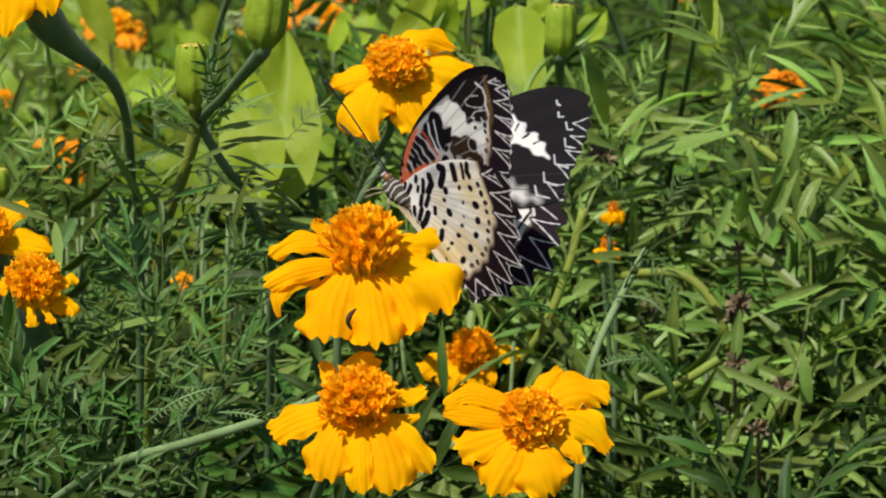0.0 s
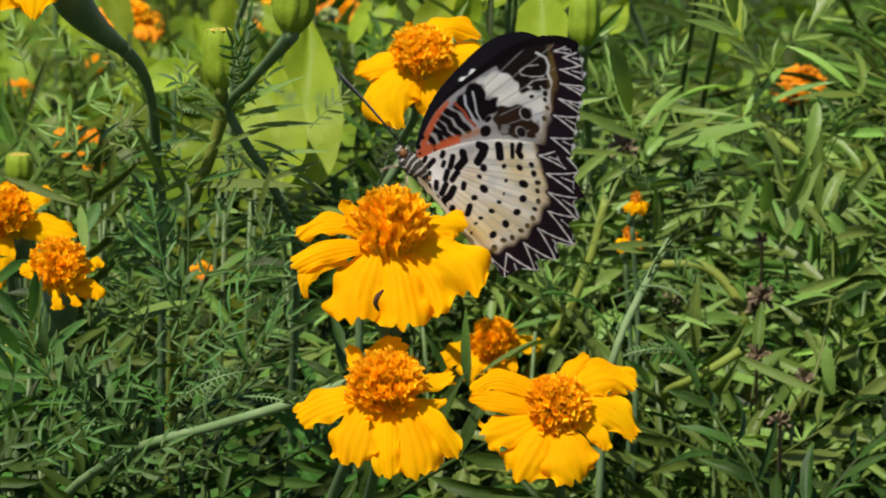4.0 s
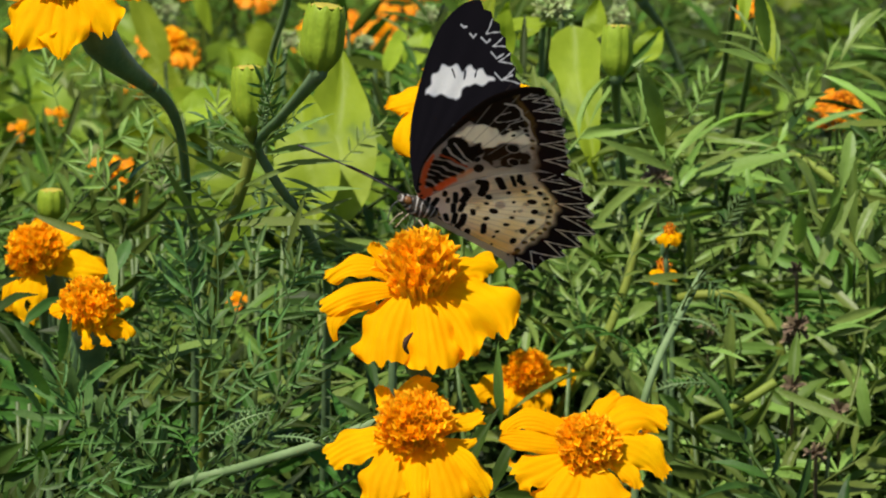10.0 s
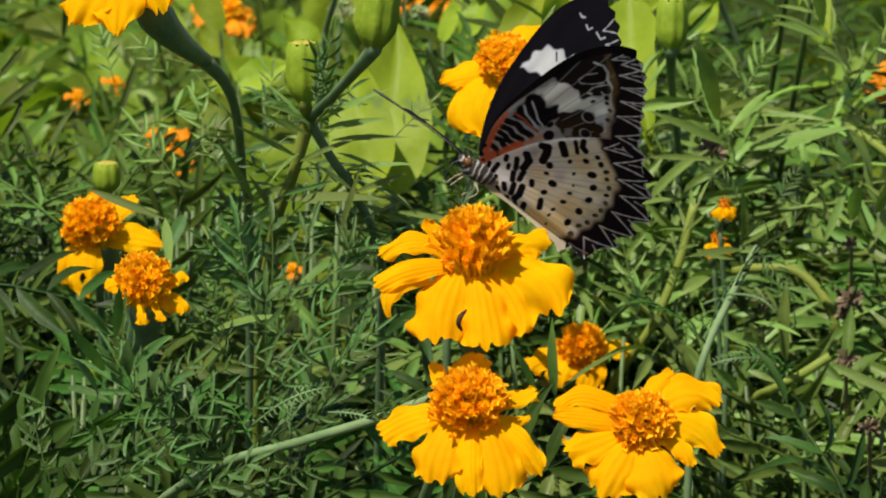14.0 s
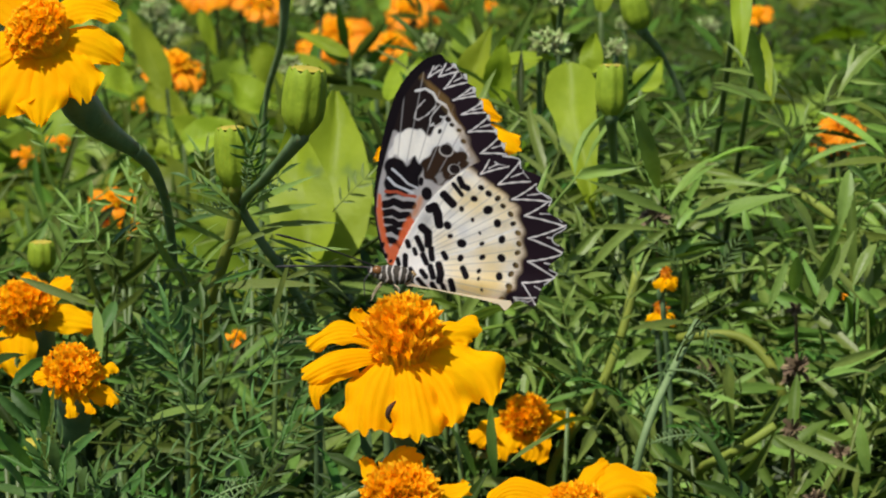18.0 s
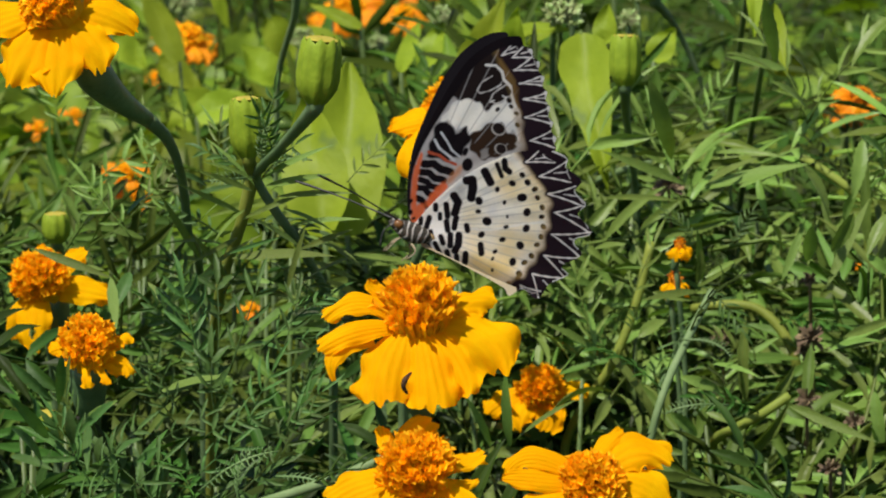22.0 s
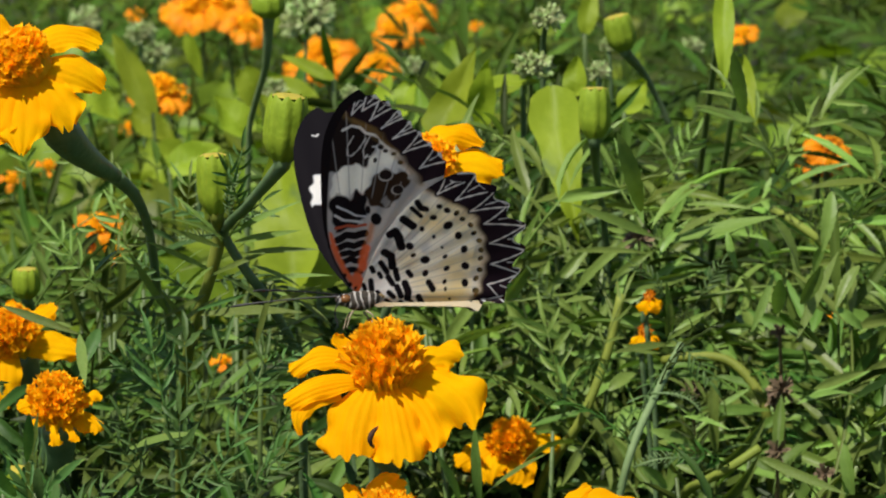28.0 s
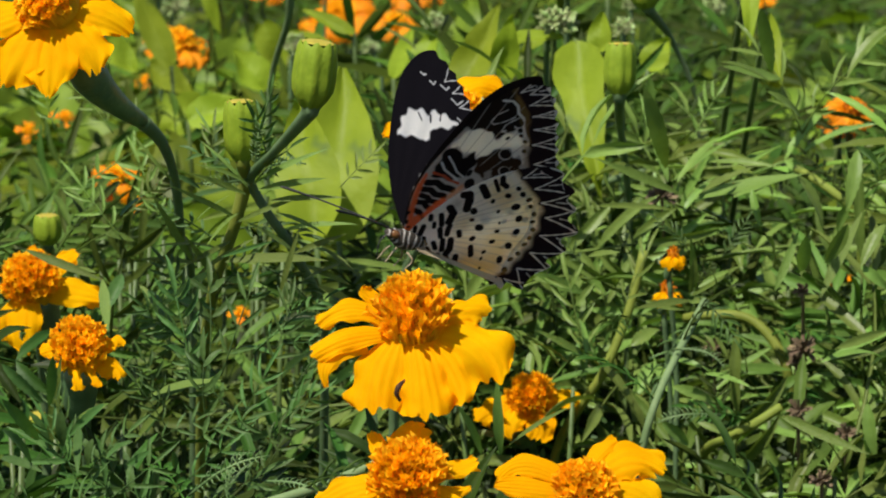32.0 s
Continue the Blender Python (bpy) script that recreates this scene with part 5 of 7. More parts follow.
SPRIGS += [  # single lance-shaped leaflets
    ("s", (-0.0256, 0.0998, 0.0130), (-0.0185, 0.0864, 0.0091)), ("s", (-0.0291, 0.1062, 0.0138), (-0.0313, 0.0931, 0.0091)), ("s", (-0.0230, 0.0662, -0.0006), (-0.0112, 0.0552, 0.0077)), ("s", (-0.0359, 0.0423, -0.0002), (-0.0285, 0.0314, 0.0077)), ("s", (-0.0390, 0.0417, -0.0040), (-0.0369, 0.0331, 0.0145)),
    ("s", (-0.0247, 0.0530, -0.0055), (-0.0189, 0.0428, 0.0054)), ("s", (-0.0099, 0.0733, 0.0220), (-0.0213, 0.0667, 0.0169)), ("s", (-0.0088, 0.0734, 0.0230), (0.0090, 0.0670, 0.0268)), ("s", (0.0090, 0.0729, 0.0257), (0.0157, 0.0659, 0.0233)), ("s", (0.0038, 0.0730, 0.0246), (0.0131, 0.0673, 0.0294)),
    ("s", (0.0381, 0.4327, 0.0054), (0.0288, 0.4347, 0.0134)),
]
SPRIGS += [  # broader feathered leaves
    ("w", (-0.0240, 0.1939, 0.0239), (-0.0372, 0.1964, 0.0337)), ("w", (-0.0366, 0.2242, 0.0198), (-0.0452, 0.2271, 0.0324)), ("w", (-0.0144, 0.1915, 0.0142), (-0.0128, 0.1948, 0.0309)), ("w", (-0.0515, 0.2544, 0.0146), (-0.0564, 0.2578, 0.0301)), ("w", (0.0136, 0.1902, 0.0138), (0.0236, 0.1920, 0.0244)),
    ("w", (-0.0313, 0.1614, 0.0134), (-0.0216, 0.1633, 0.0248)), ("w", (0.1254, 0.2766, 0.0091), (0.1145, 0.2830, 0.0380)), ("w", (0.1254, 0.2766, 0.0091), (0.1416, 0.2633, 0.0369)), ("w", (0.1362, 0.2542, -0.0088), (0.1470, 0.2464, 0.0154)), ("w", (0.1378, 0.2717, -0.0125), (0.1358, 0.2579, 0.0095)),
    ("w", (0.0694, 0.2035, -0.0301), (0.0625, 0.2094, -0.0028)), ("w", (0.0780, 0.2288, -0.0246), (0.0875, 0.2325, -0.0044)), ("w", (-0.0330, 0.1899, 0.0025), (-0.0473, 0.1939, 0.0195)), ("w", (-0.0244, 0.1900, 0.0048), (-0.0313, 0.1944, 0.0252)),
]
SPRIGS += [  # broader feathered leaves
    ("w", (-0.0432, 0.2222, 0.0087), (-0.0265, 0.2237, 0.0197)), ("w", (0.1101, 0.2359, -0.0433), (0.0960, 0.2275, -0.0274)), ("w", (0.1018, 0.3067, 0.0013), (0.1107, 0.3099, 0.0191)), ("w", (0.0806, 0.2740, -0.0129), (0.0685, 0.2762, -0.0047)),
]
rs = random.Random(91)
sprig_plants = [thing("marigold_shoot", (0, 0, GROUND), "leafy marigold shoot with narrow green leaflets", "plant", "marigold shoots") for _ in range(4)]
SINGLE = [mesh_of("leaflet", *leaflet(1.0, w, b, 0.3), M_LEAF_LIGHT) for w, b in ((0.10, 0.10), (0.12, 0.2), (0.14, 0.05))]
BLUE_FINE = [mesh_of("leaf", v, f, M_LEAF_BLUE) for v, f in FINE]
BLUE_WIDE = [mesh_of("leaf", v, f, M_LEAF_BLUE) for v, f in WIDE]
NARROW = [mesh_of("leaflet", *leaflet(1.0, w, b, 0.3), M_LEAF_LIGHT) for w, b in ((0.07, 0.25), (0.085, 0.1), (0.06, 0.4))]
FULL_F, FULL_W = [max(v[:, 0]) for v, f in FINE], [max(v[:, 0]) for v, f in WIDE]
for k, (kind, p0, p1) in enumerate(SPRIGS):
    home = sprig_plants[k % 4]
    off = Matrix.Translation((0, 0, -GROUND))
    i = rs.randrange(8)
    if kind == "d":
        part("leaf", BLUE_WIDE[i], home, off @ along(p0, p1, FULL_W[i], rs.uniform(-25, 25)))
    elif kind == "n":
        part("leaflet", NARROW[i % 3], home, off @ along(p0, p1, 1.0, rs.uniform(-40, 40)))
    elif kind == "s":
        part("leaflet", SINGLE[i % 3], home, off @ along(p0, p1, 1.0, rs.uniform(-35, 35)))
    elif kind == "f":
        part("leaf", BLUE_FINE[i], home, off @ along(p0, p1, FULL_F[i], rs.uniform(-30, 30)))
    else:
        part("leaf", LEAF_MESH["wide"][i], home, off @ along(p0, p1, FULL_W[i], rs.uniform(-30, 30)))

LANCES = {"light": [], "blue": []}
LANCES["light"] += [
    ((0.1056, 0.2035, 0.0505), (0.1105, 0.213, 0.0336), 0.0028), ((0.0978, 0.2097, 0.0374), (0.1108, 0.218, 0.0327), 0.0019), ((0.119, 0.2011, 0.0441), (0.1212, 0.2035, 0.0342), 0.0021),
    ((0.1389, 0.2357, 0.0414), (0.1271, 0.2285, 0.0322), 0.0022), ((0.1141, 0.2234, 0.0348), (0.1214, 0.2301, 0.0264), 0.0019), ((0.1088, 0.2161, 0.0298), (0.1195, 0.2215, 0.023), 0.0017),
    ((0.0799, 0.2013, 0.0335), (0.087, 0.2108, 0.0107), 0.0035), ((0.0982, 0.2126, 0.0202), (0.0869, 0.2024, 0.0131), 0.0021), ((0.093, 0.2327, 0.0025), (0.1071, 0.2253, 0.0113), 0.0020),
    ((0.1025, 0.2243, 0.004), (0.1195, 0.2317, 0.0091), 0.0016), ((0.1158, 0.2124, 0.0114), (0.1228, 0.2093, -0.0001), 0.0032), ((0.1316, 0.2299, 0.0138), (0.129, 0.2214, 0.0018), 0.0029),
]
LANCES["light"] += [
    ((0.1296, 0.2258, 0.0017), (0.1274, 0.2358, -0.007), 0.0026), ((0.1069, 0.2233, 0.0064), (0.1079, 0.2191, -0.0019), 0.0016), ((0.0708, 0.2138, 0.0045), (0.0896, 0.2216, 0.0033), 0.0013),
    ((0.1281, 0.2116, 0.018), (0.1378, 0.2215, 0.0099), 0.0022), ((0.0987, 0.2371, 0.0099), (0.1134, 0.2283, 0.0117), 0.0013), ((0.0906, 0.2168, 0.002), (0.0962, 0.2216, 0.0099), 0.0014),
]
LANCES["light"] += [
    ((0.0794, 0.1872, -0.0111), (0.0881, 0.1855, -0.013), 0.0014), ((0.0892, 0.1895, -0.0121), (0.094, 0.1811, -0.0099), 0.0010), ((0.0881, 0.1693, 0.0022), (0.0879, 0.1714, -0.0068), 0.0015),
    ((0.0893, 0.1731, -0.0051), (0.0971, 0.1748, -0.0006), 0.0011), ((0.0896, 0.1541, 0.0027), (0.0929, 0.1588, -0.0026), 0.0009), ((0.1082, 0.177, -0.0343), (0.1279, 0.188, -0.0462), 0.0023),
    ((0.123, 0.1534, -0.0256), (0.1241, 0.1503, -0.0372), 0.0025), ((0.0829, 0.1616, -0.0237), (0.0929, 0.1608, -0.0265), 0.0020), ((0.0747, 0.167, -0.0163), (0.0813, 0.1707, -0.0123), 0.0027),
    ((0.1212, 0.1862, -0.0219), (0.1339, 0.1935, -0.0192), 0.0018), ((0.1143, 0.1629, -0.0193), (0.1301, 0.1701, -0.0164), 0.0017), ((0.121, 0.1726, 0.0086), (0.1176, 0.178, -0.0017), 0.0027),
]
LANCES["light"] += [
    ((0.1281, 0.1672, 0.0096), (0.1214, 0.1613, 0.0026), 0.0024), ((0.1225, 0.1635, 0.0014), (0.1286, 0.1621, -0.0034), 0.0020), ((0.1046, 0.1814, 0.0043), (0.1095, 0.191, -0.0044), 0.0025),
    ((0.1087, 0.1492, 0.011), (0.109, 0.1557, 0.0012), 0.0026), ((0.0907, 0.182, -0.0371), (0.0968, 0.1792, -0.0387), 0.0014), ((0.0804, 0.1575, -0.0304), (0.0874, 0.1615, -0.0366), 0.0023),
    ((0.0949, 0.1566, -0.0383), (0.102, 0.1576, -0.0416), 0.0016), ((0.0644, 0.1541, 0.006), (0.0701, 0.1493, 0.0083), 0.0013), ((0.0657, 0.1913, -0.0161), (0.067, 0.1804, -0.0223), 0.0014),
    ((0.0924, 0.1849, -0.0269), (0.1011, 0.1739, -0.0257), 0.0012), ((0.0979, 0.1482, -0.0247), (0.104, 0.1533, -0.0248), 0.0011),
]
LANCES["blue"] += [
    ((-0.0289, 0.1023, 0.0145), (-0.0317, 0.0957, 0.0088), 0.0023), ((-0.0234, 0.0876, 0.0147), (-0.0191, 0.077, 0.0119), 0.0017), ((-0.0203, 0.0924, 0.0135), (-0.0113, 0.0848, 0.0121), 0.0017),
    ((-0.0209, 0.0751, -0.0051), (-0.0258, 0.0825, -0.0126), 0.0017), ((-0.0232, 0.079, -0.0046), (-0.008, 0.0877, 0.0004), 0.0018), ((-0.0072, 0.087, 0.0028), (-0.0004, 0.0759, 0.0069), 0.0013),
    ((-0.0038, 0.0741, 0.0163), (0.0018, 0.0858, 0.015), 0.0010), ((-0.0092, 0.0674, 0.0252), (0.0007, 0.0753, 0.0266), 0.0007), ((-0.0183, 0.0919, 0.0357), (-0.0126, 0.0952, 0.0327), 0.0010),
    ((-0.0277, 0.0739, 0.0315), (-0.0238, 0.0835, 0.0345), 0.0011),
]
LANCES["blue"] += [
    ((-0.0459, 0.0288, 0.0153), (-0.039, 0.0306, 0.0071), 0.0016), ((-0.0445, 0.0105, 0.0139), (-0.0372, 0.021, 0.002), 0.0018), ((-0.0445, 0.009, 0.0089), (-0.0389, 0.017, 0.0012), 0.0019),
    ((-0.0365, 0.02, 0.0187), (-0.0375, 0.0284, 0.007), 0.0016), ((-0.035, 0.0126, 0.0111), (-0.0349, 0.0128, 0.0043), 0.0016), ((-0.0325, 0.0225, 0.0057), (-0.0325, 0.0105, 0.0022), 0.0014),
    ((-0.0297, 0.0146, 0.0057), (-0.0312, 0.0139, 0.0008), 0.0015), ((-0.0282, 0.0248, 0.0091), (-0.0352, 0.027, 0.0031), 0.0014), ((-0.0257, 0.0295, 0.0001), (-0.0312, 0.03, -0.0027), 0.0012),
    ((-0.0203, 0.0153, 0.0033), (-0.0252, 0.0174, -0.0004), 0.0011), ((-0.0163, 0.0117, 0.0042), (-0.0158, 0.0136, 0.0005), 0.0010), ((-0.0458, 0.0211, 0.0008), (-0.0392, 0.0118, 0.0015), 0.0015),
]
LANCES["blue"] += [
    ((-0.0414, 0.0269, 0.0074), (-0.0369, 0.027, 0.0011), 0.0013), ((-0.0273, 0.0096, 0.0036), (-0.0236, 0.0155, 0.006), 0.0010),
]

rq = random.Random(57)
for tone, mat in (("light", M_LEAF_LIGHT), ("blue", M_LEAF_BLUE)):
    lance_plants = [thing("marigold_shoot", (0, 0, GROUND), "marigold shoot with large toothed lance-shaped leaflets", "plant", "marigold shoots") for _ in range(3)]
    for k, (p0, p1, width) in enumerate(LANCES[tone]):
        ln = (Vector(p1) - Vector(p0)).length
        v, f = lance(ln, width * 1.15, rq.uniform(0.1, 0.55), rq.uniform(0.25, 0.55), rq.uniform(-0.06, 0.06), rq.uniform(-0.5, 0.5), 15, 0.07)
        part("leaflet", mesh_of("leaflet", v, f, mat), lance_plants[k % 3], Matrix.Translation((0, 0, -GROUND)) @ along(p0, p1, ln, rq.uniform(-35, 35)))

M_FERN = material("fern_thread", [(0.3, (0.10, 0.18, 0.055)), (0.7, (0.17, 0.27, 0.095))], 160, 0.5, 0.2, None, 0.1, 800, 0.15)
for k, (p0, p1) in enumerate([((-0.0020, 0.076, 0.0380), (0.0008, 0.074, 0.0505)), ((-0.0140, 0.020, -0.0060), (0.0021, 0.016, 0.0012)), ((-0.0071, 0.020, -0.0088), (-0.0030, 0.020, 0.0023)), ((0.0884, 0.120, -0.0191), (0.0735, 0.120, -0.0200)),
                              ((-0.0010, 0.018, -0.0030), (0.0110, 0.014, -0.0075)), ((-0.0030, 0.078, 0.0380), (0.0075, 0.072, 0.0405)), ((0.0800, 0.130, -0.0080), (0.0905, 0.125, -0.0125)), ((-0.0040, 0.080, 0.0370), (-0.0150, 0.074, 0.0385))]):
    ln = (Vector(p1) - Vector(p0)).length
    ob = thing("marigold_leaf", p0, "thread-fine curling marigold leaf on a stalk", "leaf", "thread-fine leaves")
    v, f = fern(rq, ln)
    part("rachis", mesh_of("rachis", v, f, M_FERN), ob, Matrix.Translation([-c for c in p0]) @ along(p0, p1, ln, rq.uniform(-30, 30)))

STEMS = []
STEMS.append(("pale green smooth stalk lying slantwise through the leaves", M_STEM_PALE, 0.00088, [(0.0208, 0.0121, 0.0028), (0.0083, 0.0118, -0.0022), (-0.0054, 0.0175, -0.0080), (-0.0204, 0.0291, -0.0157), (-0.0396, 0.0613, -0.0432), (-0.0504, 0.0569, -0.3000)]))
STEMS.append(("pale upright marigold stalk with fine side leaves", M_STEM_PALE, 0.0008, [(0.0880, 0.1472, -0.0020), (0.0819, 0.1339, -0.0082), (0.0754, 0.1203, -0.0163), (0.0723, 0.1182, -0.0273), (0.0678, 0.1296, -0.2720)]))
STEMS.append(("thin pale stalk leaning across the weeds", M_STEM_PALE, 0.0010, [(0.1122, 0.3762, -0.0162), (0.0917, 0.3527, -0.0153), (0.0804, 0.3408, -0.0161), (0.0685, 0.3403, -0.0206), (0.0560, 0.3520, -0.0270), (0.0480, 0.3720, -0.0600), (0.0450, 0.3800, -0.3600)]))
STEMS.append(("green marigold stalk with clustered leaflets", M_STEM_OLIVE, 0.0011, [(0.0846, 0.2434, -0.0120), (0.0803, 0.2404, -0.0274), (0.0747, 0.2380, -0.0402), (0.0645, 0.2464, -0.0613), (0.0577, 0.2199, -0.2823)]))
STEMS.append(("slender green stalk rising behind the flower", M_STALK, 0.0009, [(0.0359, 0.1792, 0.0131), (0.0297, 0.1776, 0.0035), (0.0251, 0.1863, -0.0146), (0.0241, 0.1812, -0.2719)]))
STEMS.append(("thick olive marigold branch bending through the leaves", M_STEM_OLIVE, 0.0012, [(0.0963, 0.262, -0.0327), (0.1011, 0.258, -0.031), (0.1109, 0.255, -0.0314), (0.1181, 0.25, -0.0391), (0.1207, 0.25, -0.0524), (0.1247, 0.27, -0.39)]))
STEMS.append(("yellow-green marigold branch low in the leaves", M_STEM_OLIVE, 0.0011, [(0.1114, 0.2, -0.0384), (0.1051, 0.2, -0.0426), (0.1, 0.205, -0.047), (0.0959, 0.22, -0.056), (0.0999, 0.24, -0.39)]))
STEMS.append(("olive marigold branch among the shoots", M_STEM_OLIVE, 0.0011, [(0.1276, 0.3, -0.0041), (0.1295, 0.29, -0.0039), (0.1386, 0.285, -0.0106), (0.1425, 0.29, -0.0188), (0.1465, 0.31, -0.39)]))
for label, mat, r, line in STEMS:
    ob = thing("marigold_stalk", line[-1], label, "stem", "bare stalks")
    v, f = tube([Vector(p) - Vector(line[-1]) for p in line], [r] * len(line), 8, 6)
    part("stem", mesh_of("stem", v, f, mat), ob)
    for j in range(3):
        t = (j + 1) / 4
        k = int(t * (len(line) - 1))
        a = Vector(line[k]).lerp(Vector(line[min(k + 1, len(line) - 1)]), t * (len(line) - 1) - k) - Vector(line[-1])
        part("leaf", LEAF_MESH["fine"][j], ob, Matrix.Translation(a) @ leaf_pose(rs, 0, 0, 0, 1.0, 0.45))

for k, (p0, p1, width, lobes) in enumerate(BLADES):
    rb = random.Random(500 + k)
    ln = (Vector(p1) - Vector(p0)).length
    ob = thing("weed_plant", (p0[0], p0[1], GROUND), "light green weed with a broad soft leaf", "plant", "broad-leaved weeds")
    v, f = broad(rb, ln, width, lobes * (1.3 if lobes > 0.04 else 1), rb.uniform(0.05, 0.2), 22, 11, lobes > 0.04)
    back = Matrix.Translation((-p0[0], -p0[1], -GROUND))
    part("leaf", mesh_of("leaf", v, f, M_BROAD), ob, back @ along(p0, p1, ln, rb.uniform(-15, 15)), "broad yellow-green leaf")
    v, f = tube([(0.0, 0.20 if p1[2] < p0[2] else 0.05, 0), (0.004, 0.14 if p1[2] < p0[2] else 0.03, (p0[2] - GROUND) * 0.7), (0, 0.0, p0[2] - GROUND)], [0.0014, 0.0010, 0.0007], 6, 5)
    part("stem", mesh_of("stem", v, f, M_STEM_DARK), ob)


def white_head(place, r, seed, stem_to):
    """A round cluster of tiny white-green florets on a thin stalk."""
    rw = random.Random(seed)
    ob = thing("weed_flower", place, "fluffy pale green and white weed flower head", "flower", "white weed flowers")
    verts, faces = [], []
    for i in range(130):
        a, z = i * 2.4, 1 - 1.7 * (i + 0.5) / 130
        q = math.sqrt(max(0, 1 - z * z))
        d = Vector((math.cos(a) * q, math.sin(a) * q, z * 0.9))
        c, s1 = d * r * rw.uniform(0.45, 1.10), d.orthogonal().normalized()
        s2 = d.cross(s1)
        w = r * rw.uniform(0.09, 0.16)
        o = len(verts)
        verts += [c * 0.3, c + s1 * w, c + s2 * w, c - s1 * w, c - s2 * w, c * 1.18]
        faces += [(o, o + 1, o + 2), (o, o + 2, o + 3), (o, o + 3, o + 4), (o, o + 4, o + 1), (o + 5, o + 2, o + 1), (o + 5, o + 3, o + 2), (o + 5, o + 4, o + 3), (o + 5, o + 1, o + 4)]
    part("flower_ball", mesh_of("flower_ball", verts, faces, M_WHITE, False), ob)
    v, f = tube([(0, 0, 0)] + [Vector(p) - Vector(place) for p in stem_to], [0.0008] * (1 + len(stem_to)), 6, 5)
    part("stem", mesh_of("stem", v, f, M_STALK), ob)


for k, (p, r, foot) in enumerate([
    ((0.0734, 0.3733, 0.0217), 0.0042, (0.0711, 0.3841, 0.0140)), ((0.0780, 0.3876, 0.0326), 0.0036, (0.0775, 0.3978, 0.0226)), ((0.0471, 0.5528, -0.0049), 0.0030, (0.0445, 0.5623, -0.0190)), ((0.0282, 0.6114, -0.0219), 0.0026, (0.0317, 0.6095, -0.0302)),
    ((0.0907, 0.3723, 0.0203), 0.0026, (0.0904, 0.3701, 0.0097)), ((0.0160, 0.9149, -0.0389), 0.0090, (0.0143, 0.9109, -0.0584)), ((-0.0610, 1.0958, -0.0689), 0.0060, (-0.0614, 1.0921, -0.0869)), ((-0.0256, 0.6692, -0.0498), 0.0024, (-0.0248, 0.6670, -0.0605)),
    ((-0.0940, 1.2175, -0.0797), 0.0070, (-0.0945, 1.2135, -0.0991)), ((-0.0546, 1.0936, -0.0780), 0.0055, (-0.0563, 1.0903, -0.0947)), ((0.0022, 0.7315, -0.0393), 0.0040, (0.0009, 0.7290, -0.0515)), ((0.1140, 0.6108, -0.0075), 0.0022, (0.1147, 0.6089, -0.0168)), ((0.1686, 0.8463, -0.0440), 0.0040, (0.1695, 0.8437, -0.0562))]):
    white_head(p, r * 1.2, 700 + k, [foot, (foot[0] + 0.004, foot[1] + 0.01, GROUND)])


def dried(place, r, seed):
    """A withered brown flower head on a dead stalk."""
    rd = random.Random(seed)
    ob = thing("dried_flower", place, "withered brown marigold head on a dead stalk", "dried flower", "dried heads")
    verts, faces = [], []
    for i in range(46):
        d = Vector((rd.gauss(0, 1), rd.gauss(0, 1), rd.gauss(0.4, 0.8))).normalized()
        s1 = d.orthogonal().normalized() * r * rd.uniform(0.1, 0.3)
        c = d * r * rd.uniform(0.5, 1.2)
        o = len(verts)
        verts += [c * 0.2 - s1 * 0.5, c * 0.2 + s1 * 0.5, c + s1, c - s1 * 0.6]
        faces.append((o, o + 1, o + 2, o + 3))
    part("head", mesh_of("head", verts, faces, M_DRY, False), ob)
    v, f = tube([(0, 0, 0), (0.002, 0.012, -0.02), (0.0, 0.10, GROUND - place[2])], [0.0004] * 3, 6, 5)
    part("stem", mesh_of("stem", v, f, M_DRY), ob)


for k, (p, r) in enumerate([((0.1196, 0.2283, -0.0189), 0.0022), ((0.1199, 0.2257, -0.0316), 0.0034), ((0.1018, 0.2498, -0.0370), 0.0026), ((0.0917, 0.2750, -0.0057), 0.0036), ((0.1151, 0.1997, -0.0394), 0.0028), ((0.1257, 0.1983, -0.0445), 0.0024), ((0.1156, 0.1653, -0.0458), 0.0026), ((0.1186, 0.2289, -0.0350), 0.0024)]):
    dried(p, r, 800 + k)

# ---- butterfly ----
UNIT = 0.6 / 6385.0  # metres to one step of the wing drawing
PHI = radians(14.0)  # slant of the drawing against the body
FORE = [(0, 0), (-12, 21), (-23, 78), (-23, 136), (-12, 194), (8, 266), (29, 313), (55, 345), (83, 365), (112, 370), (148, 341), (177, 291), (195, 251), (220, 197),
        (200, 150), (140, 80), (60, 15)]
HIND = [(0, 0), (33, 64), (76, 122), (141, 172), (204, 192), (237, 184), (240, 167), (273, 150), (267, 129), (292, 111), (284, 89), (317, 62), (291, 40), (311, 19), (283, -10), (298, -23), (268, -48), (254, -78),
        (224, -67), (201, -85), (189, -73), (148, -60), (76, -42), (26, -33)]
BLACK, WHITE = (0.010, 0.007, 0.010), (0.92, 0.92, 0.93)
CREAM, YELLOW, RED, TAN = (0.98, 0.98, 0.975), (0.92, 0.72, 0.26), (0.85, 0.17, 0.055), (0.40, 0.25, 0.12)


def dense(points, n=10):
    return np.array([(v.x, v.y) for v in smooth_line([(x, y, 0) for x, y in points], n)])


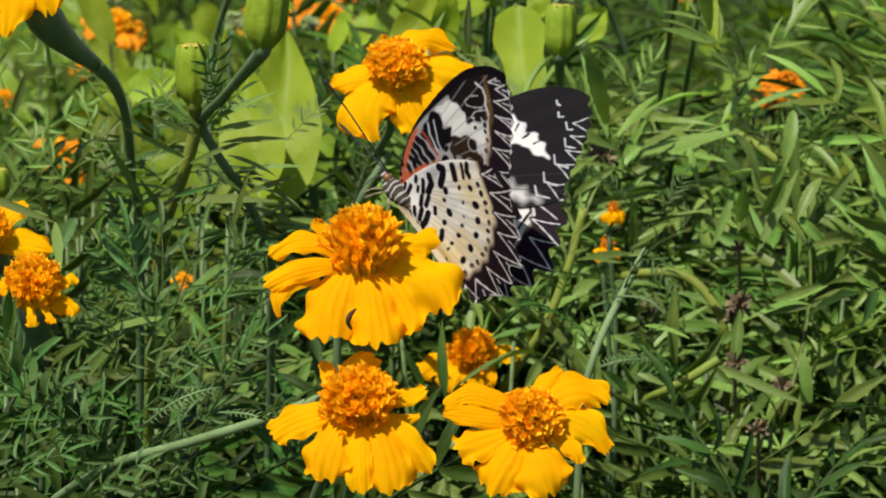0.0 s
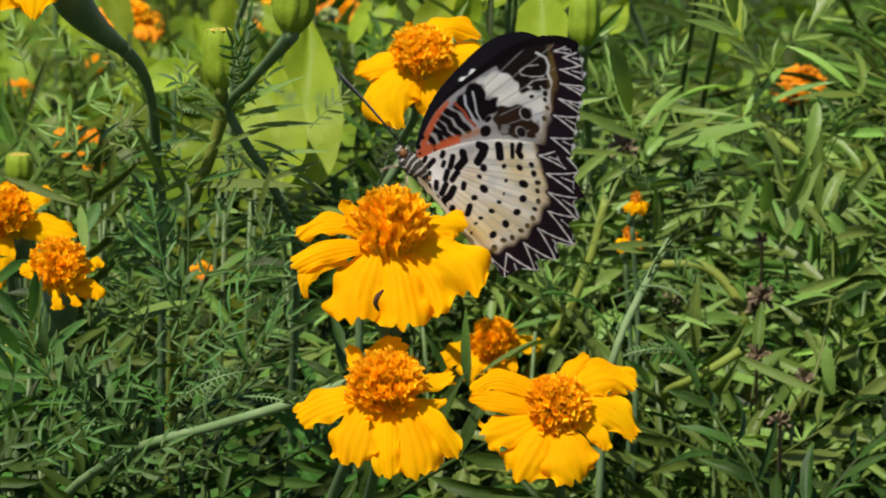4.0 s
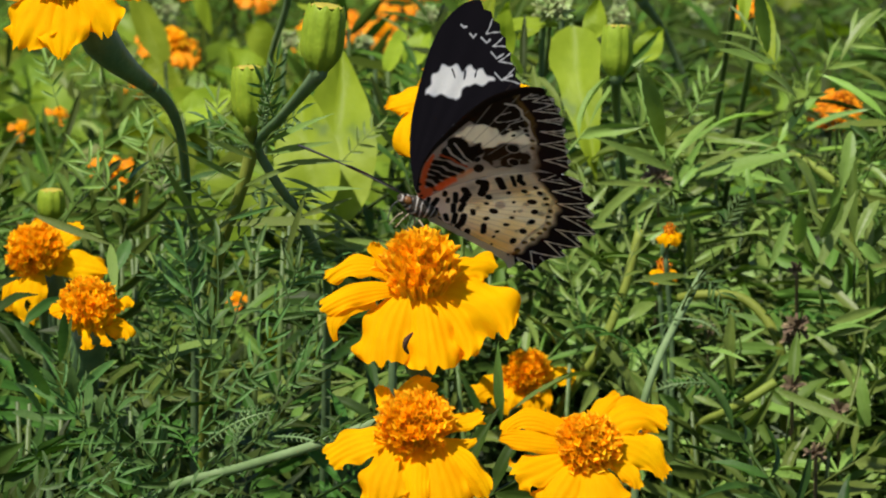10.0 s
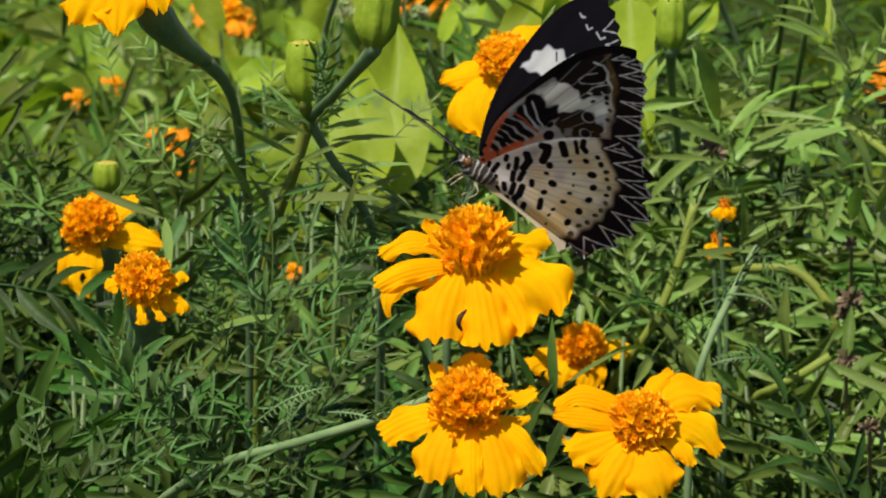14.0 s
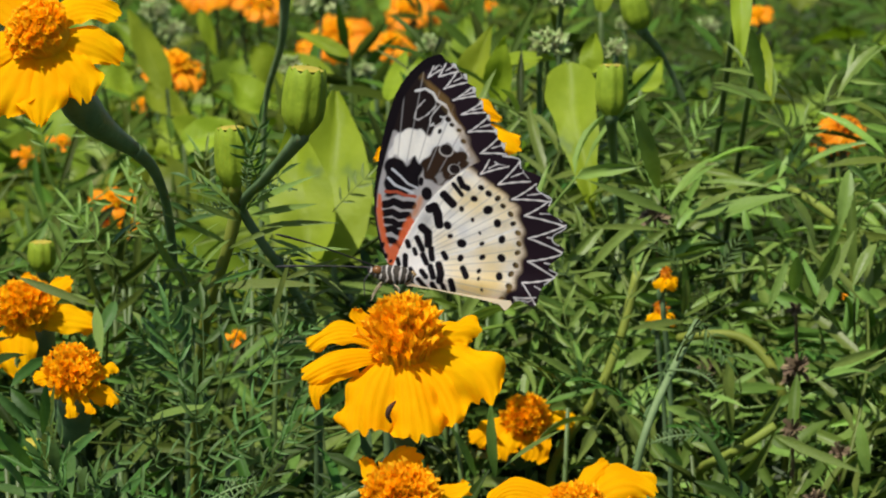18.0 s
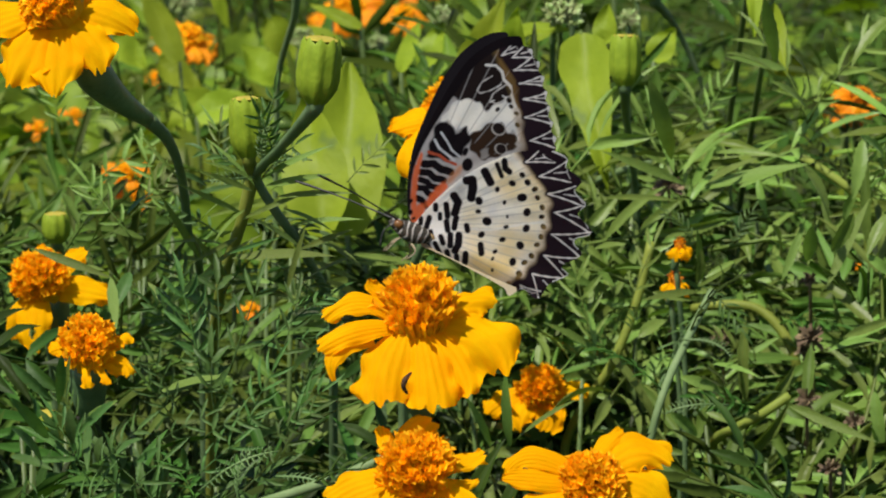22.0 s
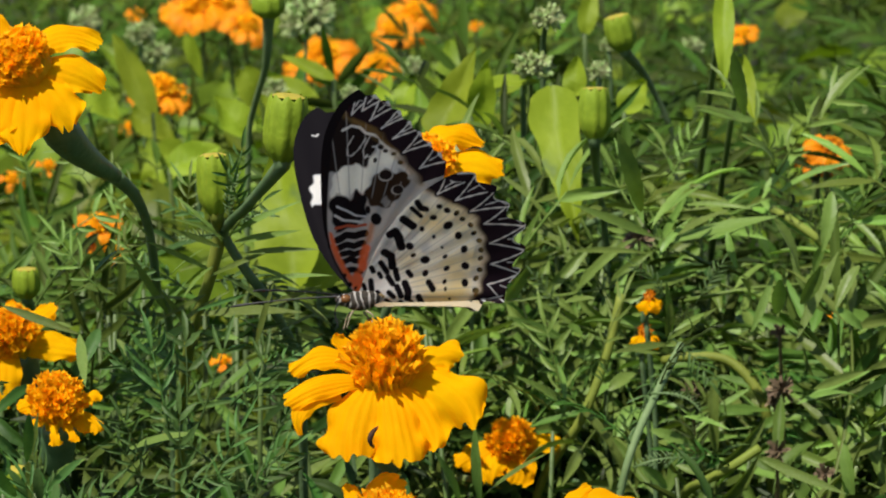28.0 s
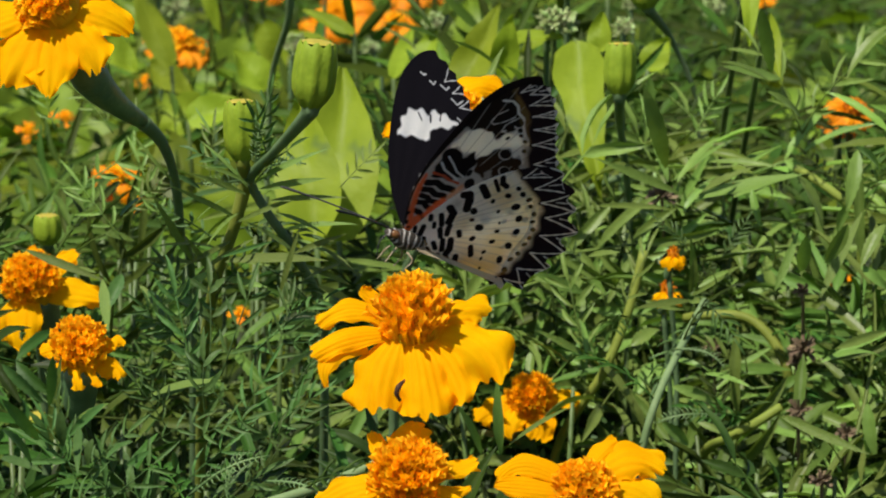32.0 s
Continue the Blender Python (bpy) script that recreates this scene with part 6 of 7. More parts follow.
def nearest(P, line):
    """Distance to a polyline and the length along it."""
    seg = np.diff(line, axis=0)
    ln = np.hypot(*seg.T)
    run = np.concatenate([[0], np.cumsum(ln)[:-1]])
    best, along = np.full(len(P), 1e9), np.zeros(len(P))
    for a, e, l, r in zip(line[:-1], seg, ln, run):
        t = np.clip(((P - a) @ e) / (l * l + 1e-9), 0, 1)
        d = np.hypot(*(P - a - t[:, None] * e).T)
        on = d < best
        best[on], along[on] = d[on], (r + t * l)[on]
    return best, along


def inside(P, ring):
    hit = np.zeros(len(P), bool)
    for (x0, y0), (x1, y1) in zip(ring, np.roll(ring, -1, axis=0)):
        c = (y0 > P[:, 1]) != (y1 > P[:, 1])
        hit ^= c & (P[:, 0] < (x1 - x0) * (P[:, 1] - y0) / (y1 - y0 + 1e-12) + x0)
    return hit


def lay(col, colour, mask):
    """Lays a colour over what is there; the mask runs from 0 to 1."""
    m = np.clip(mask, 0, 1)[:, None]
    return col * (1 - m) + np.array(colour) * m


def edge(v, soft=2.0):
    return np.clip(v / soft + 0.5, 0, 1)


def polyline(col, P, points, w, colour, strength=1.0, soft=1.6):
    """A line of one half width through the points."""
    d, _ = nearest(P, np.array(points, float))
    return lay(col, colour, edge(w + 0.35 * np.sin(P[:, 0] / 3.3 + P[:, 1] / 4.1) - d, soft) * strength)


def field(col, P, corners, colour, strength=1.0, soft=4.0, wobble=2.0):
    """A patch with a slightly ragged border."""
    ring = np.array(list(corners) + [corners[0]], float)
    d, s = nearest(P, ring)
    d = np.where(inside(P, ring[:-1]), d, -d) + wobble * np.sin(s / 4.7)
    return lay(col, colour, edge(d, soft) * strength)


def chevrons(col, P, vees, colour=(0.90, 0.87, 0.88), w=1.4, ground=True, inner=False):
    """White V marks on the black margin: (inner tip, lower end, upper end), each arm slightly bowed."""
    if ground:
        for ix, iy, lx, ly, ux, uy in vees:
            col = polyline(col, P, [(lx, ly), (ix - 1, iy), (ux, uy)], 5.0, PLUM, 1.0, 4.0)
    for ix, iy, lx, ly, ux, uy in vees:
        arms = []
        for ex, ey, bow in ((lx, ly, 0.02), (ux, uy, -0.03)):
            nx, ny = -(ey - iy), ex - ix
            arms.append([(ix + (ex - ix) * t + nx * bow * 4 * t * (1 - t), iy + (ey - iy) * t + ny * bow * 4 * t * (1 - t)) for t in (0, 0.25, 0.5, 0.75, 1.0)])
        col = polyline(col, P, arms[0][::-1] + arms[1][1:], w, colour, 0.95, 1.3)
        if inner:
            mx, my = (lx + ux) / 2, (ly + uy) / 2
            notch = (mx - (mx - ix) * 0.06, my - (my - iy) * 0.06)
            col = polyline(col, P, [notch, (ix + (mx - ix) * 0.42 + (ux - ix) * 0.10, iy + (my - iy) * 0.42 + (uy - iy) * 0.10)], w * 0.85, colour, 0.85, 1.3)
            col = polyline(col, P, [(lx + (mx - lx) * 0.35, ly + (my - ly) * 0.35), notch, (ux + (mx - ux) * 0.6, uy + (my - uy) * 0.6)], w * 0.7, colour, 0.7, 1.3)
    return col


def dots(col, P, centres, sizes, colour=BLACK, stretch=1.0):
    for (x, y), r in zip(centres, sizes):
        d = np.hypot(P[:, 0] - x, (P[:, 1] - y) * stretch)
        col = lay(col, colour, edge(r + 0.6 * np.sin(2 * np.arctan2(P[:, 1] - y, P[:, 0] - x) + x) - d, 2.0))
    return col


def veins(P, root, angles):
    a = np.degrees(np.arctan2(P[:, 1] - root[1], P[:, 0] - root[0]))
    r = np.hypot(P[:, 0] - root[0], P[:, 1] - root[1])
    m = np.zeros(len(P))
    for v in angles:
        m = np.maximum(m, edge(1.3 - np.abs(np.radians(a - v)) * r, 1.5))
    return m


FORE_VEES = [(84, 331, 112, 345, 100, 362), (103, 331, 143, 339, 119, 358), (112, 310, 157, 319, 137, 340), (127, 289, 170, 294, 160, 309), (140, 263, 183, 264, 178, 283), (151, 232, 200, 230, 187, 256),
             (170, 193, 216, 189, 207, 222)]
HIND_VEES = [(166, 160, 216, 171, 182, 184), (196, 140, 254, 143, 236, 178), (220, 113, 291, 105, 264, 138), (241, 83, 313, 61, 285, 106), (247, 43, 309, 13, 315, 63), (244, 2, 295, -32, 309, 12), (233, -35, 256, -75, 290, -31),
             (218, -60, 232, -78, 256, -62)]
FORE_RIM = [(78, 334), (88, 320), (98, 310), (115, 290), (128, 264), (138, 240), (150, 213), (158, 188), (165, 165)]
HIND_RIM = [(146, 176), (176, 148), (208, 122), (228, 96), (236, 58), (237, 12), (224, -25), (216, -42), (200, -56), (188, -66)]
FUSC, EARTH, PLUM = (0.020, 0.013, 0.013), (0.045, 0.024, 0.014), (0.022, 0.012, 0.019)


def rim(col, P, line, beyond, tan=(0.20, 0.10, 0.030), pale=0.5):
    """The black margin outside a line, shading through brown into the wing's ground."""
    d, _ = nearest(P, np.array(line, float))
    out = inside(P, np.array(list(line) + list(beyond), float))
    d = np.where(out, d, -d)
    d = d + 2.5 * np.sin(P[:, 1] / 6.0 + P[:, 0] / 9.0)
    col = lay(col, (0.80, 0.55, 0.18), edge(d + 6, 18) * pale)
    col = lay(col, tan, edge(d + 1, 12) * 0.7)
    return lay(col, PLUM, edge(d - 3, 8))


def fore_under(P, m_line, c_line):
    dc, sc = nearest(P, c_line)
    u = P @ np.array([0.289, 0.957])
    col = np.tile(np.array((0.52, 0.50, 0.51)), (len(P), 1))
    # dark apex, white band and brown end of the cell
    col = field(col, P, [(26, 238), (38, 242), (66, 243), (73, 231), (81, 231), (98, 246), (112, 262), (123, 265), (133, 245), (148, 235), (200, 240), (160, 385), (60, 385), (-8, 250)], FUSC)
    col = field(col, P, [(3, 188), (18, 199), (28, 192), (38, 184), (50, 190), (63, 180), (78, 195), (95, 210), (108, 205), (125, 195), (135, 205), (150, 190), (155, 215), (143, 235), (125, 256), (110, 258),
                         (98, 246), (81, 229), (73, 231), (66, 243), (38, 242), (26, 238), (12, 215)], WHITE)
    col = field(col, P, [(62, 180), (78, 195), (95, 211), (112, 214), (128, 200), (140, 196), (150, 178), (134, 164), (118, 152), (100, 142), (84, 146), (70, 156)], EARTH)
    col = lay(col, (0.42, 0.41, 0.42), veins(P, (-8, 0), [52, 58, 64, 70, 76, 81]) * edge(u - 185, 10) * 0.55)
    col = polyline(col, P, [(86, 318), (98, 301), (111, 283), (123, 260), (134, 238), (145, 212), (152, 190)], 4.0, (0.30, 0.15, 0.04), 0.45, 9)
    col = polyline(col, P, [(61, 309), (78, 312), (92, 303), (98, 290), (113, 281), (118, 266), (130, 247)], 2.4, WHITE, 0.9)
    col = polyline(col, P, [(76, 292), (62, 279), (56, 262), (63, 258), (80, 267), (96, 281)], 1.3, (0.62, 0.60, 0.60))
    col = polyline(col, P, [(105, 283), (94, 272), (85, 260), (83, 249), (95, 245), (104, 252), (112, 262)], 1.3, (0.62, 0.60, 0.60))
    col = polyline(col, P, [(84, 246), (102, 262), (122, 256)], 1.4, WHITE, 0.8)
    col = dots(col, P, [(70, 272), (94, 259), (108, 270), (116, 256), (122, 246), (134, 236), (100, 236), (141, 216)], [9, 8, 8, 5, 4, 4, 4, 4.5], FUSC)
    col = field(col, P, [(92, 142), (106, 152), (100, 164), (86, 156)], (0.42, 0.40, 0.40), 0.8)
    col = dots(col, P, [(110, 202), (122, 168)], [13.2, 11], (0.55, 0.52, 0.50), 1.15)
    col = dots(col, P, [(110, 203), (123, 168)], [11, 9.5], FUSC, 1.15)
    col = dots(col, P, [(138, 188)], [9], EARTH)
    # black bars of the cell, thin white lines between them
    col = field(col, P, [(0, 187), (18, 198), (38, 180), (53, 194), (66, 178), (62, 160), (54, 138), (28, 126), (-4, 128)], BLACK)
    col = polyline(col, P, [(12, 175), (26, 162), (38, 148), (54, 139)], 1.9, (0.70, 0.72, 0.78))
    col = polyline(col, P, [(4, 160), (15, 147), (30, 139), (46, 131)], 2.3, (0.70, 0.72, 0.78))
    col = polyline(col, P, [(-2, 136), (18, 134), (34, 127), (50, 124)], 2.6, (0.52, 0.10, 0.05))
    for line, w in (([(-5, 113), (12, 117), (28, 110), (45, 109)], 7.0), ([(-6, 98), (8, 99), (20, 92), (36, 92)], 6.4), ([(-5, 84), (8, 83), (16, 76), (30, 76)], 5.6), ([(-6, 69), (6, 70), (14, 63), (24, 60)], 5.8), ([(-4, 50), (6, 48), (16, 40)], 6.0)):
        col = polyline(col, P, line, w, BLACK)
    col = polyline(col, P, [(-16, 128), (-15, 90), (-10, 52), (-2, 24), (2, 6)], 5.5, RED, 0.95, 4)
    col = polyline(col, P, [(8, 34), (10, 20), (4, 8)], 8, RED, 0.95, 5)
    col = polyline(col, P, [(60, 120), (54, 106), (46, 92)], 5.0, (0.75, 0.30, 0.12), 0.7, 8)
    col = polyline(col, P, [(38, 80), (29, 64), (22, 46)], 8.0, RED, 0.95, 5)
    col = dots(col, P, [(71, 128), (62, 150)], [9, 5], BLACK, 0.7)
    col = dots(col, P, [(-13, 42), (-8, 22), (0, 12)], [4.5, 4.5, 3])
    col = polyline(col, P, [(-19, 110), (-14, 160), (-4, 205), (8, 240), (24, 275)], 1.2, (0.55, 0.55, 0.57), 0.7)
    col = rim(col, P, FORE_RIM, [(240, 165), (260, 400), (78, 400)], pale=0.25)
    col = chevrons(col, P, FORE_VEES, inner=True)
    dm, sm = nearest(P, m_line)
    col = lay(col, WHITE, edge(7.0 - dm, 2.5) * (np.sin(sm / 28.0 * 2 * math.pi + 1.2) > 0.35) * 0.8)
    return lay(col, BLACK, edge(4 + 13 * edge(u - 170, 160) - dc, 3))


def hind_under(P, m_line, c_line):
    u = np.hypot(P[:, 0], P[:, 1])
    col = np.tile(np.array(CREAM), (len(P), 1))
    for x, y, r, k in [(133, 125, 26, 0.7), (158, 105, 24, 0.7), (190, 130, 22, 0.6), (130, -34, 24, 1.0), (160, -42, 24, 1.1), (185, -34, 22, 0.9), (98, 45, 20, 0.5), (170, 22, 26, 0.6), (180, -4, 24, 0.6), (113, 0, 24, 0.5),
                       (206, 70, 24, 0.5), (214, 20, 22, 0.7), (205, 100, 22, 0.6)]:
        col = lay(col, YELLOW, np.exp(-((P[:, 0] - x) ** 2 + (P[:, 1] - y) ** 2) / r ** 2) * k * 0.8)
    col = lay(col, (0.46, 0.46, 0.45), veins(P, (0, 0), [-19, -14, -9, -4, 1, 6, 11, 15, 20, 24, 29, 33, 38, 42, 50]) * edge(u - 60, 20) * 0.42)
    col = lay(col, (0.45, 0.46, 0.48), np.exp(-((P[:, 0] - 68) / 12) ** 2 - ((P[:, 1] - 82) / 16) ** 2) * 0.8)
    col = polyline(col, P, [(43, 5), (90, 16), (138, 25), (190, 48), (228, 62)], 2.2, (0.97, 0.97, 0.97), 0.8)
    col = polyline(col, P, [(10, 30), (40, 78), (78, 128), (130, 166), (170, 182)], 2.4, (0.78, 0.78, 0.80), 0.9)
    near_rim = [(166, 136, 5.2), (179, 125, 5.8), (195, 116, 5.4), (204, 102, 4.8), (217, 87, 5.2), (221, 70, 4.8), (229, 53, 5.2), (230, 34, 5.2), (227, 18, 5.0), (223, -4, 5.4), (214, -19, 5.2), (210, -40, 6.0), (210, -49, 5.0)]
    mid = [(153, 117, 6.0), (177, 96, 8.4), (193, 72, 7.2), (200, 43, 6.8), (198, 10, 7.4), (193, -22, 6.8), (128, 39, 8.2), (104, 72, 7.2), (125, 13, 6.0), (108, 53, 4.6)]
    inner = [(130, 100, 4.8), (149, 80, 3.8), (161, 56, 2.8), (164, 37, 4.2), (164, 13, 5.4), (157, -11, 4.2), (156, -24, 3.2), (161, -44, 3.0), (154, -60, 4.4)]
    for group in (near_rim, mid, inner):
        col = dots(col, P, [v[:2] for v in group], [v[2] for v in group])
    marks = [([(128, 153), (133, 140), (142, 136)], 5.5), ([(117, 144), (131, 125)], 4.0), ([(99, 127), (115, 109)], 7.0), ([(73, 103), (82, 106), (87, 92), (89, 74)], 8.0), ([(58, 71), (69, 60), (68, 40)], 7.2),
             ([(49, 52), (57, 31)], 5.2), ([(31, 46), (33, 38)], 4.8), ([(43, 32), (45, 24)], 4.0), ([(26, 21), (26, 4)], 5.0), ([(58, 22), (64, 8)], 5.2), ([(73, 32), (74, 14)], 5.4), ([(95, 23), (99, 15)], 5.0)]
    for line, w in marks:
        col = polyline(col, P, line, w, BLACK)
    marks = [([(35, -2), (40, -12)], 4.5), ([(55, -6), (62, -16)], 4.8), ([(71, 1), (75, -18)], 5.4), ([(86, 3), (89, -14), (86, -25)], 6.6), ([(106, -26), (110, -43)], 5.6), ([(48, -20), (66, -42)], 4.4), ([(73, -30), (80, -46)], 5.0),
             ([(91, -33), (97, -50)], 4.6), ([(128, -5), (134, -19)], 5.4), ([(196, -62), (190, -68), (194, -78)], 4.6), ([(14, -6), (30, -28)], 4.2), ([(2, -8), (16, -28)], 4.0), ([(12, 16), (14, 6)], 4.0), ([(26, -12), (42, -36)], 4.2), ([(204, -66), (222, -72)], 3.4)]
    for line, w in marks:
        col = polyline(col, P, line, w, BLACK)
    col = rim(col, P, HIND_RIM, [(186, -110), (340, -110), (360, 220), (140, 230)])
    col = chevrons(col, P, HIND_VEES, inner=True)
    dm, sm = nearest(P, m_line)
    return lay(col, WHITE, edge(2.6 - dm, 1.6) * (np.sin(sm / 17.0) > 0.1) * 0.85)


def fore_upper(P, m_line, c_line):
    u = P @ np.array([0.289, 0.957])
    q = P @ np.array([0.957, -0.289])
    col = np.tile(np.array((0.011, 0.009, 0.012)), (len(P), 1))
    ray = np.sin(np.arctan2(P[:, 1], P[:, 0] + 20) * 38)
    col = field(col, P, [(28, 50), (46, 100), (80, 136), (145, 152), (192, 160), (158, 124), (110, 84), (60, 40)], (0.84, 0.83, 0.82), 0.95, 22, 5)
    col = lay(col, (0.36, 0.20, 0.09), edge(84 + 16 * ray - u + 0.3 * q, 44) * edge(q - 4, 18) * 0.9)
    col = lay(col, (0.05, 0.035, 0.03), veins(P, (-8, 0), [36, 43, 50]) * edge(u - 90, 20) * 0.6)
    col = field(col, P, [(5, 188), (20, 226), (38, 244), (66, 248), (80, 240), (98, 252), (110, 244), (120, 246), (146, 232), (132, 222), (106, 217), (90, 216), (68, 184), (50, 192), (28, 190)], (0.90, 0.90, 0.92), 1.0, 4, 2.5)
    col = polyline(col, P, [(58, 240), (64, 226)], 1.6, BLACK)
    col = polyline(col, P, [(86, 240), (84, 226)], 2.0, BLACK)
    col = polyline(col, P, [(110, 246), (106, 232)], 1.4, BLACK)
    pale = (0.72, 0.72, 0.73)
    for arc in ([(92, 308), (99, 302), (104, 308)], [(72, 322), (78, 318), (84, 320)], [(116, 304), (128, 296), (134, 302)], [(138, 280), (150, 270), (164, 280)], [(148, 244), (162, 232), (184, 244)], [(160, 206), (174, 194), (196, 206)], [(168, 176), (184, 166), (204, 178)]):
        col = polyline(col, P, arc, 1.6, pale)
    return chevrons(col, P, [(ix + 14, iy + 2, lx, ly, ux, uy) for ix, iy, lx, ly, ux, uy in FORE_VEES[2:]], pale, 1.1, False)


def hind_upper(P, m_line, c_line):
    u = np.hypot(P[:, 0], P[:, 1])
    a = np.degrees(np.arctan2(P[:, 1], P[:, 0]))
    col = np.tile(np.array((0.89, 0.89, 0.91)), (len(P), 1))
    col = lay(col, TAN, edge(62 - u + 0.6 * (8 - a), 44) * 0.9)
    col = lay(col, (0.66, 0.56, 0.36), edge(-a - 3, 12) * edge(u - 50, 50) * 0.9)
    col = polyline(col, P, [(30, 42), (74, 116), (140, 160), (190, 176)], 4.0, BLACK, 0.95, 4)
    spot = [(112, 92, 6), (145, 126, 5), (168, 144, 3), (163, 110, 4), (186, 124, 5), (112, 73, 3), (131, 61, 8), (99, 34, 4), (171, 84, 5), (200, 99, 5), (169, 61, 4), (205, 72, 6), (165, 39, 4), (199, 38, 6), (187, 4, 3.5)]
    col = dots(col, P, [v[:2] for v in spot], [v[2] * 1.25 for v in spot])
    line = [(150, 172), (184, 152), (214, 122), (226, 90), (230, 48), (226, 6), (214, -30), (212, -58)]
    col = rim(col, P, line, [(215, -100), (340, -100), (360, 220), (140, 230)], (0.10, 0.08, 0.07))
    wavy = [(x - 9 + (4 if k % 2 else -4), y) for k, (x, y) in enumerate(line[1:])]
    col = polyline(col, P, wavy, 2.6, BLACK)
    col = polyline(col, P, [(x + 9, y) for x, y in wavy], 1.8, WHITE, 0.85)
    return chevrons(col, P, HIND_VEES, (0.80, 0.80, 0.81), 1.25)


def wing_mesh(name, outline, m0, m1, under, upper, side, shift, step=1.15):
    """A thin wing of two scaled faces. side: 1 left, -1 right; shift: offset along the body's side, to lay one wing on the other."""
    ring = dense(outline, 10)
    margin = dense(outline[m0:m1 + 1], 12)
    costa = dense(outline[1:m0 + 1], 10)
    xs = np.arange(ring[:, 0].min() - 8, ring[:, 0].max() + 10, step)
    ys = np.arange(ring[:, 1].min() - 8, ring[:, 1].max() + 10, step)
    gx, gy = np.meshgrid(xs, ys)
    P = np.stack([gx.ravel(), gy.ravel()], 1)
    d, s = nearest(P, margin)
    tooth = np.abs(((s / 28.0) % 1) - 0.5) * 2
    ok = inside(P, ring) & (d > ((1 - tooth) * 7.0 if name == "forewing" else 0.0))
    ny, nx = gx.shape
    okg = ok.reshape(ny, nx)
    quad = okg[:-1, :-1] & okg[1:, :-1] & okg[:-1, 1:] & okg[1:, 1:]
    qy, qx = np.nonzero(quad)
    base = qy * nx + qx
    Q = np.stack([base, base + 1, base + nx + 1, base + nx], 1)
    used = np.unique(Q)
    remap = np.full(len(P), -1)
    remap[used] = np.arange(len(used))
    Q, P = remap[Q], P[used]
    cu, cp = under(P, margin, costa), upper(P, margin, costa)
    c, sn = math.cos(PHI), math.sin(PHI)
    back, out = P[:, 0] * c - P[:, 1] * sn, (P[:, 0] * sn + P[:, 1] * c) * 1.02
    ang = np.degrees(np.arctan2(P[:, 1], P[:, 0] + 30))
    ripple = 0.3 * np.cos(ang / 9.0 * 2 * math.pi) * np.clip(np.hypot(*P.T) / 200, 0, 1) - 10 * (np.hypot(*P.T) / 350) ** 2
    if name == "hindwing":  # the inner edge wraps round the abdomen
        ripple = ripple + 8 * np.exp(-(out / 24) ** 2) * np.clip((back - 15) / 40, 0, 1)
    V = []
    for off in (0.45, -0.45):
        y = side * (shift + off + ripple)
        V.append(np.stack([-back, y, out], 1) * UNIT)
    n = len(P)
    V = np.concatenate(V)
    faces = np.concatenate([Q if side > 0 else Q[:, ::-1], (Q[:, ::-1] if side > 0 else Q) + n])
    me = bpy.data.meshes.new(name)
    me.vertices.add(len(V))
    me.vertices.foreach_set("co", V.astype(np.float32).ravel())
    me.loops.add(faces.size)
    me.loops.foreach_set("vertex_index", faces.astype(np.int32).ravel())
    me.polygons.add(len(faces))
    me.polygons.foreach_set("loop_start", np.arange(0, faces.size, 4).astype(np.int32))
    me.polygons.foreach_set("use_smooth", np.ones(len(faces), bool))
    me.update(calc_edges=True)
    at = me.color_attributes.new("pigment", "FLOAT_COLOR", "POINT")
    rgba = np.ones((2 * n, 4), np.float32)
    rgba[:, :3] = np.concatenate([cu, cp])
    at.data.foreach_set("color", rgba.ravel())
    me.materials.append(M_WING)
    return me


def lump(rings, mat, name, sides=12, stripes=False):
    """A body piece from rings (x, z, half width, half height)."""
    verts, faces = [], []
    for x, z, w, h in rings:
        for k in range(sides):
            a = 2 * math.pi * k / sides
            verts.append((x, math.cos(a) * w, z + math.sin(a) * h))
    for i in range(len(rings) - 1):
        for k in range(sides):
            a, b = i * sides + k, i * sides + (k + 1) % sides
            faces.append((a, a + sides, b + sides, b))
    faces.append(tuple(range(sides)))
    faces.append(tuple(len(verts) - sides + k for k in range(sides))[::-1])
    return mesh_of(name, [Vector(v) * 0.001 for v in verts], faces, mat)


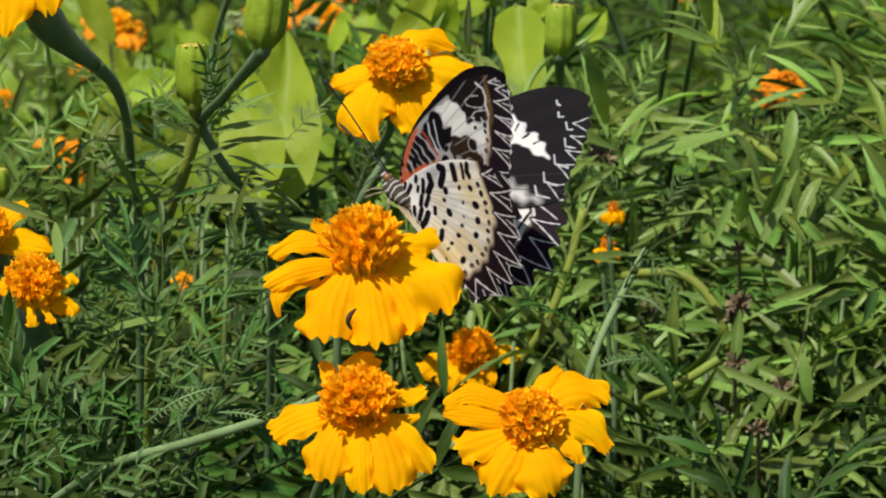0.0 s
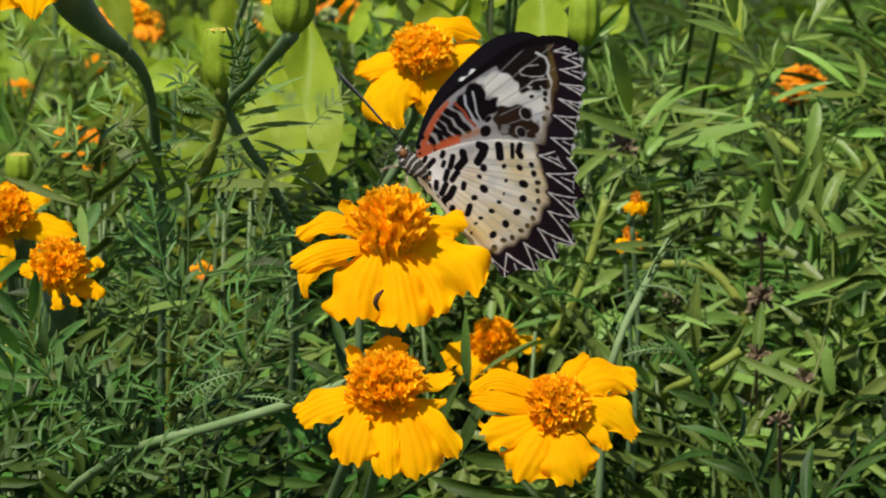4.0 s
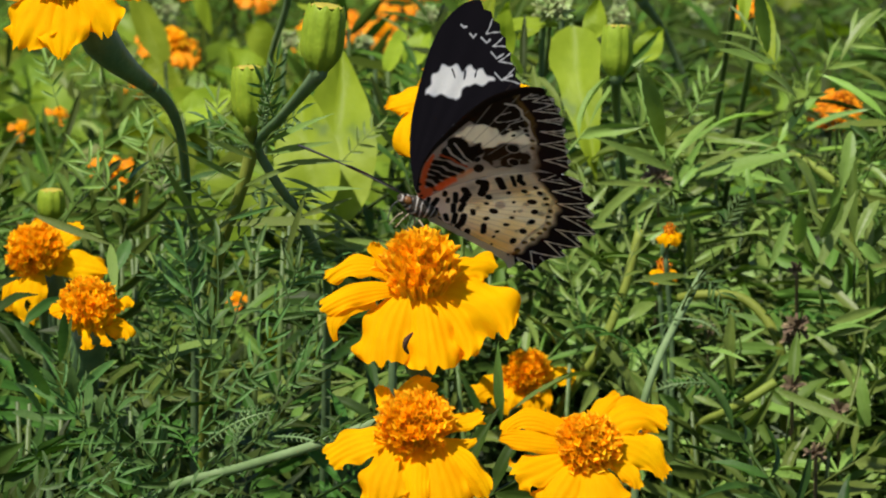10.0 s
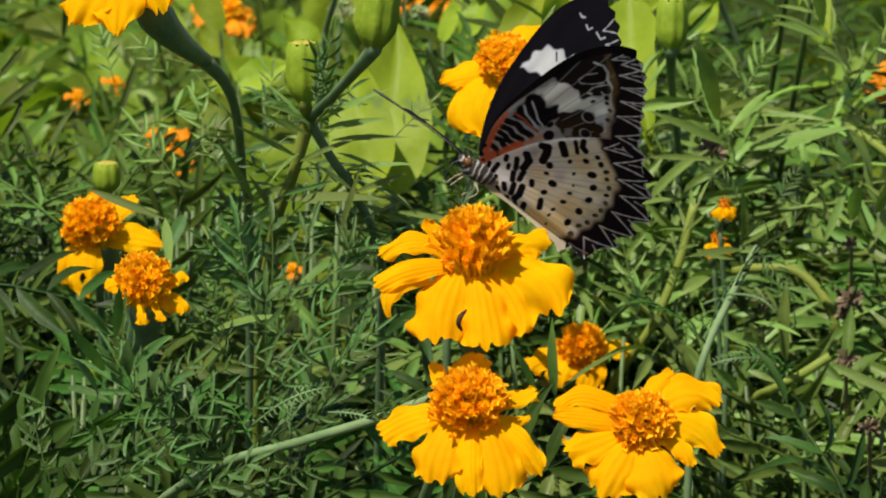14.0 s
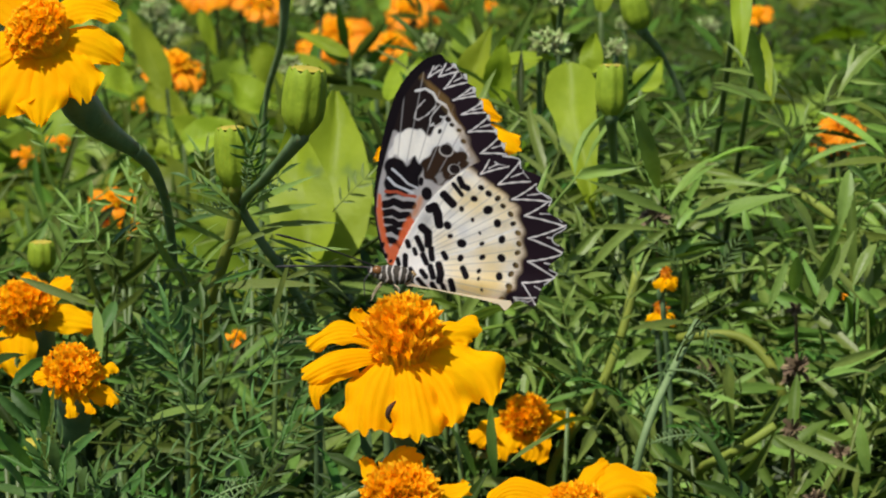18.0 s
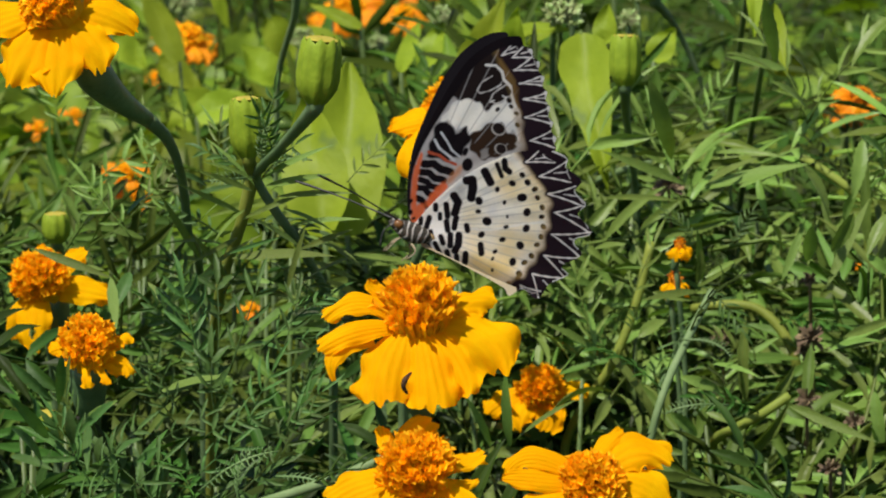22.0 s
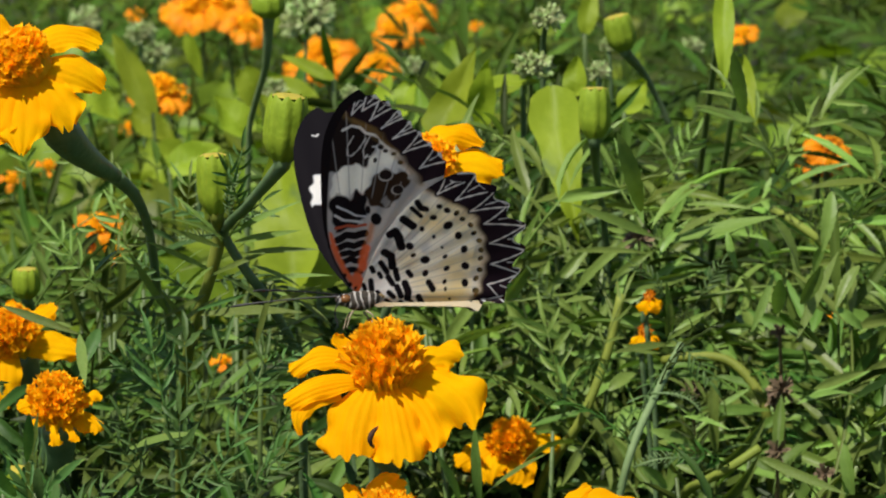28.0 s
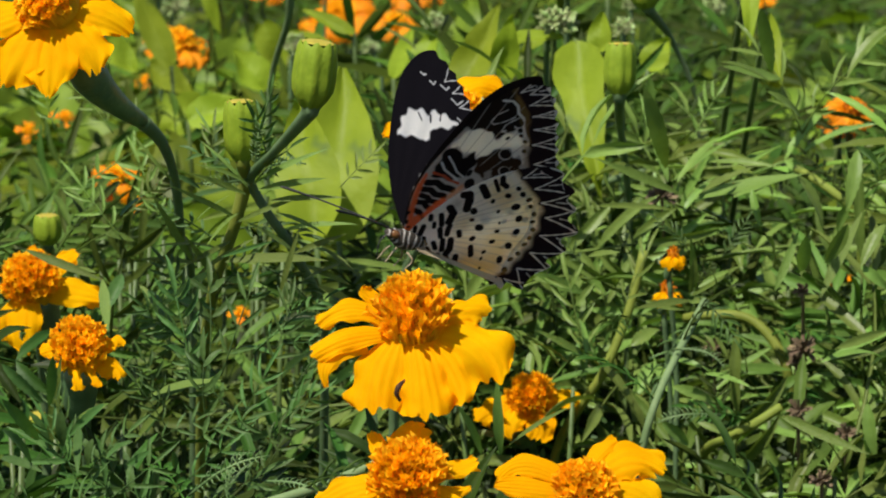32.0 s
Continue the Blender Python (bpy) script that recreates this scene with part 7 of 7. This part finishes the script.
FLY = [
    (0, 0.03047, 0.02028, 0.03642, 43.2, -44.1, 137.6, 56, 9, -4),
    (0.5, 0.03003, 0.01339, 0.03923, 38.3, -51.6, 146.0, 40, 36, -3),
    (1, 0.02967, 0.00714, 0.04127, 32.8, -58.8, 154.9, 88, 58, -6),
    (1.5, 0.02947, 0.00838, 0.04057, 27.4, -58.7, 161.2, 80, 88, -2),
    (2, 0.02973, 0.01054, 0.03950, 21.4, -58.4, 168.2, 73, 38, -1),
    (2.5, 0.02908, 0.00920, 0.03934, 17.1, -54.2, 169.9, 60, 62, 1),
    (3, 0.02876, 0.00819, 0.03902, 12.9, -49.9, 171.4, 74, 60, 3),
    (3.5, 0.02837, 0.00882, 0.03998, 10.3, -51.0, 173.1, 30, 38, 2),
    (5.5, 0.02705, 0.00929, 0.04103, 0.1, -43.5, -174.6, 42, 42, 5),
    (6, 0.02728, 0.00957, 0.04007, -3.1, -41.4, -168.6, 98, 72, 3),
    (6.5, 0.02654, 0.00936, 0.04033, -1.7, -40.9, -173.6, 24, 30, 2),
    (7, 0.02572, 0.00883, 0.04062, 0.1, -40.3, -179.0, 86, 60, 13),
    (7.5, 0.02506, 0.01006, 0.03954, 2.7, -34.3, -175.5, 44, 38, 10),
    (8, 0.02430, 0.01050, 0.03898, 5.3, -28.3, -171.8, 48, 23, 9),
    (8.5, 0.02460, 0.00913, 0.03963, 4.3, -30.1, -167.1, 42, 32, 6),
    (9, 0.02486, 0.00840, 0.04079, 3.2, -31.9, -162.6, 55, 19, 5),
    (9.5, 0.02432, 0.00898, 0.04052, 2.1, -31.1, -161.5, 62, 66, 8),
    (10, 0.02370, 0.00992, 0.03997, 1.0, -30.1, -160.3, 51, 19, 6),
    (10.5, 0.02304, 0.00978, 0.03960, 7.3, -25.3, -170.1, 42, 30, 3),
    (11, 0.02233, 0.00942, 0.03932, 12.3, -20.0, -179.3, 29, 17, -2),
    (11.5, 0.02325, 0.00796, 0.04083, 7.8, -29.6, -176.4, 42, 34, 7),
    (12, 0.02380, 0.00864, 0.04200, 1.6, -37.8, -172.5, 88, 56, 9),
    (12.5, 0.02384, 0.00944, 0.04190, 2.4, -36.9, -170.8, 34, 32, 3),
    (13, 0.02398, 0.01010, 0.04162, 3.3, -35.6, -169.0, 35, 19, 0),
    (13.5, 0.02438, 0.01010, 0.04230, 2.5, -38.0, -168.6, 34, 36, 1),
    (14, 0.02479, 0.01055, 0.04199, 1.8, -40.3, -168.3, 39, 14, 0),
    (14.5, 0.02431, 0.00904, 0.04292, 8.2, -37.0, -173.1, 24, 24, -2),
    (15, 0.02411, 0.01271, 0.04114, 14.0, -33.6, -177.8, 27, 5, -3),
    (15.5, 0.02369, 0.01456, 0.04063, 16.7, -30.1, -179.5, 14, 16, 0),
    (17.5, 0.02221, 0.01837, 0.03877, 25.1, -15.6, 176.1, 22, 14, -2),
    (18, 0.02206, 0.01927, 0.03786, 26.8, -12.1, 175.0, 24, 3, 1),
    (18.5, 0.02228, 0.01928, 0.03686, 26.7, -13.3, 175.1, 22, 12, -1),
    (19, 0.02227, 0.01796, 0.03807, 26.9, -14.6, 175.4, 24, 3, 0),
    (19.5, 0.02266, 0.02027, 0.03813, 22.7, -21.1, 176.7, 14, 17, -2),
    (20, 0.02297, 0.01972, 0.03943, 18.1, -27.6, 178.2, 27, 9, -2),
    (20.5, 0.02283, 0.01893, 0.03958, 17.3, -27.9, -179.7, 17, 24, -3),
    (21, 0.02258, 0.01911, 0.04009, 16.4, -28.4, -177.6, 25, 7, -3),
    (21.5, 0.02306, 0.01983, 0.03944, 16.0, -29.1, -177.6, 18, 16, 3),
    (22, 0.02310, 0.01960, 0.03996, 15.4, -29.4, -177.4, 22, 5, 2),
    (22.5, 0.02303, 0.01951, 0.03824, 12.6, -22.4, -173.8, 17, 22, 0),
    (23, 0.02292, 0.01919, 0.03597, 10.2, -15.3, -170.2, 31, 7, 3),
    (23.5, 0.02212, 0.01775, 0.03655, 18.0, -11.8, -176.2, 26, 24, -0),
    (24, 0.02132, 0.01657, 0.03702, 25.6, -8.0, 178.0, 32, 4, 7),
    (24.5, 0.02270, 0.01726, 0.03845, 22.1, -14.3, 179.7, 22, 20, 5),
    (25, 0.02398, 0.01933, 0.04056, 17.2, -32.6, 179.6, 23, 3, -1),
    (25.5, 0.02296, 0.01909, 0.04080, 16.9, -27.5, -178.6, 22, 34, -3),
    (27.5, 0.02025, 0.01709, 0.03732, 18.2, -8.5, -172.0, 20, 24, 2),
    (28, 0.01936, 0.01436, 0.03915, 18.7, -4.4, -170.0, 35, 25, 8),
    (28.5, 0.01968, 0.01721, 0.03869, 13.6, -10.2, -164.2, 44, 44, 6),
    (29, 0.02057, 0.01878, 0.03925, 6.8, -16.0, -157.9, 35, 40, -3),
    (29.5, 0.02078, 0.01743, 0.03865, 12.4, -10.6, -162.4, 22, 30, 6),
    (30, 0.02050, 0.01726, 0.03772, 17.1, -4.4, -166.6, 32, 16, 4),
    (30.5, 0.02235, 0.01871, 0.03707, 10.2, -15.0, -161.0, 30, 38, 2),
    (31, 0.02326, 0.01903, 0.03979, 0.9, -23.9, -154.0, 18, 22, -7),
    (31.5, 0.02275, 0.01952, 0.04127, 0.3, -25.0, -154.6, 22, 36, -5),
    (32, 0.02302, 0.02219, 0.03902, -0.4, -26.0, -155.2, 31, 35, -1),
]
butterfly = thing("butterfly", (0, 0, 0), "cream, black and orange butterfly feeding on a marigold", "butterfly")
part("thorax", lump([(2.7, -1.3, 0.3, 0.4), (2.2, -1.2, 0.9, 1.0), (0.9, -1.2, 1.3, 1.6), (-0.8, -1.1, 1.4, 1.8), (-2.6, -0.8, 1.1, 1.5), (-4.0, -0.4, 0.6, 0.9)], M_BODY, "thorax"), butterfly, None, "striped furry thorax")
part("abdomen", lump([(-2.6, -0.3, 0.6, 0.7), (-4.0, 0.0, 0.75, 0.9), (-7.0, 0.3, 0.80, 0.9), (-11.0, 0.5, 0.68, 0.75), (-14.0, 0.6, 0.45, 0.5), (-15.0, 0.6, 0.12, 0.15)], M_ABDOMEN, "abdomen"), butterfly, None, "slim furry brown abdomen between the wings")
head = part("head", lump([(2.0, -1.5, 0.7, 0.8), (2.8, -1.5, 1.2, 1.15), (3.8, -1.5, 1.1, 1.05), (4.6, -1.5, 0.7, 0.7), (5.1, -1.5, 0.2, 0.25)], M_BODY, "head"), butterfly, Matrix.Translation((-0.0013, 0, 0.0004)))
for sy in (1, -1):
    part("eye", lump([(2.6, -1.4, 0.05, 0.05), (2.9, -1.4, 0.6, 0.6), (3.5, -1.4, 0.74, 0.8), (4.1, -1.4, 0.6, 0.6), (4.4, -1.4, 0.05, 0.05)], M_EYE, "eye"), head, Matrix.Translation((0, sy * 0.00072, 0)), "round brown eye")
    v, f = tube([(0.0040, sy * 0.0004, -0.0008), (0.0088, sy * 0.0036, -0.0008), (0.0146, sy * 0.0074, -0.0010), (0.0194, sy * 0.0102, -0.0014), (0.0209, sy * 0.0110, -0.0016)],
                [0.00017, 0.00014, 0.00014, 0.00026, 0.00015], 6, 4)
    part("antenna", mesh_of("antenna", v, f, M_BLACK), head, None, "thin black clubbed antenna")
    for x0, x1, x2, y2 in ((1.0, 1.6, 2.2, 2.0), (-1.2, -2.2, -1.4, 2.6)):
        v, f = tube([(x0 * 0.001, sy * 0.0010, -0.0030), (x1 * 0.001, sy * (y2 - 0.6) * 0.001, -0.0040), (x2 * 0.001, sy * y2 * 0.001 * 0.7, -0.0060)], [0.00022, 0.00014, 0.00009], 5, 4)
        part("leg", mesh_of("leg", v, f, M_LEG), butterfly)
v, f = tube([(0.0044, 0, -0.0017), (0.0052, 0, -0.0035), (0.0046, 0, -0.0062)], [0.00014, 0.00011, 0.0001], 5, 4)
part("proboscis", mesh_of("proboscis", v, f, M_BLACK), head)
WINGS = {}
for sd, word in ((1, "L"), (-1, "R")):
    WINGS["f" + word] = part("forewing", wing_mesh("forewing", FORE, 9, 13, fore_under, fore_upper, sd, -1.2), butterfly, None, "black forewing with a white band and orange base")
    WINGS["h" + word] = part("hindwing", wing_mesh("hindwing", HIND, 4, 19, hind_under, hind_upper, sd, 1.2), butterfly, None, "cream hindwing with black dots and zigzag edge")

SWAY = [
    (0, -0.00004, -0.00001, -0.00007),
    (0.5, -0.00002, 0.00003, 0.00015),
    (1, 0.00000, -0.00002, -0.00009),
    (1.5, -0.00004, 0.00002, 0.00007),
    (2, 0.00006, 0.00001, 0.00006),
    (2.5, -0.00004, 0.00001, 0.00005),
    (3, -0.00000, 0.00001, 0.00006),
    (3.5, -0.00008, 0.00008, 0.00035),
    (5.5, 0.00005, 0.00008, 0.00040),
    (6, 0.00015, -0.00004, -0.00017),
    (6.5, 0.00016, -0.00004, -0.00016),
    (7, 0.00019, -0.00006, -0.00025),
    (7.5, 0.00016, -0.00005, -0.00023),
    (8, 0.00002, 0.00001, 0.00004),
    (8.5, 0.00004, -0.00010, -0.00046),
    (9, -0.00006, -0.00007, -0.00037),
    (9.5, -0.00002, -0.00003, -0.00013),
    (10, -0.00001, -0.00002, -0.00008),
    (10.5, 0.00012, -0.00004, -0.00015),
    (11, 0.00007, -0.00003, -0.00015),
    (11.5, 0.00006, -0.00001, -0.00005),
    (12, -0.00010, 0.00002, 0.00008),
    (12.5, -0.00011, 0.00006, 0.00025),
    (13, 0.00004, 0.00006, 0.00028),
    (13.5, 0.00005, 0.00010, 0.00046),
    (14, -0.00004, -0.00001, -0.00005),
    (14.5, 0.00005, 0.00008, 0.00037),
    (15, 0.00010, -0.00010, -0.00049),
    (15.5, -0.00004, -0.00002, -0.00011),
    (17.5, -0.00019, 0.00014, 0.00064),
    (18, -0.00009, 0.00010, 0.00048),
    (18.5, 0.00002, -0.00009, -0.00046),
    (19, -0.00004, 0.00003, 0.00012),
    (19.5, 0.00000, -0.00006, -0.00031),
    (20, 0.00005, -0.00006, -0.00028),
    (20.5, 0.00006, -0.00008, -0.00037),
    (21, -0.00009, 0.00001, 0.00003),
    (21.5, 0.00004, -0.00006, -0.00028),
    (22, -0.00007, 0.00004, 0.00019),
    (22.5, -0.00003, 0.00003, 0.00013),
    (23, 0.00004, -0.00010, -0.00044),
    (23.5, 0.00006, -0.00005, -0.00021),
    (24, 0.00002, -0.00001, -0.00003),
    (24.5, 0.00011, -0.00006, -0.00029),
    (25, -0.00001, 0.00008, 0.00038),
    (25.5, -0.00025, 0.00023, 0.00107),
    (27.5, -0.00003, -0.00011, -0.00054),
    (28, -0.00016, 0.00015, 0.00070),
    (28.5, -0.00040, 0.00008, 0.00032),
    (29, -0.00027, 0.00010, 0.00046),
    (29.5, 0.00002, 0.00011, 0.00053),
    (30, -0.00001, 0.00012, 0.00057),
    (30.5, 0.00043, -0.00020, -0.00084),
    (31, 0.00015, 0.00011, 0.00056),
    (31.5, -0.00026, 0.00037, 0.00165),
    (32, -0.00005, -0.00002, -0.00008),
]


def motions():
    """The butterfly's steps and wing beats, and the flower's sway under it."""
    walk(butterfly, [(t, pose(x, y, z, rx, ry, rz)) for t, x, y, z, rx, ry, rz, left, right, sweep in FLY])
    for key, col, sgn in (("L", 7, -1), ("R", 8, 1)):
        walk(WINGS["f" + key], [(r[0], pose(0, 0, 0, sgn * r[col]) @ pose(0, 0, 0, 0, r[9])) for r in FLY])
        walk(WINGS["h" + key], [(r[0], pose(0, 0, 0, sgn * r[col])) for r in FLY])
    home = main_flower.location.copy()
    walk(main_flower, [(t, Matrix.Translation(home + Vector((x, y, z)))) for t, x, y, z in SWAY])


motions()
